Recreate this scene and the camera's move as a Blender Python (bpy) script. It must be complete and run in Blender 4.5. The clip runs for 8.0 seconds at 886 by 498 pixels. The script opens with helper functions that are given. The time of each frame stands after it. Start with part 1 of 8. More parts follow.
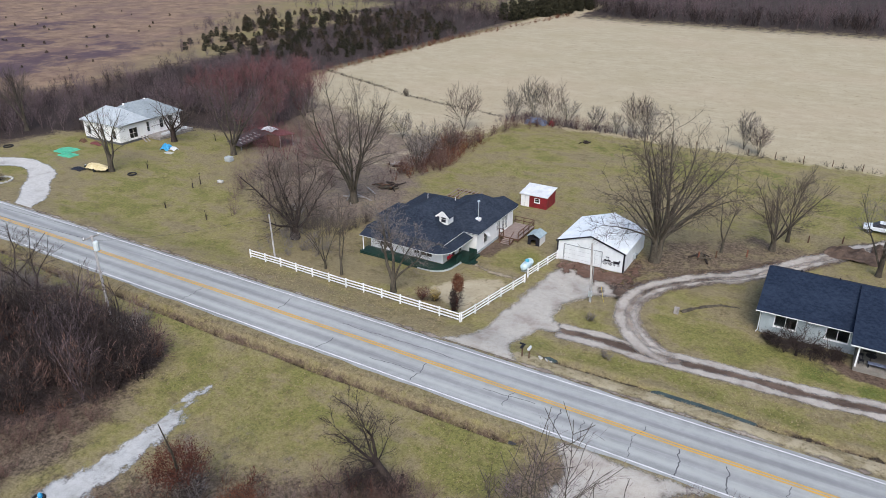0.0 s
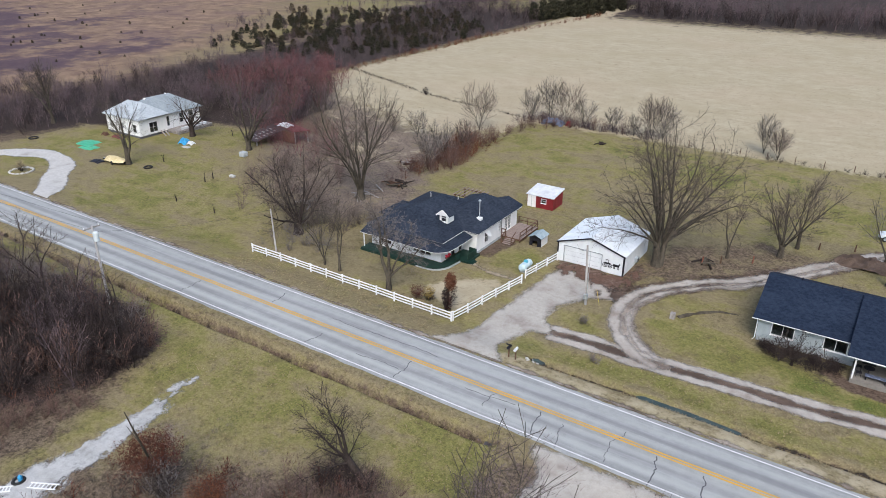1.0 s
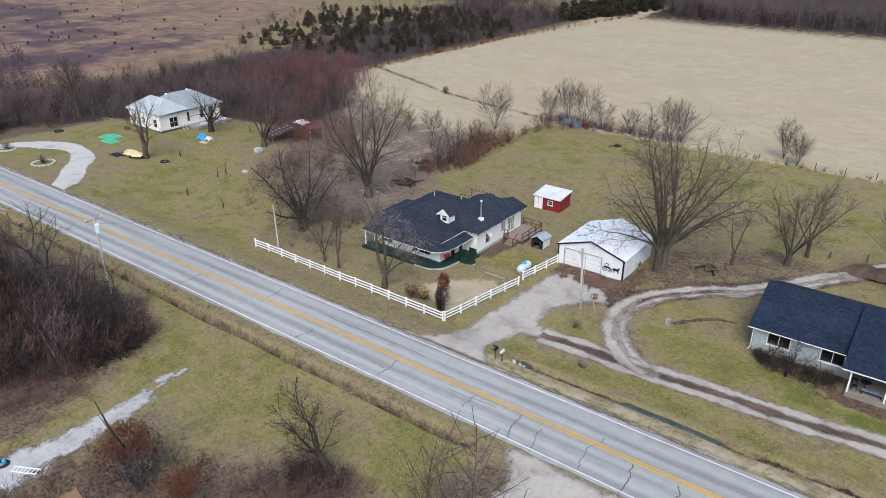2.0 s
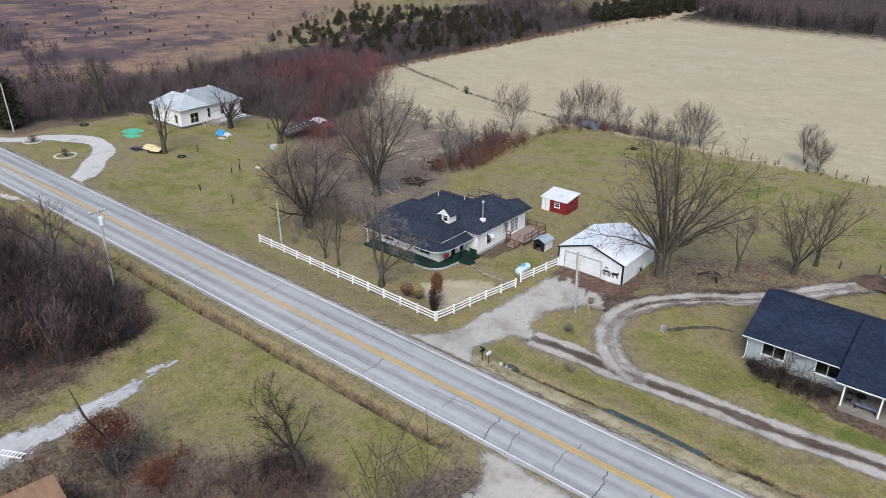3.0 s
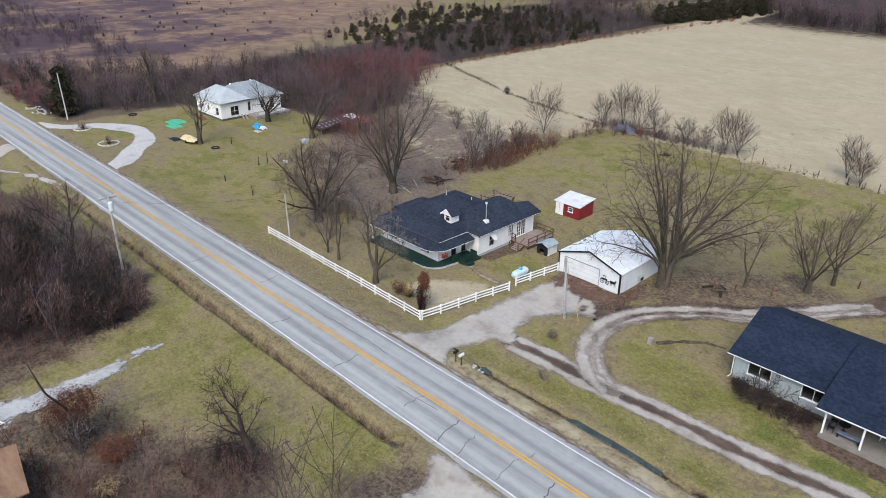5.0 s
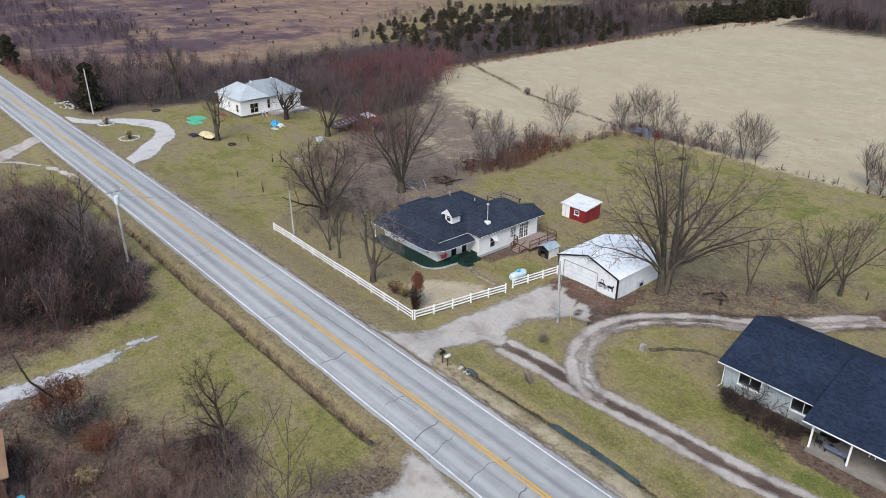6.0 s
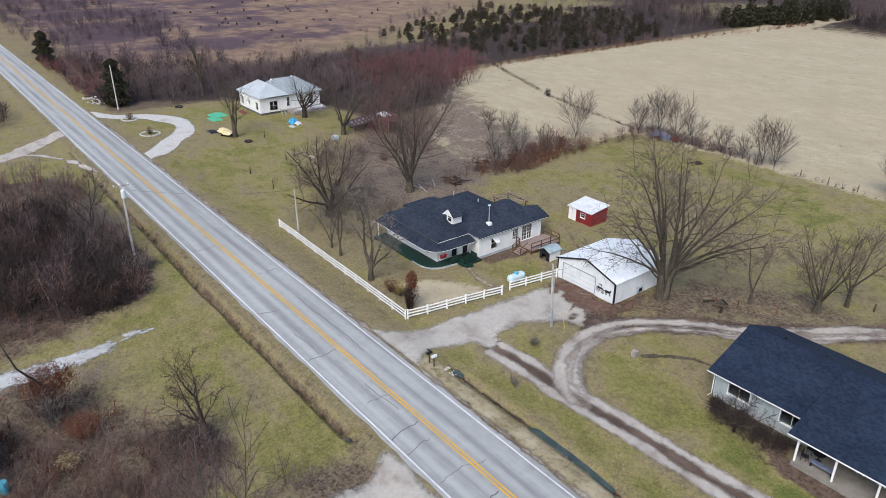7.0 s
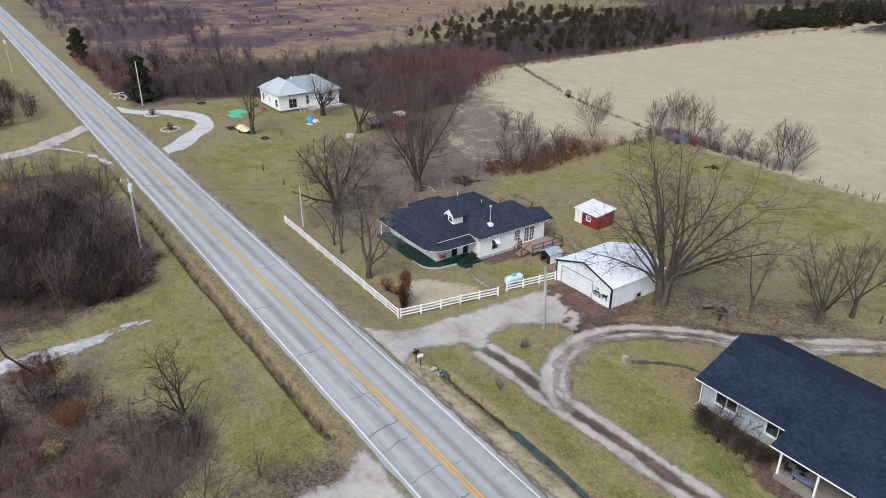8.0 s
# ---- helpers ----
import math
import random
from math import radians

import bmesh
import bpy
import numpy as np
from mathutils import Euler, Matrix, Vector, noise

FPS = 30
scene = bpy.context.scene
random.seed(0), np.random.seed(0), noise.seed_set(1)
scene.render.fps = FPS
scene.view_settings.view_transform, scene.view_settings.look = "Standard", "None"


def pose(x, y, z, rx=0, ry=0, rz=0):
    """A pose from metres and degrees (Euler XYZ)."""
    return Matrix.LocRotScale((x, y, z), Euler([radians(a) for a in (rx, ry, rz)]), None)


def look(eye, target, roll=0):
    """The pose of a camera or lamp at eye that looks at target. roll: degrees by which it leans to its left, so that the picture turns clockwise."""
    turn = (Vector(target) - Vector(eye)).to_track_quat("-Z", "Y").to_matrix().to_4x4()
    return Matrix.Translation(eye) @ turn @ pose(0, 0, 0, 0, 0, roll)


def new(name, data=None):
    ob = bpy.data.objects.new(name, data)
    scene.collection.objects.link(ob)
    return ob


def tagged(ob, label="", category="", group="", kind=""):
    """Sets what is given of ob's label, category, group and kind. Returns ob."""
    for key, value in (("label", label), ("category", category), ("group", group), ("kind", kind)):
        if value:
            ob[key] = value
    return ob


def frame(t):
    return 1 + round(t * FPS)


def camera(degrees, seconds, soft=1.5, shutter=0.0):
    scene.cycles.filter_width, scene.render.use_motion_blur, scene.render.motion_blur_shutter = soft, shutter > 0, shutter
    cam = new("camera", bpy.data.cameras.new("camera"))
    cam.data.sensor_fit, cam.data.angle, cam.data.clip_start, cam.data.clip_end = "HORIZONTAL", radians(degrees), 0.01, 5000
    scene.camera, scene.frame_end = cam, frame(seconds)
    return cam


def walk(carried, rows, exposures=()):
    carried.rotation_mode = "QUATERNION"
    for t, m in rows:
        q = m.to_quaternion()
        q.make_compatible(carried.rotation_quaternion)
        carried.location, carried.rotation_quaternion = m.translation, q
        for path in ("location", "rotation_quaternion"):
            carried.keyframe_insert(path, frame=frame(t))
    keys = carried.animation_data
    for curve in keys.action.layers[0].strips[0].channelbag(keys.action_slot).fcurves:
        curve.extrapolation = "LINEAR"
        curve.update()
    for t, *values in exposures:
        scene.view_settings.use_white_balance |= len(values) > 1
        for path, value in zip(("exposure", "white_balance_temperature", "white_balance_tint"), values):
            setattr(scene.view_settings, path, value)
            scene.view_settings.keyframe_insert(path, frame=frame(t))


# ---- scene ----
cam = camera(63.8, 8.0, soft=0.85)
METRES, EYE, TILT, LEAN, TURN = 33.0, 36.9, -24.8, 0.0, 30.56
ROWS = [
    (0.0, 0.0, 0.0, 0.0, 0.0, 0.0, -0.0),
    (0.5, 0.0632, 0.0032, -0.0018, 1.37, -0.03, -0.68),
    (1.0, 0.1273, 0.007, -0.0008, 2.76, -0.09, -1.36),
    (1.5, 0.1902, 0.0123, 0.002, 4.14, -0.17, -2.03),
    (3.0, 0.3783, 0.0344, 0.0145, 8.36, -0.46, -4.07),
    (3.5, 0.4394, 0.0448, 0.0198, 9.76, -0.59, -4.73),
    (4.0, 0.5006, 0.0575, 0.0252, 11.17, -0.73, -5.38),
    (4.5, 0.5615, 0.0719, 0.0319, 12.59, -0.88, -6.03),
    (6.0, 0.7392, 0.1201, 0.0573, 16.79, -1.43, -7.93),
    (6.5, 0.7967, 0.1395, 0.0669, 18.2, -1.63, -8.55),
    (7.0, 0.8534, 0.1599, 0.0764, 19.6, -1.85, -9.16),
    (7.5, 0.9096, 0.182, 0.087, 21.02, -2.09, -9.77),
    (8.0, 0.966, 0.2054, 0.0977, 22.44, -2.35, -10.37),
]
walk(cam, [(t, pose(0, 0, EYE, TILT, LEAN, TURN) @ pose(METRES * x, METRES * y, METRES * z, 90 + pitch, roll, yaw)) for t, x, y, z, yaw, pitch, roll in ROWS])

# ---- light ----
world = bpy.data.worlds.new("world")
scene.world = world
world.use_nodes = True
wn = world.node_tree.nodes
sky = wn.new("ShaderNodeTexSky")
sky.sky_type, sky.sun_disc = "NISHITA", False
sky.sun_elevation, sky.sun_rotation = radians(48), radians(150)
sky.air_density, sky.dust_density, sky.ozone_density = 1.0, 2.0, 1.0
wn["Background"].inputs["Strength"].default_value = 0.13
world.node_tree.links.new(sky.outputs[0], wn["Background"].inputs["Color"])

sun = new("sun", bpy.data.lights.new("sun", "SUN"))
sun.data.energy, sun.data.angle, sun.data.color = 1.4, radians(30), (1.0, 0.97, 0.93)
sun.matrix_world = look((30, -52, 67), (0, 0, 0))
scene.view_settings.exposure = 0.75


# ---- materials ----
def nodes_of(name, rough=0.9, metal=0.0, spec=0.3):
    m = bpy.data.materials.new(name)
    m.use_nodes = True
    b = m.node_tree.nodes["Principled BSDF"]
    b.inputs["Roughness"].default_value, b.inputs["Metallic"].default_value = rough, metal
    b.inputs["Specular IOR Level"].default_value = spec
    return m, m.node_tree.nodes, m.node_tree.links, b


def noise_node(n, l, coord, size, detail=6, rough=0.6, stretch=None):
    """A noise whose blotches are about size metres across."""
    t = n.new("ShaderNodeTexNoise")
    t.inputs["Scale"].default_value, t.inputs["Detail"].default_value, t.inputs["Roughness"].default_value = 1 / size, detail, rough
    if stretch:
        k = n.new("ShaderNodeMapping")
        k.inputs["Scale"].default_value = stretch
        l.new(coord, k.inputs["Vector"])
        coord = k.outputs[0]
    l.new(coord, t.inputs["Vector"])
    return t.outputs["Fac"]


def ramp(n, l, fac, lo, hi, a=0.0, b=1.0):
    r = n.new("ShaderNodeMapRange")
    r.interpolation_type = "SMOOTHSTEP"
    for k, v in zip(("From Min", "From Max", "To Min", "To Max"), (lo, hi, a, b)):
        r.inputs[k].default_value = v
    l.new(fac, r.inputs["Value"])
    return r.outputs[0]


def blend(n, l, fac, a, b):
    x = n.new("ShaderNodeMix")
    x.data_type = "RGBA"
    if isinstance(fac, (int, float)):
        x.inputs["Factor"].default_value = fac
    else:
        l.new(fac, x.inputs["Factor"])
    for slot, c in ((6, a), (7, b)):
        if isinstance(c, tuple):
            x.inputs[slot].default_value = (*c, 1)
        else:
            l.new(c, x.inputs[slot])
    return x.outputs[2]


def maths(n, l, op, a, b):
    x = n.new("ShaderNodeMath")
    x.operation = op
    for i, v in enumerate((a, b)):
        if isinstance(v, (int, float)):
            x.inputs[i].default_value = v
        else:
            l.new(v, x.inputs[i])
    return x.outputs[0]


def relief(n, l, b, fac, dist, strength=0.6):
    k = n.new("ShaderNodeBump")
    k.inputs["Strength"].default_value, k.inputs["Distance"].default_value = strength, dist
    l.new(fac, k.inputs["Height"])
    l.new(k.outputs[0], b.inputs["Normal"])


def surface(name, dark, light, size=0.4, fine=0.05, rough=0.85, metal=0.0, stain=None, bump=0.01, stretch=None, spec=0.3, lo=0.35, hi=0.65):
    """A weathered surface: two colours in blotches of two sizes, stains of a third colour, fine relief."""
    m, n, l, b = nodes_of(name, rough, metal, spec)
    co = n.new("ShaderNodeNewGeometry").outputs["Position"]
    big = noise_node(n, l, co, size, stretch=stretch)
    small = noise_node(n, l, co, fine, detail=3, stretch=stretch)
    f = maths(n, l, "ADD", maths(n, l, "MULTIPLY", big, 0.6), maths(n, l, "MULTIPLY", small, 0.4))
    c = blend(n, l, ramp(n, l, f, lo, hi), dark, light)
    if stain:
        s = noise_node(n, l, co, size * 3.1, detail=5)
        c = blend(n, l, ramp(n, l, s, 0.55, 0.75, 0, 0.7), c, stain)
    l.new(c, b.inputs["Base Color"])
    l.new(ramp(n, l, small, 0.2, 0.8, max(rough - 0.1, 0.02), min(rough + 0.1, 1)), b.inputs["Roughness"])
    relief(n, l, b, small, bump)
    return m


def bark(name, dark, light, rough=0.95):
    return surface(name, dark, light, size=0.5, fine=0.06, rough=rough, bump=0.03, stretch=(1, 1, 0.25), spec=0.15)


def attr(n, name):
    a = n.new("ShaderNodeAttribute")
    a.attribute_name = name
    return a.outputs["Fac"]


def ground_material():
    m, n, l, b = nodes_of("ground_cover", 0.97, 0, 0.1)
    co = n.new("ShaderNodeNewGeometry").outputs["Position"]
    huge = noise_node(n, l, co, 14, 5)
    wide = noise_node(n, l, co, 3.2, 6, 0.65)
    mid = noise_node(n, l, co, 0.7, 6, 0.7)
    fine = noise_node(n, l, co, 0.14, 4, 0.75)
    tuft = noise_node(n, l, co, 0.3, 5, 0.8)
    # rough winter grass: tan straw with olive growth in it
    grain = maths(n, l, "ADD", maths(n, l, "MULTIPLY", fine, 0.45), maths(n, l, "MULTIPLY", tuft, 0.55))
    tan = blend(n, l, ramp(n, l, grain, 0.36, 0.64), (0.15, 0.12, 0.067), (0.285, 0.237, 0.137))
    olive = blend(n, l, ramp(n, l, grain, 0.36, 0.64), (0.1, 0.096, 0.03), (0.235, 0.225, 0.076))
    gold = blend(n, l, ramp(n, l, grain, 0.36, 0.64), (0.16, 0.138, 0.056), (0.295, 0.256, 0.114))
    g = maths(n, l, "ADD", attr(n, "lush"), maths(n, l, "MULTIPLY", maths(n, l, "SUBTRACT", wide, 0.5), 2.5))
    g = maths(n, l, "ADD", g, maths(n, l, "MULTIPLY", maths(n, l, "SUBTRACT", mid, 0.5), 0.75))
    g = maths(n, l, "ADD", g, maths(n, l, "MULTIPLY", maths(n, l, "SUBTRACT", huge, 0.5), 2.6))
    worn = noise_node(n, l, co, 5.0, 6, 0.65, (0.45, 1.5, 1))
    g = maths(n, l, "SUBTRACT", g, ramp(n, l, worn, 0.5, 0.68, 0.0, 0.7))
    c = blend(n, l, ramp(n, l, g, -0.1, 0.5), tan, gold)
    c = blend(n, l, ramp(n, l, g, 0.3, 0.95), c, olive)
    thin = noise_node(n, l, co, 1.7, 6, 0.7)
    c = blend(n, l, ramp(n, l, thin, 0.5, 0.66, 0.0, 0.5), c, (0.118, 0.094, 0.05))
    wander = maths(n, l, "ADD", maths(n, l, "MULTIPLY", maths(n, l, "SUBTRACT", wide, 0.5), 1.5), maths(n, l, "MULTIPLY", maths(n, l, "SUBTRACT", mid, 0.5), 0.8))
    bright = blend(n, l, ramp(n, l, fine, 0.3, 0.7), (0.05, 0.068, 0.014), (0.14, 0.17, 0.045))
    c = blend(n, l, ramp(n, l, maths(n, l, "ADD", attr(n, "fresh"), wander), 0.35, 0.9), c, bright)
    # dead weeds, pinkish grey-brown
    weeds = blend(n, l, ramp(n, l, grain, 0.36, 0.64), (0.088, 0.066, 0.054), (0.262, 0.206, 0.168))
    c = blend(n, l, ramp(n, l, maths(n, l, "ADD", attr(n, "weedy"), wander), 0.2, 0.8), c, weeds)
    # cut hay field
    drift = noise_node(n, l, co, 2.6, 6, 0.7, (0.55, 1.1, 1))
    hay = blend(n, l, ramp(n, l, maths(n, l, "ADD", maths(n, l, "MULTIPLY", drift, 0.5), maths(n, l, "MULTIPLY", tuft, 0.5)), 0.36, 0.64), (0.345, 0.29, 0.195), (0.45, 0.39, 0.275))
    hay = blend(n, l, ramp(n, l, huge, 0.42, 0.68, 0, 0.6), hay, (0.36, 0.305, 0.2))
    hay = blend(n, l, ramp(n, l, noise_node(n, l, co, 6.5, 7, 0.75, (0.6, 1.3, 1)), 0.62, 0.74, 0, 0.45), hay, (0.24, 0.19, 0.115))
    hay = blend(n, l, ramp(n, l, noise_node(n, l, co, 2.4, 3, 0.55), 0.66, 0.76, 0, 0.7), hay, (0.2, 0.16, 0.085))
    hay = blend(n, l, ramp(n, l, noise_node(n, l, co, 45, 4, 0.5), 0.45, 0.65, 0, 0.35), hay, (0.42, 0.335, 0.235))
    c = blend(n, l, ramp(n, l, maths(n, l, "ADD", attr(n, "straw"), wander), 0.25, 0.75), c, hay)
    # fallen leaves and dead weeds
    leaf = blend(n, l, ramp(n, l, tuft, 0.35, 0.65), (0.05, 0.038, 0.028), (0.2, 0.152, 0.108))
    c = blend(n, l, ramp(n, l, maths(n, l, "ADD", attr(n, "litter"), wander), 0.3, 0.8), c, leaf)
    # dark duff under brush and woods, with the shade there put into its colour
    shaded_duff = blend(n, l, ramp(n, l, tuft, 0.35, 0.65), (0.02, 0.015, 0.014), (0.075, 0.056, 0.05))
    c = blend(n, l, ramp(n, l, maths(n, l, "ADD", attr(n, "shaded_duff"), wander), 0.3, 0.8), c, shaded_duff)
    # savanna: orange broom sedge between purple thickets
    sedge = blend(n, l, ramp(n, l, noise_node(n, l, co, 7, 7, 0.7), 0.32, 0.68), (0.148, 0.096, 0.074), (0.3, 0.206, 0.138))
    sedge = blend(n, l, ramp(n, l, noise_node(n, l, co, 19, 6, 0.65), 0.46, 0.62, 0, 0.65), sedge, (0.165, 0.108, 0.096))
    sedge = blend(n, l, ramp(n, l, maths(n, l, "ADD", noise_node(n, l, co, 24, 7, 0.68), maths(n, l, "MULTIPLY", attr(n, "purple"), 0.17)), 0.55, 0.72, 0, 0.85), sedge, (0.07, 0.047, 0.066))
    c = blend(n, l, attr(n, "sedge"), c, sedge)
    # bare earth
    soil = blend(n, l, ramp(n, l, tuft, 0.3, 0.7), (0.055, 0.037, 0.027), (0.165, 0.12, 0.092))
    c = blend(n, l, ramp(n, l, maths(n, l, "ADD", attr(n, "soil"), maths(n, l, "MULTIPLY", maths(n, l, "SUBTRACT", mid, 0.5), 1.2)), 0.35, 0.75), c, soil)
    l.new(c, b.inputs["Base Color"])
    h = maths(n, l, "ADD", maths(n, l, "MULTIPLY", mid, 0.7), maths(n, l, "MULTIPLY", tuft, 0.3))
    # hollows of the relief darkened: shade between tufts put into the colour
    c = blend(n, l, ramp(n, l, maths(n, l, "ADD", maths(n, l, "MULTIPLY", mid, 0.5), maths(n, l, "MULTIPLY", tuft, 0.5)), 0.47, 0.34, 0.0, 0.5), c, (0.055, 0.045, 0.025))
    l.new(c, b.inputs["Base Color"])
    far = maths(n, l, "MAXIMUM", attr(n, "straw"), attr(n, "sedge"))
    relief(n, l, b, maths(n, l, "MULTIPLY", h, ramp(n, l, far, 0.0, 1.0, 1.0, 0.25)), 0.12, 0.7)
    return m


def gravel_material(name, pale, dark, mud, mud_at=0.6, torn=1.9):
    m, n, l, b = nodes_of(name, 0.95, 0, 0.2)
    co = n.new("ShaderNodeNewGeometry").outputs["Position"]
    wide, mid, fine = noise_node(n, l, co, 2.6, 6), noise_node(n, l, co, 0.5, 6, 0.7), noise_node(n, l, co, 0.06, 3)
    c = blend(n, l, ramp(n, l, maths(n, l, "ADD", maths(n, l, "MULTIPLY", mid, 0.6), maths(n, l, "MULTIPLY", fine, 0.4)), 0.35, 0.62), dark, pale)
    wet = maths(n, l, "ADD", maths(n, l, "MULTIPLY", wide, 0.65), maths(n, l, "MULTIPLY", mid, 0.35))
    c = blend(n, l, ramp(n, l, wet, mud_at - 0.1, mud_at + 0.1, 0, 0.85), c, mud)
    l.new(c, b.inputs["Base Color"])
    edge = maths(n, l, "ADD", attr(n, "inner"), maths(n, l, "MULTIPLY", maths(n, l, "SUBTRACT", maths(n, l, "ADD", maths(n, l, "MULTIPLY", mid, 0.5), maths(n, l, "MULTIPLY", noise_node(n, l, co, 0.2, 4, 0.7), 0.5)), 0.5), torn))
    l.new(ramp(n, l, edge, 0.12, 0.85), b.inputs["Alpha"])
    relief(n, l, b, maths(n, l, "ADD", mid, fine), 0.05, 0.7)
    return m


def asphalt_material():
    m, n, l, b = nodes_of("old_asphalt", 0.8, 0, 0.3)
    co = n.new("ShaderNodeNewGeometry").outputs["Position"]
    sep = n.new("ShaderNodeSeparateXYZ")
    l.new(co, sep.inputs[0])
    streak = noise_node(n, l, co, 1.0, 5, 0.6, (0.06, 1.3, 1))
    mid, fine = noise_node(n, l, co, 0.9, 6, 0.7), noise_node(n, l, co, 0.05, 3)
    f = maths(n, l, "ADD", maths(n, l, "MULTIPLY", streak, 0.55), maths(n, l, "ADD", maths(n, l, "MULTIPLY", mid, 0.25), maths(n, l, "MULTIPLY", fine, 0.2)))
    c = blend(n, l, ramp(n, l, f, 0.36, 0.64), (0.225, 0.232, 0.228), (0.385, 0.393, 0.385))
    # polished wheel paths and the oily strip between them
    for at, wide, col, k in ((44.0, 0.55, (0.45, 0.455, 0.44), 0.6), (45.55, 0.5, (0.42, 0.425, 0.412), 0.5), (47.25, 0.55, (0.42, 0.425, 0.412), 0.45), (48.8, 0.55, (0.4, 0.405, 0.393), 0.45), (44.8, 0.4, (0.2, 0.2, 0.205), 0.4), (48.0, 0.45, (0.2, 0.2, 0.21), 0.45)):
        d = maths(n, l, "ABSOLUTE", maths(n, l, "SUBTRACT", sep.outputs["Y"], at), 0)
        d = maths(n, l, "ADD", d, maths(n, l, "MULTIPLY", maths(n, l, "SUBTRACT", streak, 0.5), 0.9))
        c = blend(n, l, ramp(n, l, d, 0.0, wide, k, 0.0), c, col)
    l.new(c, b.inputs["Base Color"])
    relief(n, l, b, fine, 0.01, 0.5)
    return m


def worn_paint(name, colour, under, at=0.42):
    m, n, l, b = nodes_of(name, 0.7, 0, 0.3)
    co = n.new("ShaderNodeNewGeometry").outputs["Position"]
    f = maths(n, l, "ADD", maths(n, l, "MULTIPLY", noise_node(n, l, co, 0.5, 6, 0.75, (0.4, 1, 1)), 0.6), maths(n, l, "MULTIPLY", noise_node(n, l, co, 0.06, 3), 0.4))
    l.new(blend(n, l, ramp(n, l, f, at, at + 0.2, 0.95, 0.35), under, colour), b.inputs["Base Color"])
    return m


def twig_material(name, a, b_col):
    """Bare twigs: two colours, mixed stem by stem."""
    m, n, l, b = nodes_of(name, 0.9, 0, 0.15)
    g = n.new("ShaderNodeNewGeometry")
    co = g.outputs["Position"]
    f = maths(n, l, "ADD", maths(n, l, "MULTIPLY", g.outputs["Random Per Island"], 0.5), maths(n, l, "MULTIPLY", noise_node(n, l, co, 2.5, 3), 0.5))
    l.new(blend(n, l, ramp(n, l, f, 0.3, 0.7), a, b_col), b.inputs["Base Color"])
    return m


def shingle_material(name, dark, light):
    m, n, l, b = nodes_of(name, 0.95, 0, 0.12)
    co = n.new("ShaderNodeNewGeometry").outputs["Position"]
    patch = noise_node(n, l, co, 0.35, 3, 0.6, (1, 1, 2.5))
    wide, fine = noise_node(n, l, co, 2.5, 5), noise_node(n, l, co, 0.07, 3)
    f = maths(n, l, "ADD", maths(n, l, "MULTIPLY", patch, 0.45), maths(n, l, "ADD", maths(n, l, "MULTIPLY", wide, 0.3), maths(n, l, "MULTIPLY", fine, 0.25)))
    l.new(blend(n, l, ramp(n, l, f, 0.35, 0.65), dark, light), b.inputs["Base Color"])
    sep = n.new("ShaderNodeSeparateXYZ")
    l.new(co, sep.inputs[0])
    course = maths(n, l, "FRACT", maths(n, l, "MULTIPLY", sep.outputs["Z"], 14.0), 0)
    relief(n, l, b, maths(n, l, "ADD", course, maths(n, l, "MULTIPLY", patch, 0.8)), 0.02, 0.5)
    return m


def siding_material(name, pale, dark, course=7.0, axis="Z", rough=0.6):
    """Painted boards or ribbed sheet: courses as fine relief, streaks of dirt."""
    m, n, l, b = nodes_of(name, rough, 0, 0.35)
    co = n.new("ShaderNodeNewGeometry").outputs["Position"]
    sep = n.new("ShaderNodeSeparateXYZ")
    l.new(co, sep.inputs[0])
    streak = noise_node(n, l, co, 0.6, 5, 0.6, (1, 1, 0.3))
    wide = noise_node(n, l, co, 1.7, 5)
    f = maths(n, l, "ADD", maths(n, l, "MULTIPLY", streak, 0.5), maths(n, l, "MULTIPLY", wide, 0.5))
    l.new(blend(n, l, ramp(n, l, f, 0.38, 0.68), pale, dark), b.inputs["Base Color"])
    along = sep.outputs["Z"] if axis == "Z" else maths(n, l, "ADD", sep.outputs["X"], sep.outputs["Y"])
    relief(n, l, b, maths(n, l, "FRACT", maths(n, l, "MULTIPLY", along, course), 0), 0.015, 0.5)
    return m


def glass_material():
    m, n, l, b = nodes_of("window_glass", 0.04, 0, 0.5)
    b.inputs["Base Color"].default_value = (0.55, 0.6, 0.62, 1)
    b.inputs["Transmission Weight"].default_value = 1.0
    return m


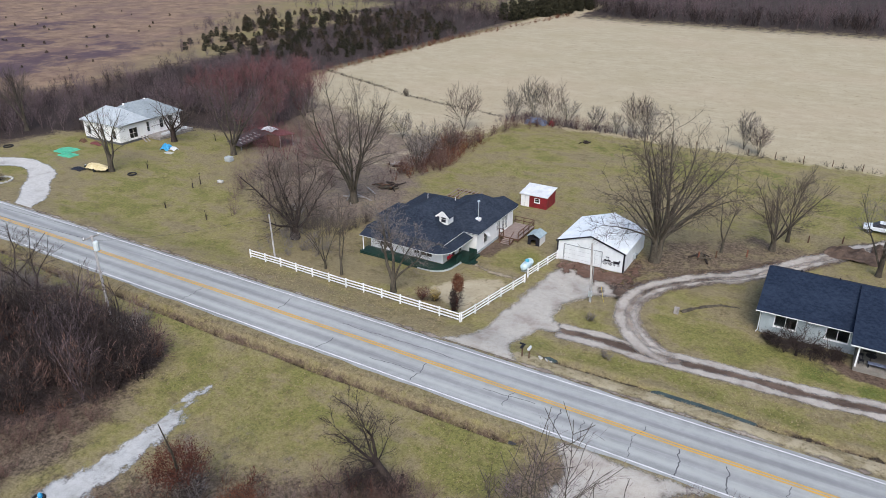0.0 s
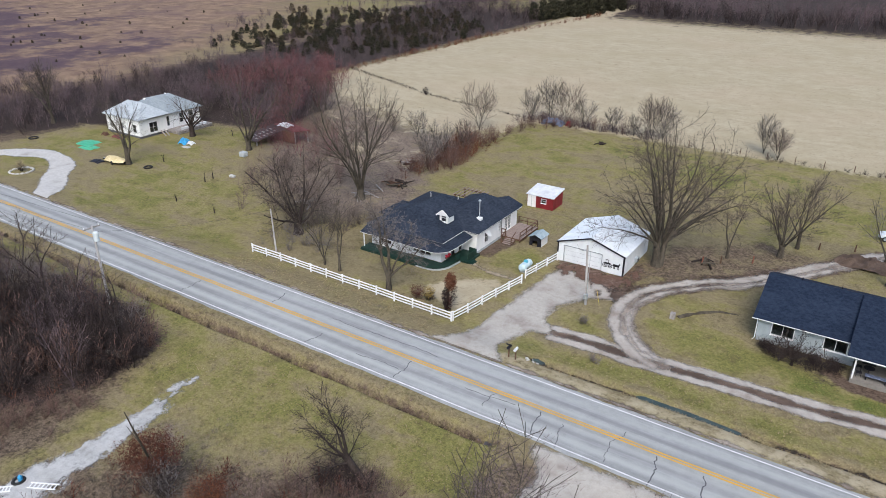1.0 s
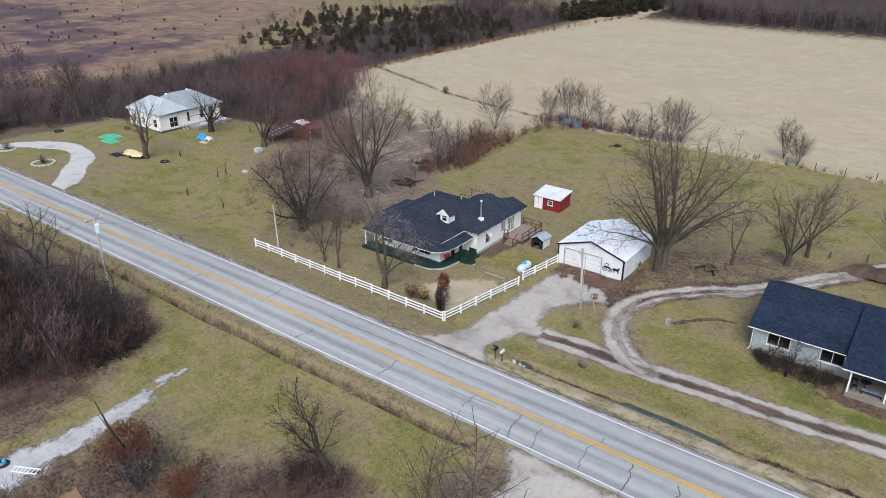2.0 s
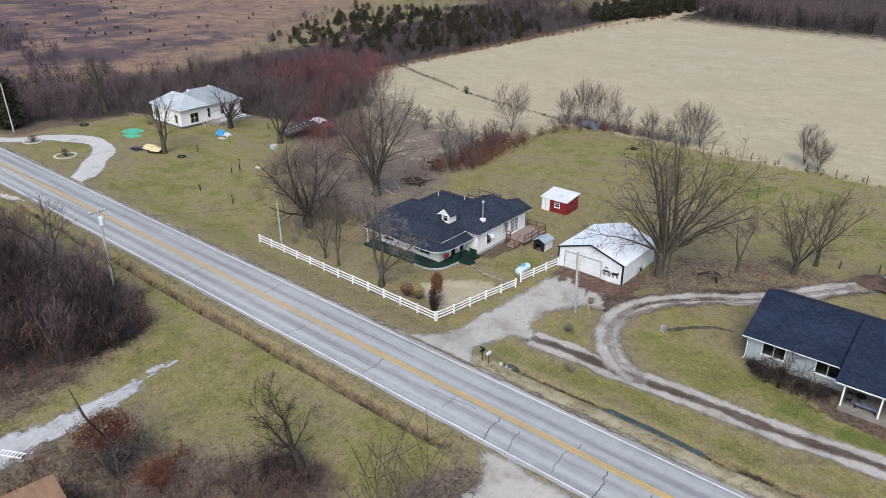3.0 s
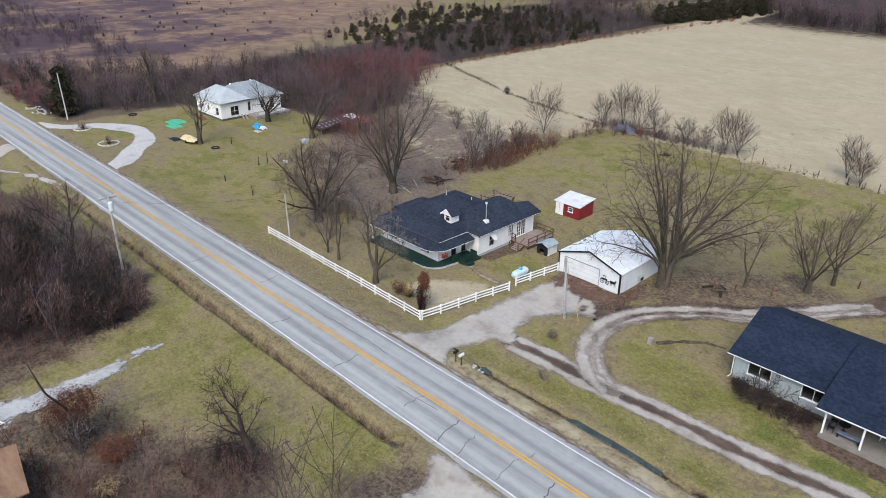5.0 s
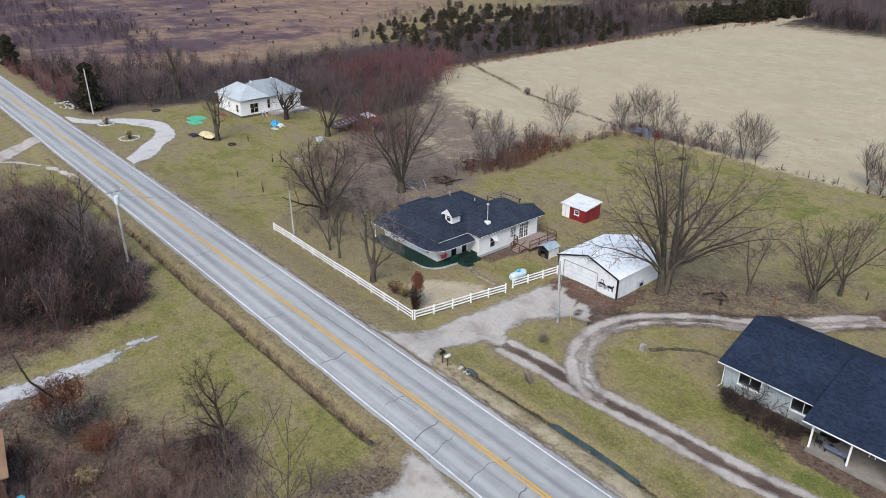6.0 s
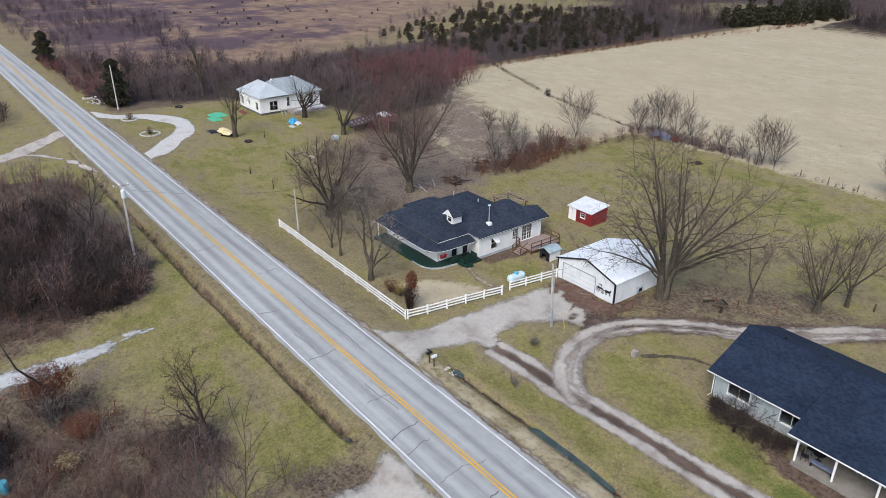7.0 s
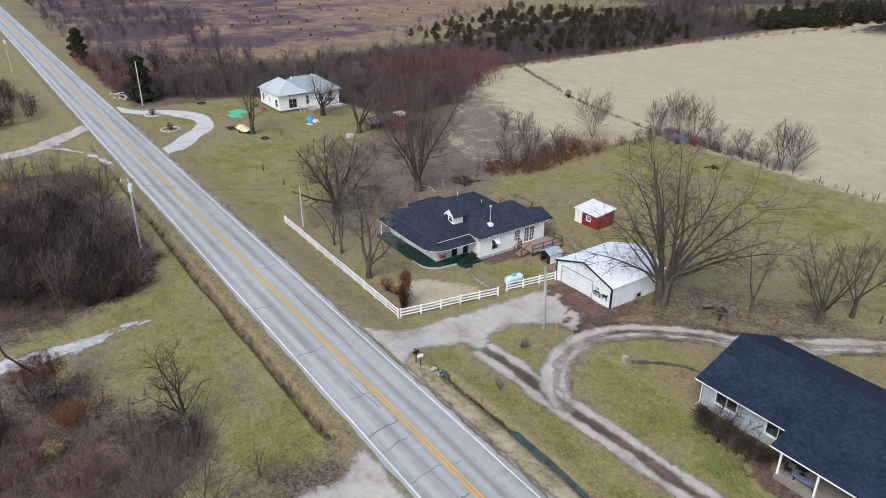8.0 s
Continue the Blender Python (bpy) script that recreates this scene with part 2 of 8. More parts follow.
M = {
    "ground": ground_material(), "asphalt": asphalt_material(), "glass": glass_material(),
    "gravel": gravel_material("pale_gravel", (0.475, 0.445, 0.4), (0.365, 0.335, 0.295), (0.25, 0.21, 0.18), 0.57, 1.0),
    "mudtrack": gravel_material("muddy_gravel", (0.4, 0.35, 0.305), (0.235, 0.195, 0.16), (0.12, 0.088, 0.07), 0.52, 1.1),
    "mud": gravel_material("bare_mud", (0.19, 0.135, 0.105), (0.1, 0.07, 0.053), (0.06, 0.042, 0.033), 0.5, 1.2),
    "redmud": gravel_material("red_mulch", (0.15, 0.09, 0.066), (0.085, 0.05, 0.038), (0.26, 0.225, 0.195), 0.6),
    "concrete": gravel_material("cracked_concrete", (0.56, 0.545, 0.52), (0.42, 0.405, 0.38), (0.26, 0.235, 0.21), 0.6),
    "creek": gravel_material("bare_pale_gravel", (0.52, 0.52, 0.51), (0.37, 0.365, 0.355), (0.19, 0.18, 0.16), 0.6),
    "white_line": worn_paint("worn_white_paint", (0.72, 0.72, 0.72), (0.34, 0.34, 0.35)),
    "yellow_line": worn_paint("worn_yellow_paint", (0.66, 0.36, 0.035), (0.36, 0.29, 0.16)),
    "crack": surface("crack_filler", (0.075, 0.075, 0.08), (0.14, 0.14, 0.15), rough=0.8),
    "navy": shingle_material("dark_blue_shingles", (0.015, 0.02, 0.032), (0.042, 0.053, 0.075)),
    "navy_house": shingle_material("blue_shingles", (0.0095, 0.0155, 0.031), (0.025, 0.037, 0.063)),
    "grey_roof": shingle_material("pale_grey_shingles", (0.21, 0.245, 0.265), (0.35, 0.39, 0.41)),
    "white": siding_material("white_siding", (0.81, 0.81, 0.8), (0.73, 0.735, 0.73)),
    "bluewhite": siding_material("pale_blue_siding", (0.4, 0.455, 0.475), (0.3, 0.35, 0.365), 6.0),
    "sheet": siding_material("white_ribbed_sheet", (0.74, 0.77, 0.785), (0.62, 0.645, 0.66), 4.5, "XY", 0.45),
    "sheet_roof": surface("white_metal_roof", (0.66, 0.7, 0.73), (0.83, 0.86, 0.88), size=1.6, fine=0.2, rough=0.42, stain=(0.52, 0.56, 0.58), bump=0.004, spec=0.5),
    "shed_roof": surface("chalky_white_roof", (0.5, 0.52, 0.54), (0.74, 0.75, 0.76), size=1.2, rough=0.55, stain=(0.55, 0.53, 0.5), bump=0.004),
    "red": siding_material("red_barn_boards", (0.235, 0.02, 0.026), (0.145, 0.015, 0.018), 5.0, "XY"),
    "vinyl": surface("white_vinyl", (0.74, 0.74, 0.74), (0.86, 0.86, 0.86), size=0.8, rough=0.45, bump=0.002, stain=(0.62, 0.62, 0.58)),
    "trimwhite": surface("white_trim_paint", (0.74, 0.74, 0.74), (0.84, 0.84, 0.84), rough=0.5, bump=0.003),
    "black": surface("black_paint", (0.008, 0.008, 0.012), (0.02, 0.02, 0.028), rough=0.5, bump=0.002),
    # dark green, deepened further by porch shade put into the colour
    "greenpaint": surface("shaded_green_paint", (0.006, 0.024, 0.018), (0.012, 0.043, 0.031), size=0.8, rough=0.6, bump=0.004),
    "block": surface("painted_concrete_block", (0.30, 0.33, 0.34), (0.45, 0.48, 0.49), size=0.5, rough=0.9),
    "deckwood": surface("weathered_deck_boards", (0.2, 0.15, 0.13), (0.34, 0.27, 0.24), size=0.5, rough=0.85, stretch=(0.3, 3, 3)),
    "darkwood": surface("brown_stained_wood", (0.075, 0.04, 0.025), (0.15, 0.085, 0.055), size=0.4, rough=0.85),
    "greywood": surface("grey_weathered_wood", (0.2, 0.18, 0.165), (0.38, 0.35, 0.33), size=0.4, rough=0.95, stretch=(1, 1, 0.2)),
    "polewood": surface("pale_weathered_pole", (0.3, 0.285, 0.275), (0.5, 0.48, 0.465), size=0.4, rough=0.9, stretch=(1, 1, 0.15)),
    "metal": surface("galvanised_steel", (0.38, 0.42, 0.45), (0.58, 0.62, 0.65), size=0.3, rough=0.4, metal=0.6, bump=0.002),
    "tank": surface("pale_blue_tank_paint", (0.42, 0.56, 0.6), (0.56, 0.68, 0.72), size=0.5, rough=0.45, stain=(0.32, 0.45, 0.47), bump=0.003),
    "teal": surface("teal_plastic", (0.05, 0.28, 0.4), (0.09, 0.4, 0.52), rough=0.45, bump=0.002),
    "bark": bark("grey_brown_bark", (0.04, 0.034, 0.026), (0.112, 0.096, 0.075)),
    "bark_pale": bark("pale_grey_bark", (0.13, 0.115, 0.1), (0.29, 0.26, 0.235)),
    "bark_dark": bark("dark_bark", (0.022, 0.016, 0.014), (0.064, 0.05, 0.044)),
    "twig": twig_material("brown_twigs", (0.06, 0.048, 0.04), (0.14, 0.112, 0.095)),
    "twig_grey": twig_material("grey_twigs", (0.13, 0.11, 0.1), (0.235, 0.205, 0.19)),
    "twig_red": twig_material("budding_red_twigs", (0.105, 0.047, 0.047), (0.205, 0.09, 0.091)),
    "twig_purple": twig_material("purple_brown_twigs", (0.078, 0.055, 0.059), (0.162, 0.12, 0.125)),
    "twig_dark": twig_material("dark_brown_twigs", (0.022, 0.016, 0.015), (0.064, 0.048, 0.044)),
    "brushbrown": twig_material("warm_brown_brush", (0.1, 0.068, 0.06), (0.205, 0.145, 0.128)),
    "brushred": twig_material("red_brown_brush", (0.085, 0.05, 0.042), (0.18, 0.112, 0.092)),
    "scrub_purple": twig_material("purple_scrub", (0.06, 0.044, 0.056), (0.125, 0.095, 0.113)),
    "rust": twig_material("rust_brown_leaves", (0.085, 0.034, 0.02), (0.2, 0.08, 0.044)),
    "yellowtwig": twig_material("yellow_brown_stems", (0.2, 0.14, 0.04), (0.34, 0.25, 0.09)),
    "cedar": twig_material("dark_cedar_leaves", (0.017, 0.018, 0.012), (0.058, 0.053, 0.032)),
    "cedar_rust": twig_material("winter_cedar_leaves", (0.028, 0.023, 0.014), (0.08, 0.06, 0.036)),
    "deadgrass": twig_material("dead_grass", (0.24, 0.185, 0.105), (0.42, 0.34, 0.205)),
    "greengrass": twig_material("winter_grass", (0.16, 0.155, 0.05), (0.32, 0.3, 0.11)),
    "water": None,
}
m, n, l, b = nodes_of("ditch_water", 0.08, 0, 0.5)
l.new(blend(n, l, ramp(n, l, noise_node(n, l, n.new("ShaderNodeNewGeometry").outputs["Position"], 0.8), 0.35, 0.65), (0.035, 0.052, 0.047), (0.06, 0.082, 0.075)), b.inputs["Base Color"])
M["water"] = m


# ---- mesh helpers ----
def part(name, bm, material, parent=None, label=""):
    """Links a bmesh as one mesh object, under a thing or a part."""
    me = bpy.data.meshes.new(name)
    bmesh.ops.recalc_face_normals(bm, faces=bm.faces)
    bm.to_mesh(me)
    bm.free()
    me.materials.append(material)
    ob = new(name, me)
    ob.parent = parent
    if label:
        ob["label"] = label
    return ob


def arrays(name, verts, faces, material, parent=None, label="", smooth_faces=False):
    """A mesh object from arrays of corners and of faces that all have the same number of corners."""
    me = bpy.data.meshes.new(name)
    k = faces.shape[1]
    me.vertices.add(len(verts))
    me.vertices.foreach_set("co", np.ascontiguousarray(verts, dtype=np.float32).ravel())
    me.loops.add(faces.size)
    me.loops.foreach_set("vertex_index", np.ascontiguousarray(faces, dtype=np.int32).ravel())
    me.polygons.add(len(faces))
    me.polygons.foreach_set("loop_start", np.arange(0, faces.size, k, dtype=np.int32))
    me.polygons.foreach_set("use_smooth", np.full(len(faces), smooth_faces))
    me.update(calc_edges=True)
    me.materials.append(material)
    ob = new(name, me)
    ob.parent = parent
    if label:
        ob["label"] = label
    return ob


def thing(name, at, label, category, group="", turn=0.0):
    """An empty at a thing's base, for its parts."""
    ob = new(name)
    ob.matrix_world = pose(*at, 0, 0, turn)
    ob.empty_display_size = 0.3
    return tagged(ob, label, category, group)


def box(bm, x0, x1, y0, y1, z0, z1, bevel=0.0):
    v = [bm.verts.new(c) for c in ((x0, y0, z0), (x1, y0, z0), (x1, y1, z0), (x0, y1, z0), (x0, y0, z1), (x1, y0, z1), (x1, y1, z1), (x0, y1, z1))]
    f = [bm.faces.new([v[i] for i in q]) for q in ((3, 2, 1, 0), (4, 5, 6, 7), (0, 1, 5, 4), (1, 2, 6, 5), (2, 3, 7, 6), (3, 0, 4, 7))]
    if bevel:
        bmesh.ops.bevel(bm, geom=list({e for q in f for e in q.edges}), offset=bevel, segments=1, affect="EDGES")
    return bm


def B(*a, bevel=0.0):
    return box(bmesh.new(), *a, bevel=bevel)


def slab(bm, pts, thick):
    """A flat plate under the outline pts, thick metres deep."""
    top = [bm.verts.new(p) for p in pts]
    low = [bm.verts.new((p[0], p[1], p[2] - thick)) for p in pts]
    bm.faces.new(top)
    bm.faces.new(low[::-1])
    k = len(pts)
    for i in range(k):
        bm.faces.new((top[i], low[i], low[(i + 1) % k], top[(i + 1) % k]))
    return bm


def tube(bm, pts, radii, sides=8, cap=True):
    """A round bar through the points pts."""
    pts = [Vector(p) for p in pts]
    rings = []
    for i, p in enumerate(pts):
        d = (pts[min(i + 1, len(pts) - 1)] - pts[max(i - 1, 0)]).normalized()
        a = d.orthogonal().normalized() if abs(d.z) < 0.9 else Vector((1, 0, 0))
        a = (a - d * a.dot(d)).normalized()
        b = d.cross(a)
        r = radii[i] if isinstance(radii, (list, tuple)) else radii
        rings.append([bm.verts.new(p + (a * math.cos(t) + b * math.sin(t)) * r) for t in (2 * math.pi * k / sides for k in range(sides))])
    for u, v in zip(rings, rings[1:]):
        for k in range(sides):
            bm.faces.new((u[k], u[(k + 1) % sides], v[(k + 1) % sides], v[k]))
    if cap:
        bm.faces.new(rings[0][::-1])
        bm.faces.new(rings[-1])
    return bm


def beam(bm, a, b, w, h):
    """A square timber from a to b."""
    a, b = Vector(a), Vector(b)
    d = (b - a).normalized()
    s = d.cross(Vector((0, 0, 1)))
    s = s.normalized() if s.length > 0.01 else Vector((1, 0, 0))
    u = s.cross(d)
    v = [[bm.verts.new(p + s * i * w / 2 + u * j * h / 2) for i, j in ((-1, -1), (1, -1), (1, 1), (-1, 1))] for p in (a, b)]
    bm.faces.new(v[0][::-1])
    bm.faces.new(v[1])
    for k in range(4):
        bm.faces.new((v[0][k], v[0][(k + 1) % 4], v[1][(k + 1) % 4], v[1][k]))
    return bm


def pierced(bm, axis, at, thick, u0, u1, z0, z1, holes):
    """A wall along x or y at a place, with openings (u0, u1, z0, z1) that go through it."""
    us = sorted({u0, u1, *(v for h in holes for v in h[:2])})
    zs = sorted({z0, z1, *(v for h in holes for v in h[2:])})
    for a, b in zip(us, us[1:]):
        for c, d in zip(zs, zs[1:]):
            if any(h[0] <= (a + b) / 2 <= h[1] and h[2] <= (c + d) / 2 <= h[3] for h in holes):
                continue
            if axis == "x":
                box(bm, a, b, at, at + thick, c, d)
            else:
                box(bm, at, at + thick, a, b, c, d)
    bmesh.ops.remove_doubles(bm, verts=bm.verts, dist=0.0005)
    return bm


def window(parent, axis, face, out, u0, u1, z0, z1, cols=1, rows=2, frame_mat="trimwhite", fw=0.07, name="window"):
    """A window under a house: frame with bars, pane and sill, in the wall whose outer face stands at face; out is +1 or -1."""
    def b3(bm, ua, ub, da, db, za, zb):
        lo, hi = sorted((face + out * da, face + out * db))
        return box(bm, ua, ub, lo, hi, za, zb) if axis == "x" else box(bm, lo, hi, ua, ub, za, zb)
    bm = bmesh.new()
    for ua, ub, za, zb in ((u0 - fw, u0, z0 - fw, z1 + fw), (u1, u1 + fw, z0 - fw, z1 + fw), (u0, u1, z1, z1 + fw), (u0, u1, z0 - fw, z0)):
        b3(bm, ua, ub, -0.08, 0.03, za, zb)
    w = part(name, bm, M[frame_mat], parent)
    bars = bmesh.new()
    for k in range(1, cols):
        u = u0 + (u1 - u0) * k / cols
        b3(bars, u - 0.025, u + 0.025, -0.075, -0.03, z0, z1)
    for k in range(1, rows):
        z = z0 + (z1 - z0) * k / rows
        b3(bars, u0, u1, -0.07, -0.035, z - 0.02, z + 0.02)
    if bars.verts:
        part("glazing_bars", bars, M[frame_mat], w)
    else:
        bars.free()
    pane = part("pane", b3(bmesh.new(), u0, u1, -0.062, -0.055, z0, z1), M["glass"], w)
    pane.visible_shadow = False
    part("sill", b3(bmesh.new(), u0 - fw - 0.03, u1 + fw + 0.03, 0.0, 0.08, z0 - fw - 0.05, z0 - fw), M[frame_mat], w)
    return w


def hip_roof(bm, x0, x1, y0, y1, ze, zr, ridge="y", ra=None, rb=None, thick=0.16):
    """A hipped roof over a rectangle; its ridge runs from ra to rb (by default 45 degree hips)."""
    cx, cy = (x0 + x1) / 2, (y0 + y1) / 2
    if ridge == "y":
        h = (x1 - x0) / 2
        a, b = Vector((cx, ra if ra is not None else y0 + h, zr)), Vector((cx, rb if rb is not None else y1 - h, zr))
    else:
        h = (y1 - y0) / 2
        a, b = Vector((ra if ra is not None else x0 + h, cy, zr)), Vector((rb if rb is not None else x1 - h, cy, zr))
    c = [Vector(p) for p in ((x0, y0, ze), (x1, y0, ze), (x1, y1, ze), (x0, y1, ze))]
    up = [bm.verts.new(p) for p in c]
    lo = [bm.verts.new(p - Vector((0, 0, thick))) for p in c]
    va, vb = bm.verts.new(a), bm.verts.new(b)
    if ridge == "y":
        quads = ((up[0], up[1], va), (up[1], up[2], vb, va), (up[2], up[3], vb), (up[3], up[0], va, vb))
    else:
        quads = ((up[0], up[1], vb, va), (up[1], up[2], vb), (up[2], up[3], va, vb), (up[3], up[0], va))
    for q in quads:
        bm.faces.new(q)
    for i in range(4):
        bm.faces.new((up[i], lo[i], lo[(i + 1) % 4], up[(i + 1) % 4]))
    bm.faces.new(lo)
    return bm


def gable_roof(bm, x0, x1, y0, y1, ze, zr, ridge="y", thick=0.12):
    """Two sloping plates that meet at a ridge."""
    if ridge == "y":
        c = (x0 + x1) / 2
        slab(bm, [(x0, y0, ze), (c, y0, zr), (c, y1, zr), (x0, y1, ze)], thick)
        slab(bm, [(c, y0, zr), (x1, y0, ze), (x1, y1, ze), (c, y1, zr)], thick)
    else:
        c = (y0 + y1) / 2
        slab(bm, [(x0, y0, ze), (x1, y0, ze), (x1, c, zr), (x0, c, zr)], thick)
        slab(bm, [(x0, c, zr), (x1, c, zr), (x1, y1, ze), (x0, y1, ze)], thick)
    return bm


# ---- ground ----
def smooth(a, b, v):
    t = np.clip((v - a) / (b - a), 0, 1)
    return t * t * (3 - 2 * t)


WAVES = [(np.random.uniform(0, 6.28), np.random.uniform(0, 6.28)) for _ in range(24)]


def ripple(x, y, size):
    """Gentle swells of about that size, within -1 and 1."""
    out = 0
    for i, (turn, phase) in enumerate(WAVES):
        k = 6.28 / (size * (0.6 + 0.06 * i))
        out = out + np.sin((x * math.cos(turn) + y * math.sin(turn)) * k + phase)
    return out / 9.0


def height(x, y):
    x, y = np.asarray(x, float), np.asarray(y, float)
    yard = -0.45 + 0.45 * smooth(-80, -105, x) + 0.3 * smooth(95, 125, y)
    yard = yard + ripple(x, y, 9.0) * 0.05
    south = -0.15 + ripple(x, y, 11.0) * 0.08
    z = np.where(y > 46.4, yard, south)
    dn, ds = smooth(51.0, 56.0, y), smooth(41.9, 39.2, y)
    z = np.where(y > 46.4, 0.22 * (1 - dn) + z * dn, 0.22 * (1 - ds) + z * ds)
    north_ditch = np.exp(-((y - 53.2 - 0.25 * ripple(x, y * 0, 12)) / 0.55) ** 2) * smooth(-21.5, -19.5, x)
    south_ditch = np.exp(-((y - 40.8 - 0.2 * ripple(x, y * 0, 15)) / 0.38) ** 2) * smooth(-16.5, -19.0, x) * smooth(-115, -70, x)
    z = z - 0.5 * north_ditch - 0.8 * south_ditch
    return z - 0.12 * (np.abs(y - 46.4) < 3.6)


def inside(x, y, poly):
    """Signed distance to a polygon's outline, positive within."""
    x, y = np.asarray(x, float), np.asarray(y, float)
    d = np.full(x.shape, 1e9)
    odd = np.zeros(x.shape, bool)
    for (ax, ay), (bx, by) in zip(poly, poly[1:] + poly[:1]):
        ex, ey = bx - ax, by - ay
        t = np.clip(((x - ax) * ex + (y - ay) * ey) / (ex * ex + ey * ey), 0, 1)
        d = np.minimum(d, np.hypot(x - ax - t * ex, y - ay - t * ey))
        if ay != by:
            odd ^= ((ay > y) != (by > y)) & (x < ex * (y - ay) / ey + ax)
    return np.where(odd, d, -d)


def along(x, y, line, half):
    """Half a strip's width minus the distance to its middle line."""
    x, y = np.asarray(x, float), np.asarray(y, float)
    d = np.full(x.shape, 1e9)
    for (ax, ay), (bx, by) in zip(line, line[1:]):
        ex, ey = bx - ax, by - ay
        t = np.clip(((x - ax) * ex + (y - ay) * ey) / (ex * ex + ey * ey), 0, 1)
        d = np.minimum(d, np.hypot(x - ax - t * ex, y - ay - t * ey))
    return half - d


def curve(pts, n=8):
    """A smooth line through points."""
    out = []
    p = [pts[0]] + list(pts) + [pts[-1]]
    for a, b, c, d in zip(p, p[1:], p[2:], p[3:]):
        for k in range(n):
            t = k / n
            out.append(tuple(0.5 * (2 * b[i] + (c[i] - a[i]) * t + (2 * a[i] - 5 * b[i] + 4 * c[i] - d[i]) * t * t + (3 * b[i] - a[i] - 3 * c[i] + d[i]) * t ** 3) for i in (0, 1)))
    return out + [tuple(pts[-1])]


def sheet(name, sd, bounds, step, material, rise=0.04, ragged=0.25, lip=0.35, fade=0.7, label="", category="", kind="structure"):
    """A thin layer on the ground wherever sd(x, y) is positive; its edge dips into the ground."""
    x0, x1, y0, y1 = bounds
    xs, ys = np.arange(x0, x1 + step, step), np.arange(y0, y1 + step, step)
    gx, gy = np.meshgrid(xs, ys, indexing="ij")
    d = sd(gx, gy) + ragged * (0.7 * ripple(gx, gy, 1.1) + ripple(gx, gy, 3.3))
    gz = height(gx, gy) + 0.012 + np.clip((d + 0.3) * rise / lip, -0.12, rise)
    keep = d > -0.9
    idx = np.arange(gx.size).reshape(gx.shape)
    ok = keep[:-1, :-1] & keep[1:, :-1] & keep[1:, 1:] & keep[:-1, 1:]
    q = np.stack([idx[:-1, :-1][ok], idx[1:, :-1][ok], idx[1:, 1:][ok], idx[:-1, 1:][ok]], 1)
    used, back = np.unique(q.ravel(), return_inverse=True)
    v = np.stack([gx.ravel(), gy.ravel(), gz.ravel()], 1)[used]
    ob = tagged(arrays(name, v, back.reshape(-1, 4), material), label, category, kind=kind)
    a = ob.data.attributes.new("inner", "FLOAT", "POINT")
    a.data.foreach_set("value", np.clip((d.ravel()[used] + 0.15) / fade, 0, 1.2).astype(np.float32))
    return ob


TRACK_E = curve([(-20.9, 58.7), (-16.5, 59.0), (-11, 58.9), (-5.5, 59.4), (-0.6, 59.5), (3.6, 59.8), (10, 60.5), (40, 63)])
LOOP = curve([(-10.5, 59.2), (-12.6, 60.2), (-14.8, 62.4), (-16.3, 65.6), (-16.5, 69.2), (-15.2, 72.8), (-11.1, 77.5), (-7.4, 80.4), (-2.6, 86.4), (2.1, 93.0), (9, 101)])
MUD = curve([(-20.0, 69.5), (-18.2, 70.5), (-16.2, 72.0), (-14.0, 75.0), (-10.5, 79.0), (-6.5, 82.6), (-2.0, 87.6), (3, 94.5), (10, 102)])
DRIVE = [(-31.2, 49.9), (-29.9, 51.5), (-28.3, 53.4), (-28.3, 57), (-27.9, 61), (-27.6, 65.9), (-27.3, 68.3), (-26.9, 72.6), (-25.0, 73.2), (-21.8, 72.4), (-18.5, 71.0), (-17.2, 69.2), (-18.8, 67.6), (-20.4, 67.2), (-21.4, 66), (-22.4, 63.5), (-22.4, 61), (-21.0, 59.3), (-20.5, 58.2), (-22.6, 57.2), (-23.5, 55.2), (-23.6, 53.4), (-22.3, 51.6), (-21.0, 49.9)]
HAY = [(-125, 152), (-118, 128), (-92, 106), (-78, 95), (-64, 93), (-62, 104), (-60, 127), (-52, 130.5), (-40, 130), (-20, 129), (10, 129.5), (400, 131), (420, 300), (-100, 300), (-113, 333), (-122, 333), (-123, 217)]
LAWNS = [[(-97, 51), (-99, 60), (-108, 68), (-132, 62), (-130, 76), (-108, 92), (-92, 92), (-86, 76), (-72, 68), (-62, 58), (-62, 51)], [(-58, 84), (-56, 100), (-58, 126), (-50, 129), (30, 128), (30, 96), (-5, 97), (-20, 84), (-33, 82), (-46, 84)], [(-110, 42.5), (-110, 28), (-62, 37), (-47, 24), (-38, 26), (-30, 29.5), (-23, 34), (-15, 28), (-15, 42.5)]]
CREEK = curve([(-43.9, 35.4), (-43.5, 33.0), (-43.2, 30.6), (-42.8, 27.5), (-42.4, 23.4), (-42.6, 19), (-43.5, 8)])


def axis_steps(fine0, fine1, step, ends):
    mid = list(np.arange(fine0, fine1, step))
    lo, hi, s = [], [], step
    a, b = fine0, fine1
    while a > ends[0] or b < ends[1]:
        s *= 1.25
        a, b = a - s, b + s
        lo.append(a), hi.append(b)
    return np.array(lo[::-1] + mid + [fine1] + hi)


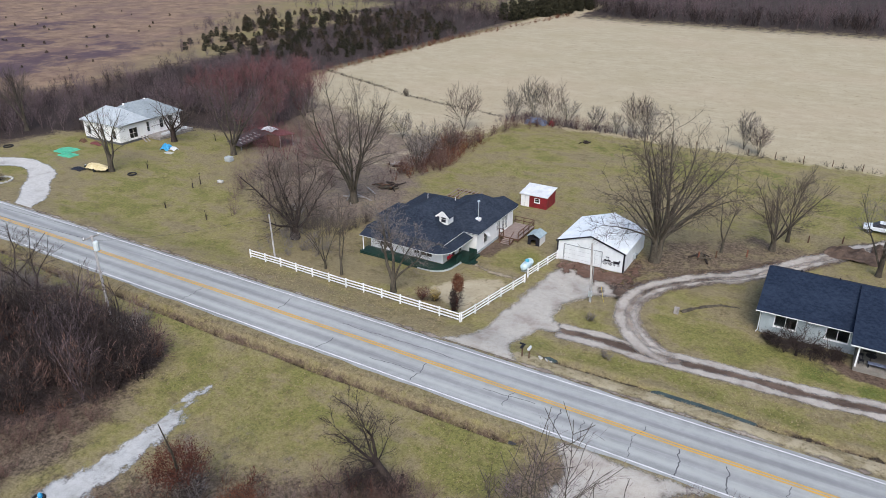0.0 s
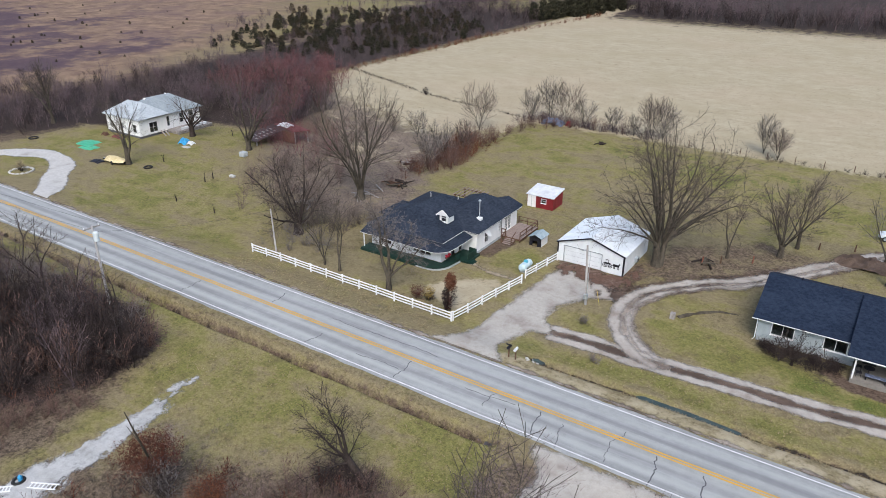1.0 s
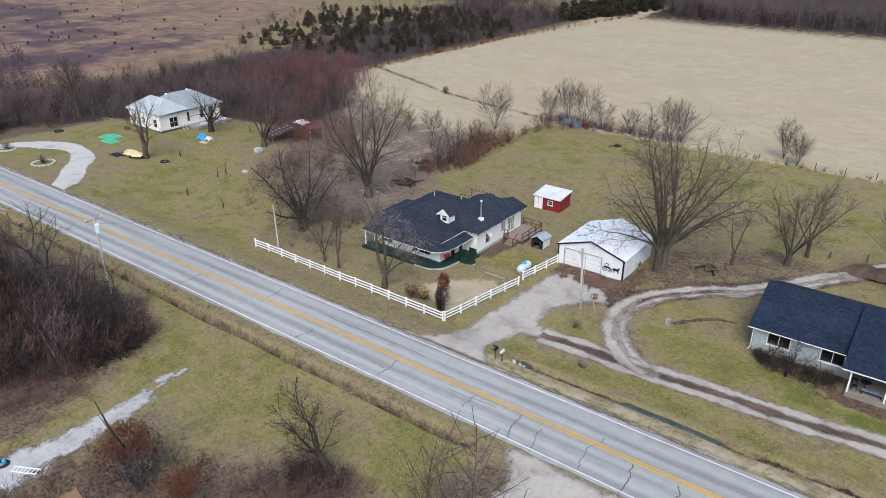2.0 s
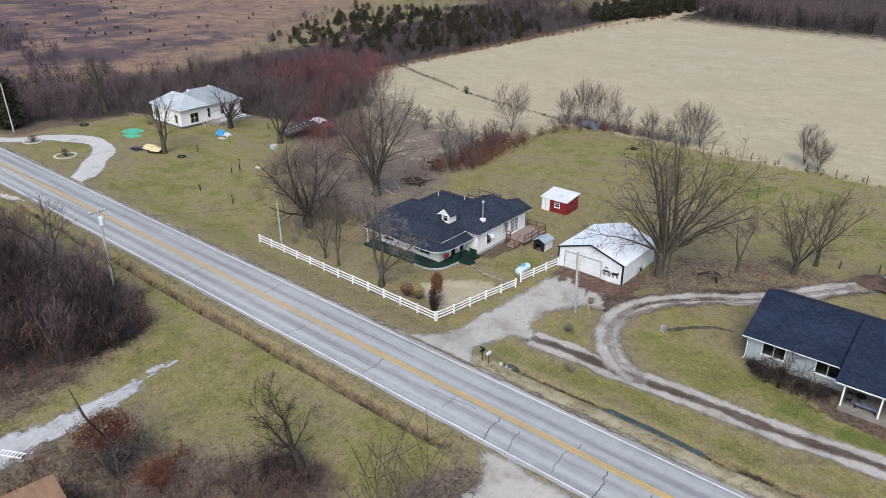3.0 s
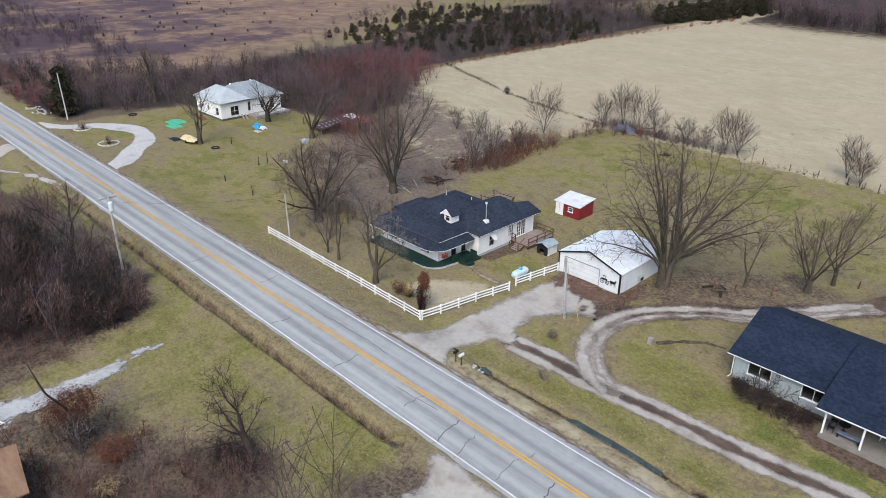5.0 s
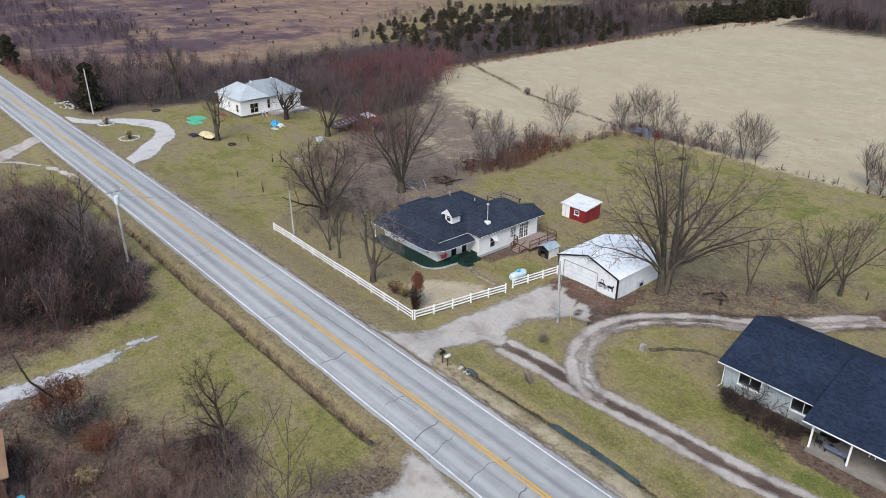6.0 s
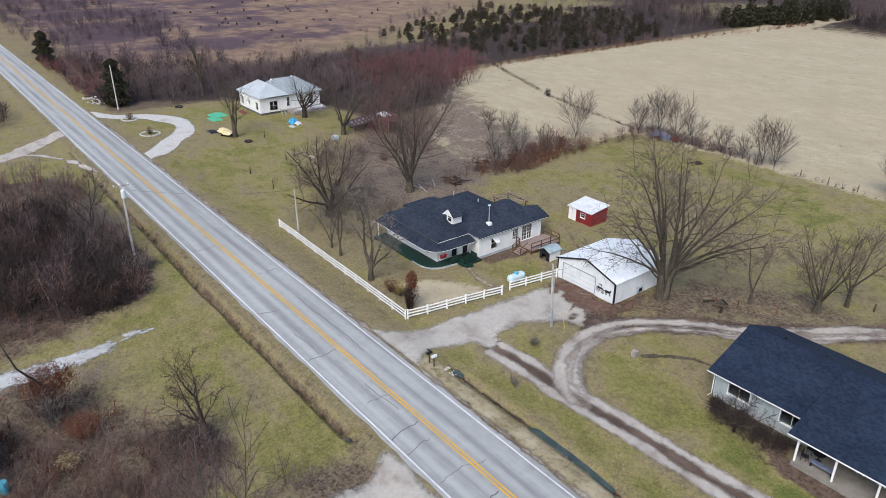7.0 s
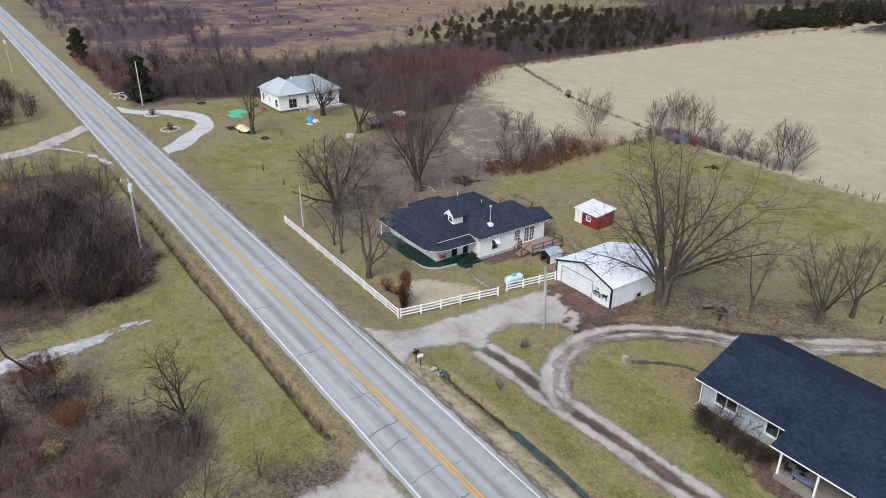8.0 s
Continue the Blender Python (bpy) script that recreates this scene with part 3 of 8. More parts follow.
def build_ground():
    xs, ys = axis_steps(-110, 22, 0.6, (-3500, 3500)), axis_steps(12, 112, 0.6, (-3500, 3500))
    ys = np.unique(np.round(np.concatenate([ys, np.arange(39.5, 42.2, 0.15), np.arange(52.0, 54.6, 0.15)]), 3))
    gx, gy = np.meshgrid(xs, ys, indexing="ij")
    v = np.stack([gx.ravel(), gy.ravel(), height(gx, gy).ravel()], 1)
    idx = np.arange(gx.size).reshape(gx.shape)
    q = np.stack([idx[:-1, :-1], idx[1:, :-1], idx[1:, 1:], idx[:-1, 1:]], -1).reshape(-1, 4)
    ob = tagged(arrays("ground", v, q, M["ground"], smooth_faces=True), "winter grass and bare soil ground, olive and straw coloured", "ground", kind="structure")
    x, y = gx.ravel(), gy.ravel()
    lush = np.full(x.shape, 0.2)
    for poly, k in zip(LAWNS, (0.52, 0.5, 0.6)):
        lush = np.maximum(lush, k * smooth(-3, 3, inside(x, y, poly)))
    # the trodden yard behind the buildings is browner
    lush = lush - 0.4 * smooth(-6, 6, inside(x, y, [(-52, 80), (-50, 92), (-44, 104), (-30, 108), (-14, 104), (0, 98), (10, 92), (0, 88), (-16, 80), (-30, 78)]))
    lush = lush - 0.55 * smooth(40.6, 41.2, y) * smooth(43.0, 42.6, y) - 0.4 * smooth(50.2, 50.5, y) * smooth(52.4, 51.2, y)
    rubble = [(-44, 22), (-42, 29), (-38, 31.5), (-31, 32), (-25, 34), (-20, 33), (-17, 28), (-30, 20)]
    lush = lush - 0.3 * smooth(-2.5, 2.5, inside(x, y, rubble))
    weedy = 0.75 * smooth(-7, 5, inside(x, y, [(-122, 132), (-112, 100), (-96, 92), (-84, 80), (-74, 73), (-64, 68), (-55, 70), (-53, 76), (-53, 82), (-58, 90), (-62, 104), (-62, 116), (-76, 112), (-98, 124)]))
    weedy = np.maximum(weedy, 0.34 * smooth(-2.5, 2.5, inside(x, y, rubble)))
    weedy = np.maximum(weedy, 0.5 * smooth(-1, 1, inside(x, y, [(-42, 25), (-41.6, 30), (-39, 31), (-37, 28), (-38.5, 24.5)])))
    weedy = np.maximum(weedy, 0.45 * smooth(-3, 3, inside(x, y, [(-17, 76), (-12, 84), (-3, 92), (6, 98), (14, 104), (14, 98), (4, 92), (-4, 84), (-12, 77)])))
    weedy = np.maximum(weedy, 0.35 * smooth(-2, 2, inside(x, y, [(-60, 51.4), (-60, 54.6), (-32, 54.4), (-31, 51.4)])))
    verge = [(-21, 54.2), (-20, 57.3), (-10, 57.5), (5, 58), (40, 61), (40, 54.5), (0, 54.2)]
    front = [(-11, 62), (-14.5, 65.5), (-14, 69.5), (-9, 68), (-5, 67), (5, 64.5), (30, 66), (30, 62), (3, 61), (-4, 60.8)]
    island = [(-21.6, 61), (-21.6, 64), (-18.5, 66.5), (-17.3, 65), (-16, 61.5), (-19, 60)]
    tankyard = [(-34.5, 68), (-34, 74), (-31, 77), (-28.6, 74), (-29.2, 68)]
    for poly, k in ((verge, 0.6), (front, 0.85), (island, 0.6), (tankyard, 0.75)):
        lush = np.maximum(lush, k * smooth(-1.2, 1.2, inside(x, y, poly)))
    fresh = 0.55 * smooth(-2.0, 1.5, inside(x, y, [(-2.5, 62.6), (-1, 65.5), (4, 64.3), (12, 64), (12, 61.8), (3, 61.5)]))
    fresh = np.maximum(fresh, 0.42 * smooth(-8, 6, inside(x, y, [(-50, 122), (-30, 125), (-5, 124), (0, 110), (-15, 108), (-40, 112)])))
    straw = np.minimum(smooth(-2, 2, inside(x, y, HAY)), 1 - 0.75 * smooth(-9, 7, inside(x, y, [(-122, 132), (-90, 100), (-62, 90), (-60, 122), (-72, 112), (-96, 120)])))
    straw = np.maximum(straw, 0.85 * smooth(-1, 1.5, inside(x, y, [(-38, 58.5), (-36, 63), (-31, 66), (-29.6, 65), (-30.6, 57)])))
    straw = np.maximum(straw, 0.52 * smooth(-0.5, 0.7, along(x, y, [(-22, 51.6), (60, 51.6)], 1.3)))
    thick = [(-99, 27), (-98, 36.5), (-84, 39), (-58.5, 39), (-51, 36), (-48.5, 30.5), (-53, 21), (-60, 4), (-108, 4)]
    litter = smooth(-2, 2, inside(x, y, thick))
    for poly, k in (([(-62, 58), (-70, 66), (-80, 78), (-86, 92), (-76, 96), (-66, 92), (-57, 87), (-51, 82), (-52, 70), (-46, 60)], 0.4), ([(-38, 26), (-28, 28), (-23, 33), (-18, 29), (-6, 18), (-20, 5), (-40, 5), (-46, 18)], 0.55), ([(-175, 54), (-132, 54), (-130, 78), (-112, 92), (-95, 94), (-86, 102), (-100, 112), (-125, 140), (-124, 300), (-200, 300), (-165, 120)], 1.0), ([(-22, 74), (-18, 72.5), (-10, 80), (0, 92), (-8, 94), (-18, 86)], 0.7), ([(-4.4, 69), (-4.4, 67.6), (0, 66.4), (4, 64.8), (18, 64.4), (18, 66.5), (4.4, 66.5), (4.2, 69)], 0.8), ([(-17, 41.3), (-3, 41.6), (8, 40.5), (14, 36), (8, 10), (-16, 10)], 0.8), ([(-124, 334), (-100, 301), (400, 301), (500, 700), (-200, 700)], 1.0)):
        litter = np.maximum(litter, k * smooth(-2.5, 2.5, inside(x, y, poly)))
    # where leaf mould is darkened by the painted shade of twigs above it
    shaded_duff = 0.85 * smooth(-2, 2, inside(x, y, thick)) * smooth(-82, -70, x)
    shaded_duff = np.maximum(shaded_duff, 0.45 * smooth(-0.9, 0.9, inside(x, y, [(-4.4, 69.2), (-4.9, 66.7), (0, 65.2), (4, 64.0), (18, 63.2), (18, 66.5), (4.6, 66.5), (4.4, 69.2)])))
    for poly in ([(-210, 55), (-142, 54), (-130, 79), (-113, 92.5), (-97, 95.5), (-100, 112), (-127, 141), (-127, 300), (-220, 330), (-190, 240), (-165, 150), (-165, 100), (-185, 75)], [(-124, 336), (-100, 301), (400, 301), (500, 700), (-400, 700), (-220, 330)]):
        shaded_duff = np.maximum(shaded_duff, smooth(-3, 3, inside(x, y, poly)))
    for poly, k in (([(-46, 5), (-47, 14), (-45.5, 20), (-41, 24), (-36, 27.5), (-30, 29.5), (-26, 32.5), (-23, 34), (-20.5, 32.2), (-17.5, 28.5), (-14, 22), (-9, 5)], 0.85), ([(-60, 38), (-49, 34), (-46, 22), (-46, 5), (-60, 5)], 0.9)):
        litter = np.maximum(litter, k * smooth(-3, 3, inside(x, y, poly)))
    shaded_duff = np.maximum(shaded_duff, 0.2 * smooth(-2.5, 2.5, inside(x, y, [(-33, 8), (-32.5, 20), (-28, 27), (-25, 31), (-22.5, 31.8), (-19, 28.5), (-15, 20), (-12, 8)])))
    sedge = smooth(-12, 12, inside(x, y, [(-175, 58), (-165, 110), (-185, 160), (-230, 230), (-300, 330), (-900, 500), (-900, 60)]))
    purple = smooth(-30, 20, inside(x, y, [(-190, 60), (-200, 130), (-280, 170), (-500, 160), (-500, 60)]))
    soil = 0.6 * smooth(0, 0.6, along(x, y, [(-110, 40.9), (-17, 40.9)], 0.7)) + 0.6 * smooth(0, 0.6, along(x, y, [(-21, 53.2), (8, 53.4)], 0.6))
    soil = np.maximum(soil, 0.55 * smooth(-1, 1, along(x, y, TRACK_E, 1.9)))
    soil = np.maximum(soil, 0.7 * smooth(-1, 1, along(x, y, MUD, 2.0)))
    soil = np.maximum(soil, 0.95 * smooth(-0.7, 0.7, inside(x, y, [(2.2, 68.6), (2.4, 66.0), (4.2, 64.2), (18, 63.4), (18, 66.4), (4.4, 66.4)])))
    soil = np.maximum(soil, 0.75 * smooth(-0.6, 0.6, inside(x, y, [(-37.5, 70), (-34.8, 70), (-33.8, 76), (-37, 77)])))
    soil = np.maximum(soil, 0.4 * smooth(-0.5, 0.5, along(x, y, [(-120, 51.1), (-31, 51.1)], 0.7)))
    soil = np.maximum(soil, 0.4 * smooth(-0.5, 0.5, along(x, y, [(-200, 41.9), (60, 41.9)], 0.6)))
    for key, val in (("lush", lush), ("fresh", fresh), ("straw", straw), ("litter", litter), ("sedge", sedge), ("soil", soil), ("shaded_duff", shaded_duff), ("weedy", weedy), ("purple", purple)):
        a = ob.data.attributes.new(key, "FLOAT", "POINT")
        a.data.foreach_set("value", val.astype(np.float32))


build_ground()


# ---- road ----
def build_road():
    xs = np.concatenate([np.arange(-3000, -260, 60.0), np.arange(-260, 80, 2.0), np.arange(80, 3000, 60.0)])
    prof = [(42.57, -0.25), (42.6, 0.245), (42.9, 0.26), (44.6, 0.30), (46.4, 0.335), (48.2, 0.30), (49.9, 0.26), (50.28, 0.245), (50.31, -0.25)]
    v = np.array([(x, y + (0.08 * math.sin(x * 1.7) + 0.06 * math.sin(x * 0.63)) * (y < 42.7 or y > 50.2), z) for x in xs for y, z in prof])
    k = len(prof)
    idx = np.arange(len(v)).reshape(-1, k)
    q = np.stack([idx[:-1, :-1], idx[1:, :-1], idx[1:, 1:], idx[:-1, 1:]], -1).reshape(-1, 4)
    road = tagged(arrays("road", v, q, M["asphalt"]), "two-lane rural road of worn grey asphalt", "road", kind="structure")

    def strip(name, y, half, mat, wob=0.012):
        ps = np.arange(-1500, 200, 3.0)
        rows = []
        for x in ps:
            c = y + wob * math.sin(x * 0.31) + wob * math.sin(x * 1.3)
            for s in (-1, 1):
                yy = c + s * half
                rows.append((x, yy, float(np.interp(yy, [p[0] for p in prof], [p[1] for p in prof])) + 0.006))
        i = np.arange(len(rows)).reshape(-1, 2)
        f = np.stack([i[:-1, 0], i[1:, 0], i[1:, 1], i[:-1, 1]], 1)
        arrays(name, np.array(rows), f, M[mat], road)
    strip("white_edge_line", 42.95, 0.07, "white_line")
    strip("white_edge_line", 49.82, 0.07, "white_line")
    strip("yellow_centre_line", 46.25, 0.085, "yellow_line")
    strip("yellow_centre_line", 46.55, 0.085, "yellow_line")
    rng = np.random.default_rng(5)
    for x, ya, yb in ((-20.2, 44.0, 46.2), (-15.4, 42.7, 46.1), (-13.1, 42.7, 45.7), (-9.3, 43.2, 47.4), (-5.9, 42.7, 46.1), (-2.2, 43.0, 46.0), (1.5, 42.7, 46.1), (-28.8, 43.2, 46.1), (-39.5, 42.8, 45.4), (-58.0, 43.0, 46.1), (-47.5, 46.8, 49.4)):
        bm = bmesh.new()
        pts, y, dx = [], ya, 0.0
        while y < yb:
            dx += rng.normal(0, 0.1)
            pts.append((x + dx, y))
            y += 0.22
        w = rng.uniform(0.025, 0.05)
        for (ax, ay), (bx, by) in zip(pts, pts[1:]):
            za, zb = (float(np.interp(yy, [p[0] for p in prof], [p[1] for p in prof])) + 0.004 for yy in (ay, by))
            bm.faces.new([bm.verts.new(c) for c in ((ax - w, ay, za), (ax + w, ay, za), (bx + w, by, zb), (bx - w, by, zb))])
        part("sealed_crack", bm, M["crack"], road)
    for x0, x1, y in ((-40, -27, 47.9), (-22.8, -17.6, 45.3), (-34, -29, 44.3)):
        bm, pts, yy = bmesh.new(), [], y
        for x in np.arange(x0, x1, 0.4):
            yy += rng.normal(0, 0.05)
            pts.append((x, yy))
        for (ax, ay), (bx, by) in zip(pts, pts[1:]):
            za, zb = (float(np.interp(c, [p[0] for p in prof], [p[1] for p in prof])) + 0.004 for c in (ay, by))
            bm.faces.new([bm.verts.new(c) for c in ((ax, ay - 0.03, za), (bx, by - 0.03, zb), (bx, by + 0.03, zb), (ax, ay + 0.03, za))])
        part("sealed_crack", bm, M["crack"], road)


build_road()
M["tanpath"] = gravel_material("worn_tan_path", (0.36, 0.3, 0.22), (0.25, 0.2, 0.14), (0.2, 0.16, 0.1), 0.55)
M["rut"] = gravel_material("packed_rut", (0.48, 0.44, 0.395), (0.35, 0.31, 0.27), (0.2, 0.16, 0.13), 0.58, 0.8)
M["darkmud"] = gravel_material("wet_ditch_mud", (0.085, 0.066, 0.05), (0.045, 0.035, 0.026), (0.025, 0.02, 0.016), 0.5, 1.0)


def beside(line, side):
    """The line that runs beside another, that far to its left."""
    return [(a[0] - (b[1] - a[1]) / math.dist(a, b) * side, a[1] + (b[0] - a[0]) / math.dist(a, b) * side) for a, b in zip(line, line[1:]) if a != b]


sheet("gravel_shoulder", lambda x, y: np.minimum(0.3 - np.abs(y - 50.5), 0.5 - 0 * x), (-130, 30, 49.9, 51.7), 0.2, M["mudtrack"], 0.03, 0.2, 0.3, label="narrow gravel shoulder beside the asphalt", category="shoulder")
sheet("gravel_driveway", lambda x, y: inside(x, y, DRIVE), (-33, -18, 50.6, 74), 0.25, M["gravel"], 0.05, 0.3, 0.6, fade=1.3, label="pale gravel driveway with worn muddy patches", category="driveway")
sheet("mud_strip", lambda x, y: along(x, y, TRACK_E, 1.25 + 0.25 * ripple(x, y, 3.0)), (-24, 41, 56, 66), 0.25, M["mud"], 0.03, 0.35, 0.4, fade=1.0, label="dark brown mud between the wheel tracks", category="mud")
for side in (-0.92, 0.92):
    off = beside(TRACK_E, side)
    sheet("wheel_track", lambda x, y: along(x, y, off, 0.66 + 0.14 * ripple(x, y, 6.0)), (-24, 41, 56.5, 65.5), 0.2, M["rut"], 0.075, 0.15, 0.3, fade=0.8, label="pale packed gravel wheel track through the grass", category="track")
sheet("gravel_loop", lambda x, y: along(x, y, LOOP, 1.65 + 0.25 * ripple(x, y, 5)), (-20, 12, 57.0, 104), 0.3, M["mudtrack"], 0.05, 0.3, 0.4, fade=1.2, label="muddy gravel loop drive with ruts", category="driveway")
for side, half in ((-0.62, 0.55), (0.75, 0.85)):
    off = beside(LOOP, side)
    sheet("wheel_rut", lambda x, y: along(x, y, off, half + 0.25 * ripple(x, y, 5.2)), (-20, 12, 57.5, 103), 0.2, M["rut"], 0.085, 0.2, 0.25, fade=1.0, label="pale packed wheel rut in the gravel", category="track")
for side, half in ((0.05, 0.04), (0.75, -0.04)):
    off = beside(LOOP, side)
    sheet("mud_line", lambda x, y: along(x, y, off, half + 0.22 * ripple(x, y, 3.7)), (-20, 12, 57.5, 103), 0.2, M["mud"], 0.092, 0.15, 0.25, fade=0.75, label="dark line of churned mud along the loop drive", category="mud")
sheet("muddy_turnaround", lambda x, y: along(x, y, MUD, 1.5 + 0.5 * ripple(x, y, 4)), (-23, 12, 67, 104), 0.3, M["mud"], 0.035, 0.5, 0.6, fade=1.9, label="churned brown mud beside the loop drive", category="mud")
sheet("mulch_strip", lambda x, y: inside(x, y, [(-27.6, 71.2), (-24, 70.4), (-19, 70.2), (-17.2, 72.5), (-17.6, 79), (-19.4, 79), (-19.4, 75.0), (-27.8, 75.0)]), (-30, -15, 68.5, 80), 0.2, M["redmud"], 0.06, 0.9, 0.4, fade=1.8, label="red-brown bare soil along the garage", category="soil")
sheet("churned_mud", lambda x, y: np.minimum(inside(x, y, [(-20.5, 67.2), (-21.5, 70), (-17, 73.5), (-11, 79.5), (-7, 83.5), (-5.5, 82), (-10, 77), (-15, 72), (-17, 67.5)]), 0.6 + 0.9 * ripple(x, y, 2.2)), (-24, -3, 65, 86), 0.25, M["mud"], 0.06, 0.8, 0.5, fade=1.6, label="dark churned mud where the drives meet", category="mud")
sheet("concrete_circle_drive", lambda x, y: along(x, y, curve([(-134, 50.2), (-129.6, 53.2), (-127, 58.0), (-122, 61.6), (-116, 62.6), (-110, 60.4), (-106, 57.0), (-101.5, 53.8), (-98, 49.6)]), 2.0 + 0.5 * ripple(x, y, 14)), (-140, -92, 50.7, 67), 0.35, M["concrete"], 0.06, 0.2, 0.4, label="pale cracked concrete half-circle driveway", category="driveway")
sheet("concrete_apron", lambda x, y: inside(x, y, [(-15.5, 42.6), (-13.2, 39.5), (-13.6, 34.5), (-14.5, 28), (-7.5, 20), (-6.5, 30), (-7.0, 36), (-5.5, 40.5), (-3, 42.6)]), (-19, -1, 19, 42.3), 0.25, M["gravel"], 0.06, 0.35, 0.4, fade=1.2, label="pale gravel and concrete driveway apron", category="driveway")
sheet("side_track", lambda x, y: np.maximum(along(x, y, curve([(-122, 42), (-119, 38), (-114, 33), (-112, 27), (-113, 15), (-118, -10)]), 2.2), along(x, y, curve([(-96, 41.8), (-100, 41.0), (-106, 39.6), (-112, 36), (-114, 31)]), 0.6)), (-126, -90, -10, 42.2), 0.35, M["rut"], 0.05, 0.3, 0.4, label="muddy gravel side track off the road", category="track")
sheet("gravel_wash", lambda x, y: along(x, y, CREEK, np.interp(y, [10, 22, 27, 31, 35, 37], [1.9, 1.7, 1.25, 0.95, 0.4, 0.12]) + 0.35 * ripple(x, y, 3.5)), (-50, -36, 5, 38), 0.2, M["creek"], 0.1, 0.6, 0.3, fade=1.2, label="pale gravel track running out into the grass", category="track")
sheet("stepping_path", lambda x, y: along(x, y, [(-36.4, 67.8), (-33, 66.8), (-29.5, 66.9)], 0.45), (-38, -28, 65, 70), 0.2, M["tanpath"], 0.03, 0.12, 0.2, label="narrow worn footpath across the yard", category="path")
N = [(x, 53.2 + 0.25 * float(ripple(np.array(x), np.array(0.0), 12))) for x in np.arange(-20.8, 10, 0.5)]
sheet("ditch_bed", lambda x, y: along(x, y, N, 0.2 + 0.12 * ripple(x, y, 3.0)), (-22, 11, 51.5, 55), 0.15, M["darkmud"], 0.05, 0.15, 0.25, fade=0.42, label="dark wet mud in the roadside ditch", category="ditch")
S = [(x, 40.85 + 0.2 * float(ripple(np.array(x), np.array(0.0), 15))) for x in np.arange(-100, -18.5, 0.8)]
sheet("ditch_bed", lambda x, y: along(x, y, S, 0.06 + 0.22 * ripple(x, y, 3.0)), (-101, -17, 39.6, 42.2), 0.2, M["darkmud"], 0.06, 0.2, 0.25, fade=0.6, label="dark narrow drainage gully beside the road", category="ditch")
sheet("puddle", lambda x, y: along(x, y, [(-20.2, 53.3), (-19.4, 53.35)], -0.05), (-22, -17.5, 52, 54.6), 0.12, M["water"], 0.14, 0.1, 0.25, label="small dark puddle by the letter boxes", category="water")
bm, rows = bmesh.new(), []
for x in np.arange(-10.4, -1.4, 0.3):
    half = 0.75 * min(1.0, (x + 10.6) / 1.2, (-1.3 - x) / 1.2)
    mid = 53.2 + 0.25 * float(ripple(np.array(x), np.array(0.0), 12))
    rows.append([bm.verts.new((x, mid + k * half, -0.41)) for k in (-1, 1)])
for a, b in zip(rows, rows[1:]):
    bm.faces.new((a[0], b[0], b[1], a[1]))
tagged(part("ditch_water", bm, M["water"]), "still greenish water lying in the roadside ditch", "water", kind="structure")


# ---- buildings ----
def anchored(name, at, label, category, group=""):
    ob = thing(name, at, label, category, group)
    ob["world_built"] = True
    return ob


_part = part


def part(name, bm, material, parent=None, label=""):
    ob = _part(name, bm, material, parent, label)
    if parent is not None and parent.type == "EMPTY" and parent.get("world_built"):
        ob.matrix_parent_inverse = parent.matrix_basis.inverted()
    return ob


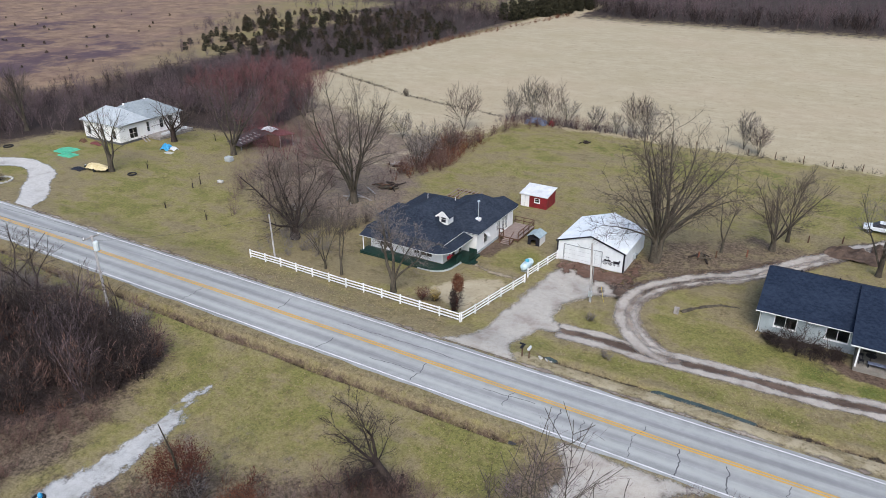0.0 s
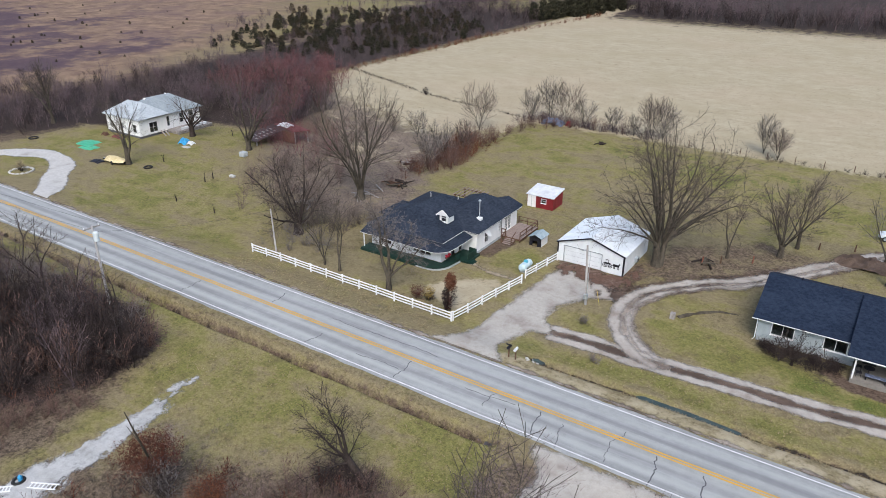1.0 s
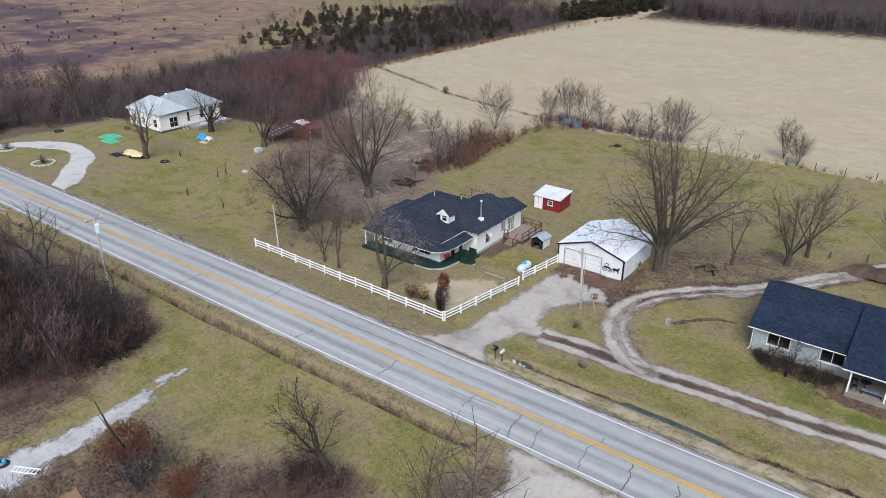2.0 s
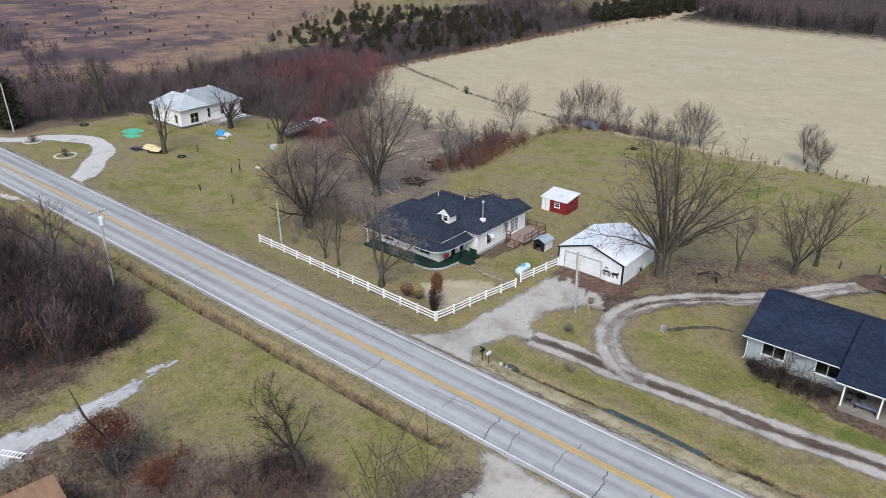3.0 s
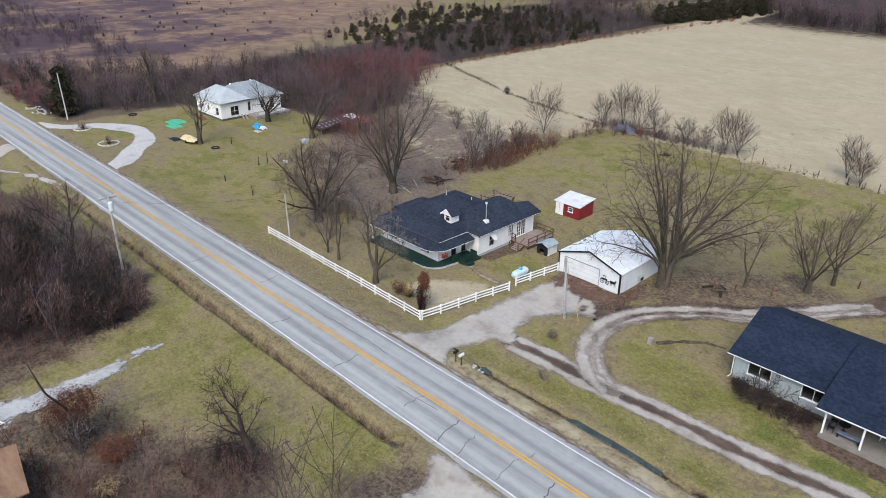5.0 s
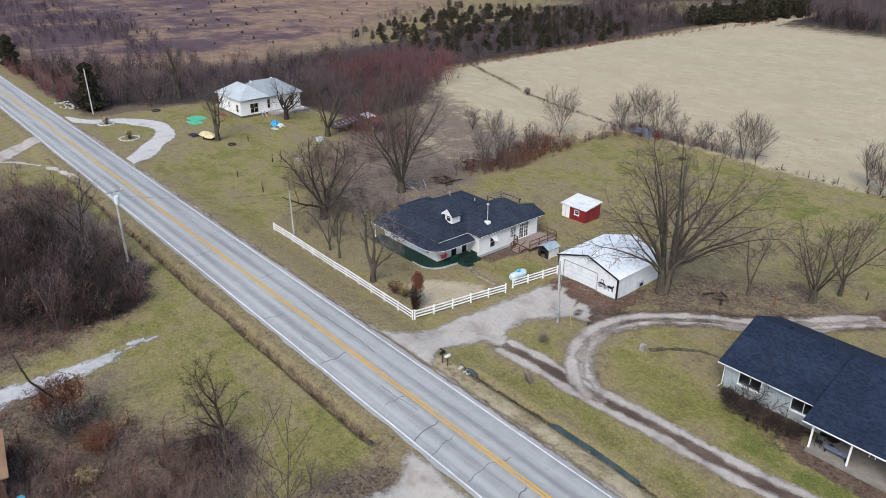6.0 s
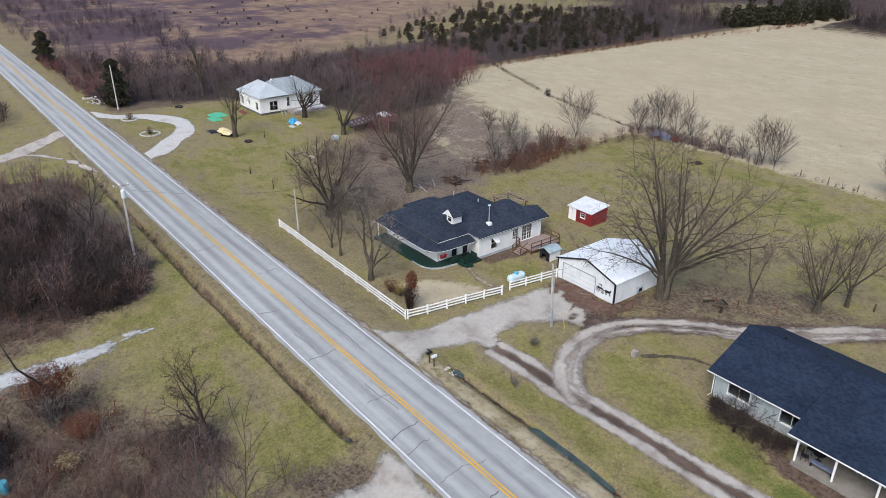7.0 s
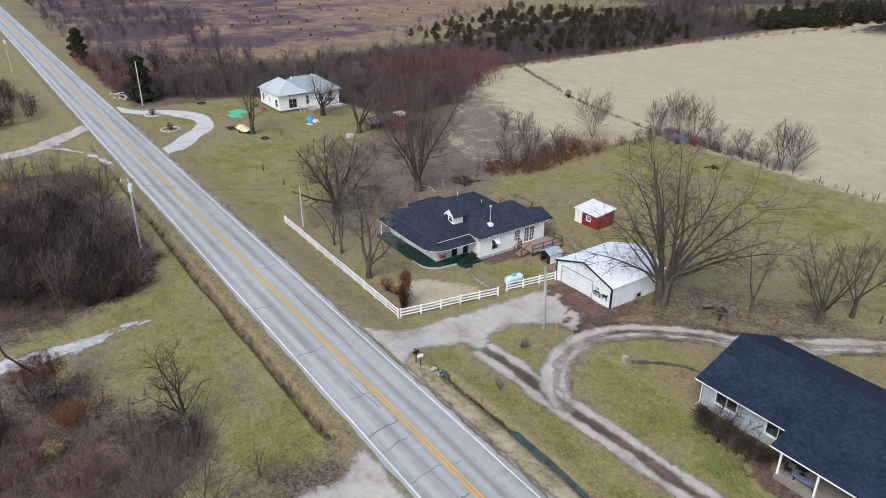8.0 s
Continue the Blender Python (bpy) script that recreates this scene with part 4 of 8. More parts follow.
def farmhouse():
    g = -0.55
    h = anchored("farmhouse", (-42, 72, g), "white single-storey house with dark blue hipped roofs and a wraparound porch", "house")
    # walls: main block, then the wing whose long side looks along the driveway
    bm = bmesh.new()
    fw = [(-47.6, -46.0, 0.35, 0.95), (-42.6, -41.9, 0.45, 0.95), (-41.7, -40.1, 0.4, 0.95)]
    pierced(bm, "x", 65.3, 0.2, -49.0, -38.6, -0.1, 2.35, fw)
    pierced(bm, "y", -38.8, 0.2, 65.5, 70.2, -0.1, 2.35, [(67.5, 68.4, -0.1, 1.9), (69.2, 70.0, -0.1, 1.9)])
    box(bm, -49.0, -48.8, 65.5, 78.6, -0.1, 2.35)
    box(bm, -48.8, -43.9, 78.4, 78.6, -0.1, 2.35)
    part("wall", bm, M["white"], h)
    bm = bmesh.new()
    rw = [(72.1, 73.0, 0.35, 1.75), (75.6, 76.5, 0.65, 2.0), (77.15, 78.9, 0.03, 2.05)]
    pierced(bm, "y", -36.9, 0.2, 70.2, 80.5, -0.15, 2.4, rw)
    box(bm, -38.8, -36.9, 70.2, 70.4, -0.15, 2.4)
    box(bm, -43.7, -36.9, 80.3, 80.5, -0.15, 2.4)
    box(bm, -43.7, -43.5, 70.4, 80.3, -0.15, 2.4)
    part("wing_wall", bm, M["white"], h)
    bm = bmesh.new()
    box(bm, -43.75, -36.66, 70.14, 80.56, g - 0.3, -0.15)
    box(bm, -49.05, -43.75, 65.25, 78.65, g - 0.3, -0.1)
    part("foundation", bm, M["block"], h, "grey-blue painted block foundation")
    part("floor", B(-48.8, -38.8, 65.5, 78.4, -0.1, 0.0), M["darkwood"], h)
    # roofs
    bm = hip_roof(bmesh.new(), -49.6, -38.3, 65.2, 79.0, 2.5, 4.95, "y", 70.9, 73.6)
    part("main_roof", bm, M["navy"], h)
    bm = hip_roof(bmesh.new(), -44.2, -36.25, 69.85, 80.95, 2.48, 4.42, "y", 73.8, 78.0)
    part("wing_roof", bm, M["navy"], h)
    part("rear_roof", gable_roof(bmesh.new(), -40.9, -36.5, 77.0, 81.7, 2.42, 3.2, "y", 0.14), M["navy"], h)
    part("side_roof", hip_roof(bmesh.new(), -50.8, -46.0, 69.0, 74.2, 2.4, 3.3, "x", -49.2, -44.5), M["navy"], h)
    # wraparound porch: roof, fascia, floor with rounded corner, posts
    inner = [(-49.6, 65.5), (-38.5, 65.5), (-38.5, 70.0)]
    out = [(-49.6, 63.75), (-39.2, 63.6)] + [(-39.2 + 2.05 * math.sin(a), 65.65 - 2.05 * math.cos(a)) for a in (0.25, 0.55, 0.85, 1.15, 1.4)] + [(-37.1, 66.2), (-37.1, 70.0)]
    near = [inner[0], inner[1], *[inner[1]] * 5, (-38.5, 66.2), inner[2]]
    bm = bmesh.new()
    for i in range(len(out) - 1):
        pts = [(*out[i], 1.86), (*out[i + 1], 1.86), (*near[i + 1], 2.38)] + ([(*near[i], 2.38)] if near[i] != near[i + 1] else [])
        slab(bm, pts, 0.1)
    part("porch_roof", bm, M["navy"], h)
    bm = bmesh.new()
    for a, b in zip(out, out[1:]):
        d = Vector((b[0] - a[0], b[1] - a[1], 0)).normalized()
        s = Vector((d.y, -d.x, 0)) * 0.02
        beam(bm, Vector((*a, 1.81)) + s, Vector((*b, 1.81)) + s, 0.03, 0.05)
    part("porch_fascia", bm, M["trimwhite"], h)
    # white metal edge on the upper eaves
    bm = bmesh.new()
    for a, b in (((-38.28, 65.18, 2.44), (-38.28, 69.85, 2.44)), ((-36.23, 69.83, 2.42), (-36.23, 80.97, 2.42)), ((-38.3, 69.83, 2.42), (-36.23, 69.83, 2.42))):
        beam(bm, a, b, 0.03, 0.038)
    part("eave_trim", bm, M["trimwhite"], h)
    part("front_eave_trim", beam(bmesh.new(), (-49.6, 65.18, 2.455), (-38.3, 65.18, 2.455), 0.03, 0.045), M["crack"], h, "thin dark eave edge")
    low = [(-49.4, 63.5), (-40.0, 63.4)] + [(-39.6 + 2.2 * math.sin(a), 65.6 - 2.2 * math.cos(a)) for a in (0.2, 0.5, 0.8, 1.1, 1.4)] + [(-37.2, 67.2), (-38.55, 68.6), (-38.55, 65.25), (-49.4, 65.25)]
    part("porch_floor", slab(bmesh.new(), [(x, y, -0.14) for x, y in low], 0.12), M["greenpaint"], h, "dark green painted porch floor with the roof's shade in its colour")
    part("porch_skirt", B(-49.4, -41.0, 63.44, 65.2, g - 0.3, -0.27), M["greenpaint"], h, "dark green boarded porch skirt")
    part("porch_base", slab(bmesh.new(), [(-41.0, 63.44, -0.27)] + [(x + 0.1, y, -0.27) for x, y in low[1:-1]] + [(-41.0, 65.25, -0.27)], 0.6), M["block"], h, "pale concrete porch base")
    for x, y in ((-49.2, 64.0),):
        part("porch_post", B(x - 0.06, x + 0.06, y - 0.06, y + 0.06, -0.14, 1.85, bevel=0.015), M["trimwhite"], h)
    # low green railing boards and steps at the side entrance
    for a, b in (((-37.25, 66.3), (-37.25, 67.4)), ((-36.2, 67.4), (-36.2, 68.6)), ((-37.25, 69.4), (-36.2, 69.4)), ((-36.2, 68.6), (-36.2, 69.4))):
        bm = bmesh.new()
        for z in (0.1, 0.35, 0.6):
            beam(bm, (*a, z), (*b, z), 0.06, 0.26)
        part("porch_rail", bm, M["greenpaint"], h, "dark green porch rail")
    part("side_stoop", B(-38.55, -36.1, 67.3, 70.1, g - 0.2, -0.18), M["greenpaint"], h)
    for k in range(3):
        part("step", B(-36.1 + 0.28 * k, -35.8 + 0.28 * k, 67.4, 68.5, g - 0.2, -0.24 - 0.11 * k), M["greenpaint"], h)
    part("flower_box", B(-38.05, -37.8, 65.3, 66.1, 0.55, 0.75, bevel=0.02), M["darkwood"], h)
    bm, rng = bmesh.new(), random.Random(3)
    for _ in range(60):
        x, y, z, s = rng.uniform(-38.1, -37.75), rng.uniform(65.25, 66.15), rng.uniform(0.74, 0.98), rng.uniform(0.03, 0.07)
        bmesh.ops.create_icosphere(bm, subdivisions=1, radius=s, matrix=Matrix.Translation((x, y, z)))
    part("flower_bunch", bm, M["redflower"], h, "bright red artificial flowers")
    # windows and doors
    for a in fw:
        window(h, "x", 65.3, -1, *a, cols=2, rows=1)
    window(h, "y", -36.7, 1, 72.1, 73.0, 0.35, 1.75, 1, 2)
    window(h, "y", -36.7, 1, 75.6, 76.5, 0.65, 2.0, 3, 4)
    for k in (0, 1):
        window(h, "y", -36.7, 1, 77.2 + 0.86 * k, 77.2 + 0.86 * k + 0.78, 0.1, 2.0, 2, 4, name="french_door", fw=0.045)
    part("torn_awning", slab(bmesh.new(), [(-36.68, 72.15, 1.82), (-36.3, 72.6, 1.15), (-36.3, 73.2, 1.1), (-36.68, 73.1, 1.8)], 0.02), M["trimwhite"], h, "crooked white window awning")
    for y in (67.5, 69.2):
        d = part("door", B(-38.78, -38.72, y + 0.02, y + 0.84, -0.1, 1.88), M["black"], h, "dark open doorway with screen door")
        part("door_handle", B(-38.72, -38.66, y + 0.7, y + 0.76, 0.85, 0.92), M["metal"], d)
    # dormer
    bm = box(bmesh.new(), -41.05, -39.85, 68.65, 70.0, 3.4, 4.5)
    d = part("dormer", bm, M["white"], h, "small white gabled dormer")
    part("dormer_roof", slab(slab(bmesh.new(), [(-41.35, 68.35, 4.4), (-40.45, 68.35, 5.15), (-40.45, 70.6, 5.08), (-41.35, 70.0, 4.36)], 0.08), [(-40.45, 68.35, 5.15), (-39.55, 68.35, 4.4), (-39.55, 70.0, 4.36), (-40.45, 70.6, 5.08)], 0.08), M["navy"], d)
    bm = bmesh.new()
    beam(bm, (-41.37, 68.33, 4.36), (-40.45, 68.33, 5.12), 0.05, 0.16)
    beam(bm, (-40.45, 68.33, 5.12), (-39.53, 68.33, 4.36), 0.05, 0.16)
    bm.faces.new([bm.verts.new(c) for c in ((-41.2, 68.4, 4.4), (-39.7, 68.4, 4.4), (-40.45, 68.4, 5.05))])
    part("bargeboard", bm, M["trimwhite"], d)
    part("dormer_window", B(-40.75, -40.15, 68.62, 68.66, 3.65, 4.5), M["black"], d)
    part("dormer_window_bar", B(-40.76, -40.14, 68.59, 68.63, 4.05, 4.1), M["trimwhite"], d)
    # flue, vents
    bm = tube(bmesh.new(), [(-37.75, 72.55, 3.1), (-37.75, 72.55, 5.55)], 0.065, 10)
    f = part("flue_pipe", bm, M["metal"], h, "galvanised stove flue with white base")
    part("flue_cap", tube(bmesh.new(), [(-37.75, 72.55, 5.5), (-37.75, 72.55, 5.58), (-37.75, 72.55, 5.72)], [0.1, 0.2, 0.14], 10), M["metal"], f)
    part("flue_base", B(-38.05, -37.45, 72.25, 72.85, 2.9, 3.42, bevel=0.04), M["trimwhite"], f)
    for x, y, z in ((-42.2, 74.6, 4.0), (-45.6, 73.4, 4.2)):
        part("vent_pipe", tube(bmesh.new(), [(x, y, z), (x, y, z + 0.65)], 0.035, 8), M["trimwhite"], h)


def redflower():
    return surface("red_petals", (0.4, 0.01, 0.03), (0.65, 0.03, 0.06), rough=0.7)


M["redflower"] = redflower()
farmhouse()


def deck():
    g = -0.5
    d = anchored("wooden_deck", (-35, 78.5, g), "weathered grey-brown timber deck with dark railings and steps", "deck")
    for k in range(22):
        y = 76.15 + k * 0.2205
        part("deck_board", B(-36.62, -33.8, y, y + 0.205, 0.0, 0.04), M["deckwood"], d)
    bm = bmesh.new()
    for a, b in (((-36.6, 76.1), (-33.8, 76.1)), ((-33.8, 76.1), (-33.8, 81.0)), ((-36.6, 81.0), (-33.8, 81.0))):
        beam(bm, (*a, -0.1), (*b, -0.1), 0.05, 0.2)
    part("rim_joist", bm, M["darkwood"], d)
    posts = [(-36.5, 76.1), (-35.9, 76.1), (-33.85, 76.1), (-33.85, 77.8), (-33.85, 79.4), (-33.85, 81.0), (-35.3, 81.0), (-36.6, 81.0)]
    for x, y in posts:
        part("deck_post", B(x - 0.05, x + 0.05, y - 0.05, y + 0.05, g - 0.1, 0.95, bevel=0.01), M["darkwood"], d)
    for a, b in ((posts[0], posts[1]), (posts[2], posts[3]), (posts[3], posts[4]), (posts[4], posts[5]), (posts[5], posts[6]), (posts[6], posts[7])):
        part("handrail", beam(bmesh.new(), (*a, 0.95), (*b, 0.95), 0.14, 0.05), M["darkwood"], d)
        part("lower_rail", beam(bmesh.new(), (*a, 0.45), (*b, 0.45), 0.05, 0.1), M["darkwood"], d)
    for k in range(4):
        part("stair_tread", B(-35.8, -34.5, 75.8 - 0.28 * k, 76.06 - 0.28 * k, -0.17 - 0.11 * k, -0.12 - 0.11 * k), M["deckwood"], d)
    for x in (-35.85, -34.45):
        part("stringer", beam(bmesh.new(), (x, 76.1, -0.15), (x, 74.75, g - 0.12), 0.05, 0.24), M["darkwood"], d)
        part("stair_rail", beam(bmesh.new(), (x, 76.1, 0.95), (x, 74.9, 0.4), 0.09, 0.05), M["darkwood"], d)
        part("stair_post", B(x - 0.045, x + 0.045, 74.85, 74.95, g - 0.1, 0.45), M["darkwood"], d)


deck()


def doghouse():
    g = -0.5
    d = anchored("storage_box", (-31.7, 77.4, g), "small black and white dog kennel with a grey pitched roof", "kennel")
    bm = bmesh.new()
    pierced(bm, "x", 76.3, 0.06, -32.6, -31.0, g, 0.8, [(-32.2, -31.5, g + 0.1, 0.3)])
    part("front_wall", bm, M["black"], d)
    part("side_wall", B(-31.06, -31.0, 76.36, 78.2, g, 0.8), M["trimwhite"], d)
    part("side_wall", B(-32.6, -32.54, 76.36, 78.2, g, 0.8), M["black"], d)
    part("back_wall", B(-32.54, -31.06, 78.14, 78.2, g, 0.8), M["black"], d)
    for y in (76.3, 78.14):
        bm = bmesh.new()
        a = [bm.verts.new(c) for c in ((-32.6, y, 0.805), (-31.0, y, 0.555), (-31.8, y, 1.12))]
        b = [bm.verts.new(c) for c in ((-32.6, y + 0.06, 0.805), (-31.0, y + 0.06, 0.555), (-31.8, y + 0.06, 1.12))]
        bm.faces.new(a), bm.faces.new(b[::-1])
        for i in range(3):
            bm.faces.new((a[i], a[(i + 1) % 3], b[(i + 1) % 3], b[i]))
        part("gable", bm, M["black"], d)
    part("roof", gable_roof(bmesh.new(), -32.75, -30.85, 76.15, 78.35, 0.76, 1.2, "y", 0.05), M["greyblue"], d)


M["greyblue"] = surface("grey_blue_roofing", (0.24, 0.31, 0.34), (0.36, 0.44, 0.47), size=0.5, rough=0.7)
doghouse()


def garage():
    g = -0.6
    h = anchored("garage", (-23.7, 78.6, g), "white metal-clad garage with black trim and a wide overhead door", "garage")
    x0, x1, y0, y1, ze, zp = -27.85, -19.6, 74.4, 82.7, 2.0, 3.3
    cx = (x0 + x1) / 2
    bm = bmesh.new()
    pierced(bm, "x", y0, 0.15, x0, x1, g - 0.2, ze, [(-27.0, -22.3, g - 0.2, 1.65)])
    part("front_wall", bm, M["sheet"], h)
    for y in (y0, y1 - 0.15):
        bm = bmesh.new()
        a = [bm.verts.new(c) for c in ((x0, y, ze), (x1, y, ze), (cx, y, zp))]
        b = [bm.verts.new(c) for c in ((x0, y + 0.15, ze), (x1, y + 0.15, ze), (cx, y + 0.15, zp))]
        bm.faces.new(a), bm.faces.new(b[::-1])
        for i in range(3):
            bm.faces.new((a[i], a[(i + 1) % 3], b[(i + 1) % 3], b[i]))
        part("gable_wall", bm, M["sheet"], h)
    part("side_wall", B(x1 - 0.15, x1, y0 + 0.15, y1, g - 0.2, ze), M["sheet"], h)
    part("side_wall", B(x0, x0 + 0.15, y0 + 0.15, y1, g - 0.2, ze), M["sheet"], h)
    part("back_wall", B(x0 + 0.15, x1 - 0.15, y1 - 0.15, y1, g - 0.2, ze), M["sheet"], h)
    door = part("overhead_door", B(-26.95, -22.35, y0 + 0.06, y0 + 0.1, g - 0.1, 1.62), M["sheet"], h, "white sectional overhead door")
    for k in range(1, 4):
        part("door_joint", B(-26.95, -22.35, y0 + 0.05, y0 + 0.062, g + 0.55 * k, g + 0.55 * k + 0.012), M["greyline"], door)
    bm = bmesh.new()
    for a, b in (((-27.03, g), (-27.03, 1.68)), ((-27.03, 1.68), (-22.27, 1.68)), ((-22.27, 1.68), (-22.27, g))):
        beam(bm, (a[0], y0 - 0.012, a[1]), (b[0], y0 - 0.012, b[1]), 0.05, 0.07)
    part("door_frame", bm, M["greyline"], h)
    roof = part("roof", gable_roof(bmesh.new(), x0 - 0.15, x1 + 0.15, y0 - 0.15, y1 + 0.15, ze + 0.02, zp + 0.1, "y", 0.07), M["sheet_roof"], h, "white standing-seam metal roof")
    for k in range(1, 9):
        y = y0 + k * (y1 - y0) / 9
        for s in (-1, 1):
            xe = cx + s * (x1 - cx + 0.15)
            part("roof_seam", beam(bmesh.new(), (xe, y, ze + 0.03), (cx, y, zp + 0.11), 0.025, 0.016), M["sheet_roof"], roof)
    bm = bmesh.new()
    beam(bm, (cx, y0 - 0.17, zp + 0.12), (cx, y1 + 0.15, zp + 0.12), 0.2, 0.03)
    part("ridge_cap", bm, M["sheet_roof"], h)
    bm = bmesh.new()
    beam(bm, (x0 - 0.16, y0 - 0.17, ze - 0.02), (cx, y0 - 0.17, zp + 0.06), 0.05, 0.17)
    beam(bm, (cx, y0 - 0.17, zp + 0.06), (x1 + 0.16, y0 - 0.17, ze - 0.02), 0.05, 0.17)
    part("gable_trim", bm, M["black"], h)
    for x in (x0 + 0.04, x1 - 0.04):
        part("corner_trim", B(x - 0.1, x + 0.07, y0 - 0.03, y0 - 0.003, g - 0.1, ze), M["black"], h)
    part("corner_trim", B(x1 + 0.003, x1 + 0.03, y0 - 0.03, y0 + 0.12, g - 0.1, ze), M["black"], h)
    # dark wagon cut-out on the front, kept to plain shapes
    bm = bmesh.new()
    y = y0 - 0.03

    def ring(cx_, cz, r, w):
        k = 16
        o = [bm.verts.new((cx_ + r * math.cos(6.2832 * i / k), y, cz + r * math.sin(6.2832 * i / k))) for i in range(k)]
        n_ = [bm.verts.new((cx_ + (r - w) * math.cos(6.2832 * i / k), y, cz + (r - w) * math.sin(6.2832 * i / k))) for i in range(k)]
        for i in range(k):
            bm.faces.new((o[i], o[(i + 1) % k], n_[(i + 1) % k], n_[i]))
    ring(-21.85, 0.5, 0.3, 0.06), ring(-21.2, 0.44, 0.24, 0.06)
    for a in range(3):
        t = a * math.pi / 3
        beam(bm, (-21.85 - 0.28 * math.cos(t), y, 0.5 - 0.28 * math.sin(t)), (-21.85 + 0.28 * math.cos(t), y, 0.5 + 0.28 * math.sin(t)), 0.015, 0.03)
        beam(bm, (-21.2 - 0.22 * math.cos(t), y, 0.44 - 0.22 * math.sin(t)), (-21.2 + 0.22 * math.cos(t), y, 0.44 + 0.22 * math.sin(t)), 0.015, 0.03)
    box(bm, -21.95, -21.2, y - 0.01, y + 0.01, 0.66, 0.85)
    box(bm, -21.8, -21.4, y - 0.01, y + 0.01, 1.15, 1.22)
    beam(bm, (-21.75, y, 0.8), (-21.75, y, 1.18), 0.02, 0.05)
    beam(bm, (-21.45, y, 0.8), (-21.42, y, 1.18), 0.02, 0.05)
    beam(bm, (-21.2, y, 0.68), (-20.2, y, 0.62), 0.02, 0.05)
    box(bm, -20.85, -20.15, y - 0.01, y + 0.01, 0.55, 0.85)
    box(bm, -20.2, -20.05, y - 0.01, y + 0.01, 0.75, 1.02)
    for x in (-20.8, -20.68, -20.3, -20.18):
        box(bm, x, x + 0.06, y - 0.01, y + 0.01, 0.25, 0.56)
    part("wall_ornament", bm, M["black"], h, "black metal wagon silhouette")
    f = part("flue_pipe", tube(bmesh.new(), [(-20.9, 79.2, 2.2), (-20.9, 79.2, 3.85)], 0.08, 10), M["metal"], h)
    part("flue_cap", tube(bmesh.new(), [(-20.9, 79.2, 3.8), (-20.9, 79.2, 3.86), (-20.9, 79.2, 3.98)], [0.1, 0.17, 0.1], 10), M["metal"], f)
    part("wall_unit", B(x1, x1 + 0.35, 78.0, 78.75, -0.05, 0.5, bevel=0.04), M["metal"], h, "grey wall-mounted air conditioner")
    part("unit_grille", B(x1 + 0.35, x1 + 0.37, 78.1, 78.65, 0.03, 0.42), M["black"], h)


M["greyline"] = surface("grey_joint", (0.2, 0.22, 0.24), (0.3, 0.32, 0.34), rough=0.7)
garage()


def red_shed():
    g = -0.5
    s = anchored("garden_shed", (-37.2, 90, g), "red board shed with a white roof and white door", "shed")
    x0, x1, y0, y1 = -39.2, -35.2, 88.4, 91.6
    bm = pierced(bmesh.new(), "x", y0, 0.1, x0, x1, g - 0.1, 1.35, [(-37.0, -36.3, 0.4, 0.95)])
    part("front_wall", bm, M["red"], s)
    for x in (x0, x1 - 0.1):
        bm = bmesh.new()
        a = [bm.verts.new(c) for c in ((x, y0 + 0.1, g - 0.1), (x, y1, g - 0.1), (x, y1, 1.75), (x, y0 + 0.1, 1.37))]
        b = [bm.verts.new(Vector(v.co) + Vector((0.1, 0, 0))) for v in a]
        bm.faces.new(a), bm.faces.new(b[::-1])
        for i in range(4):
            bm.faces.new((a[i], a[(i + 1) % 4], b[(i + 1) % 4], b[i]))
        part("side_wall", bm, M["red"], s)
    part("back_wall", B(x0 + 0.1, x1 - 0.1, y1 - 0.1, y1, g - 0.1, 1.7), M["red"], s)
    part("roof", slab(bmesh.new(), [(x0 - 0.18, y0 - 0.2, 1.43), (x1 + 0.18, y0 - 0.2, 1.43), (x1 + 0.18, y1 + 0.2, 1.9), (x0 - 0.18, y1 + 0.2, 1.9)], 0.1), M["shed_roof"], s)
    d = part("door", B(-39.15, -37.85, y0 - 0.05, y0 - 0.004, g, 1.25, bevel=0.01), M["trimwhite"], s, "wide white double door")
    part("door_gap", B(-38.52, -38.48, y0 - 0.056, y0 - 0.049, g, 1.25), M["greyline"], d)
    window(s, "x", y0, -1, -37.0, -36.3, 0.4, 0.95, 1, 2, fw=0.07)


red_shed()


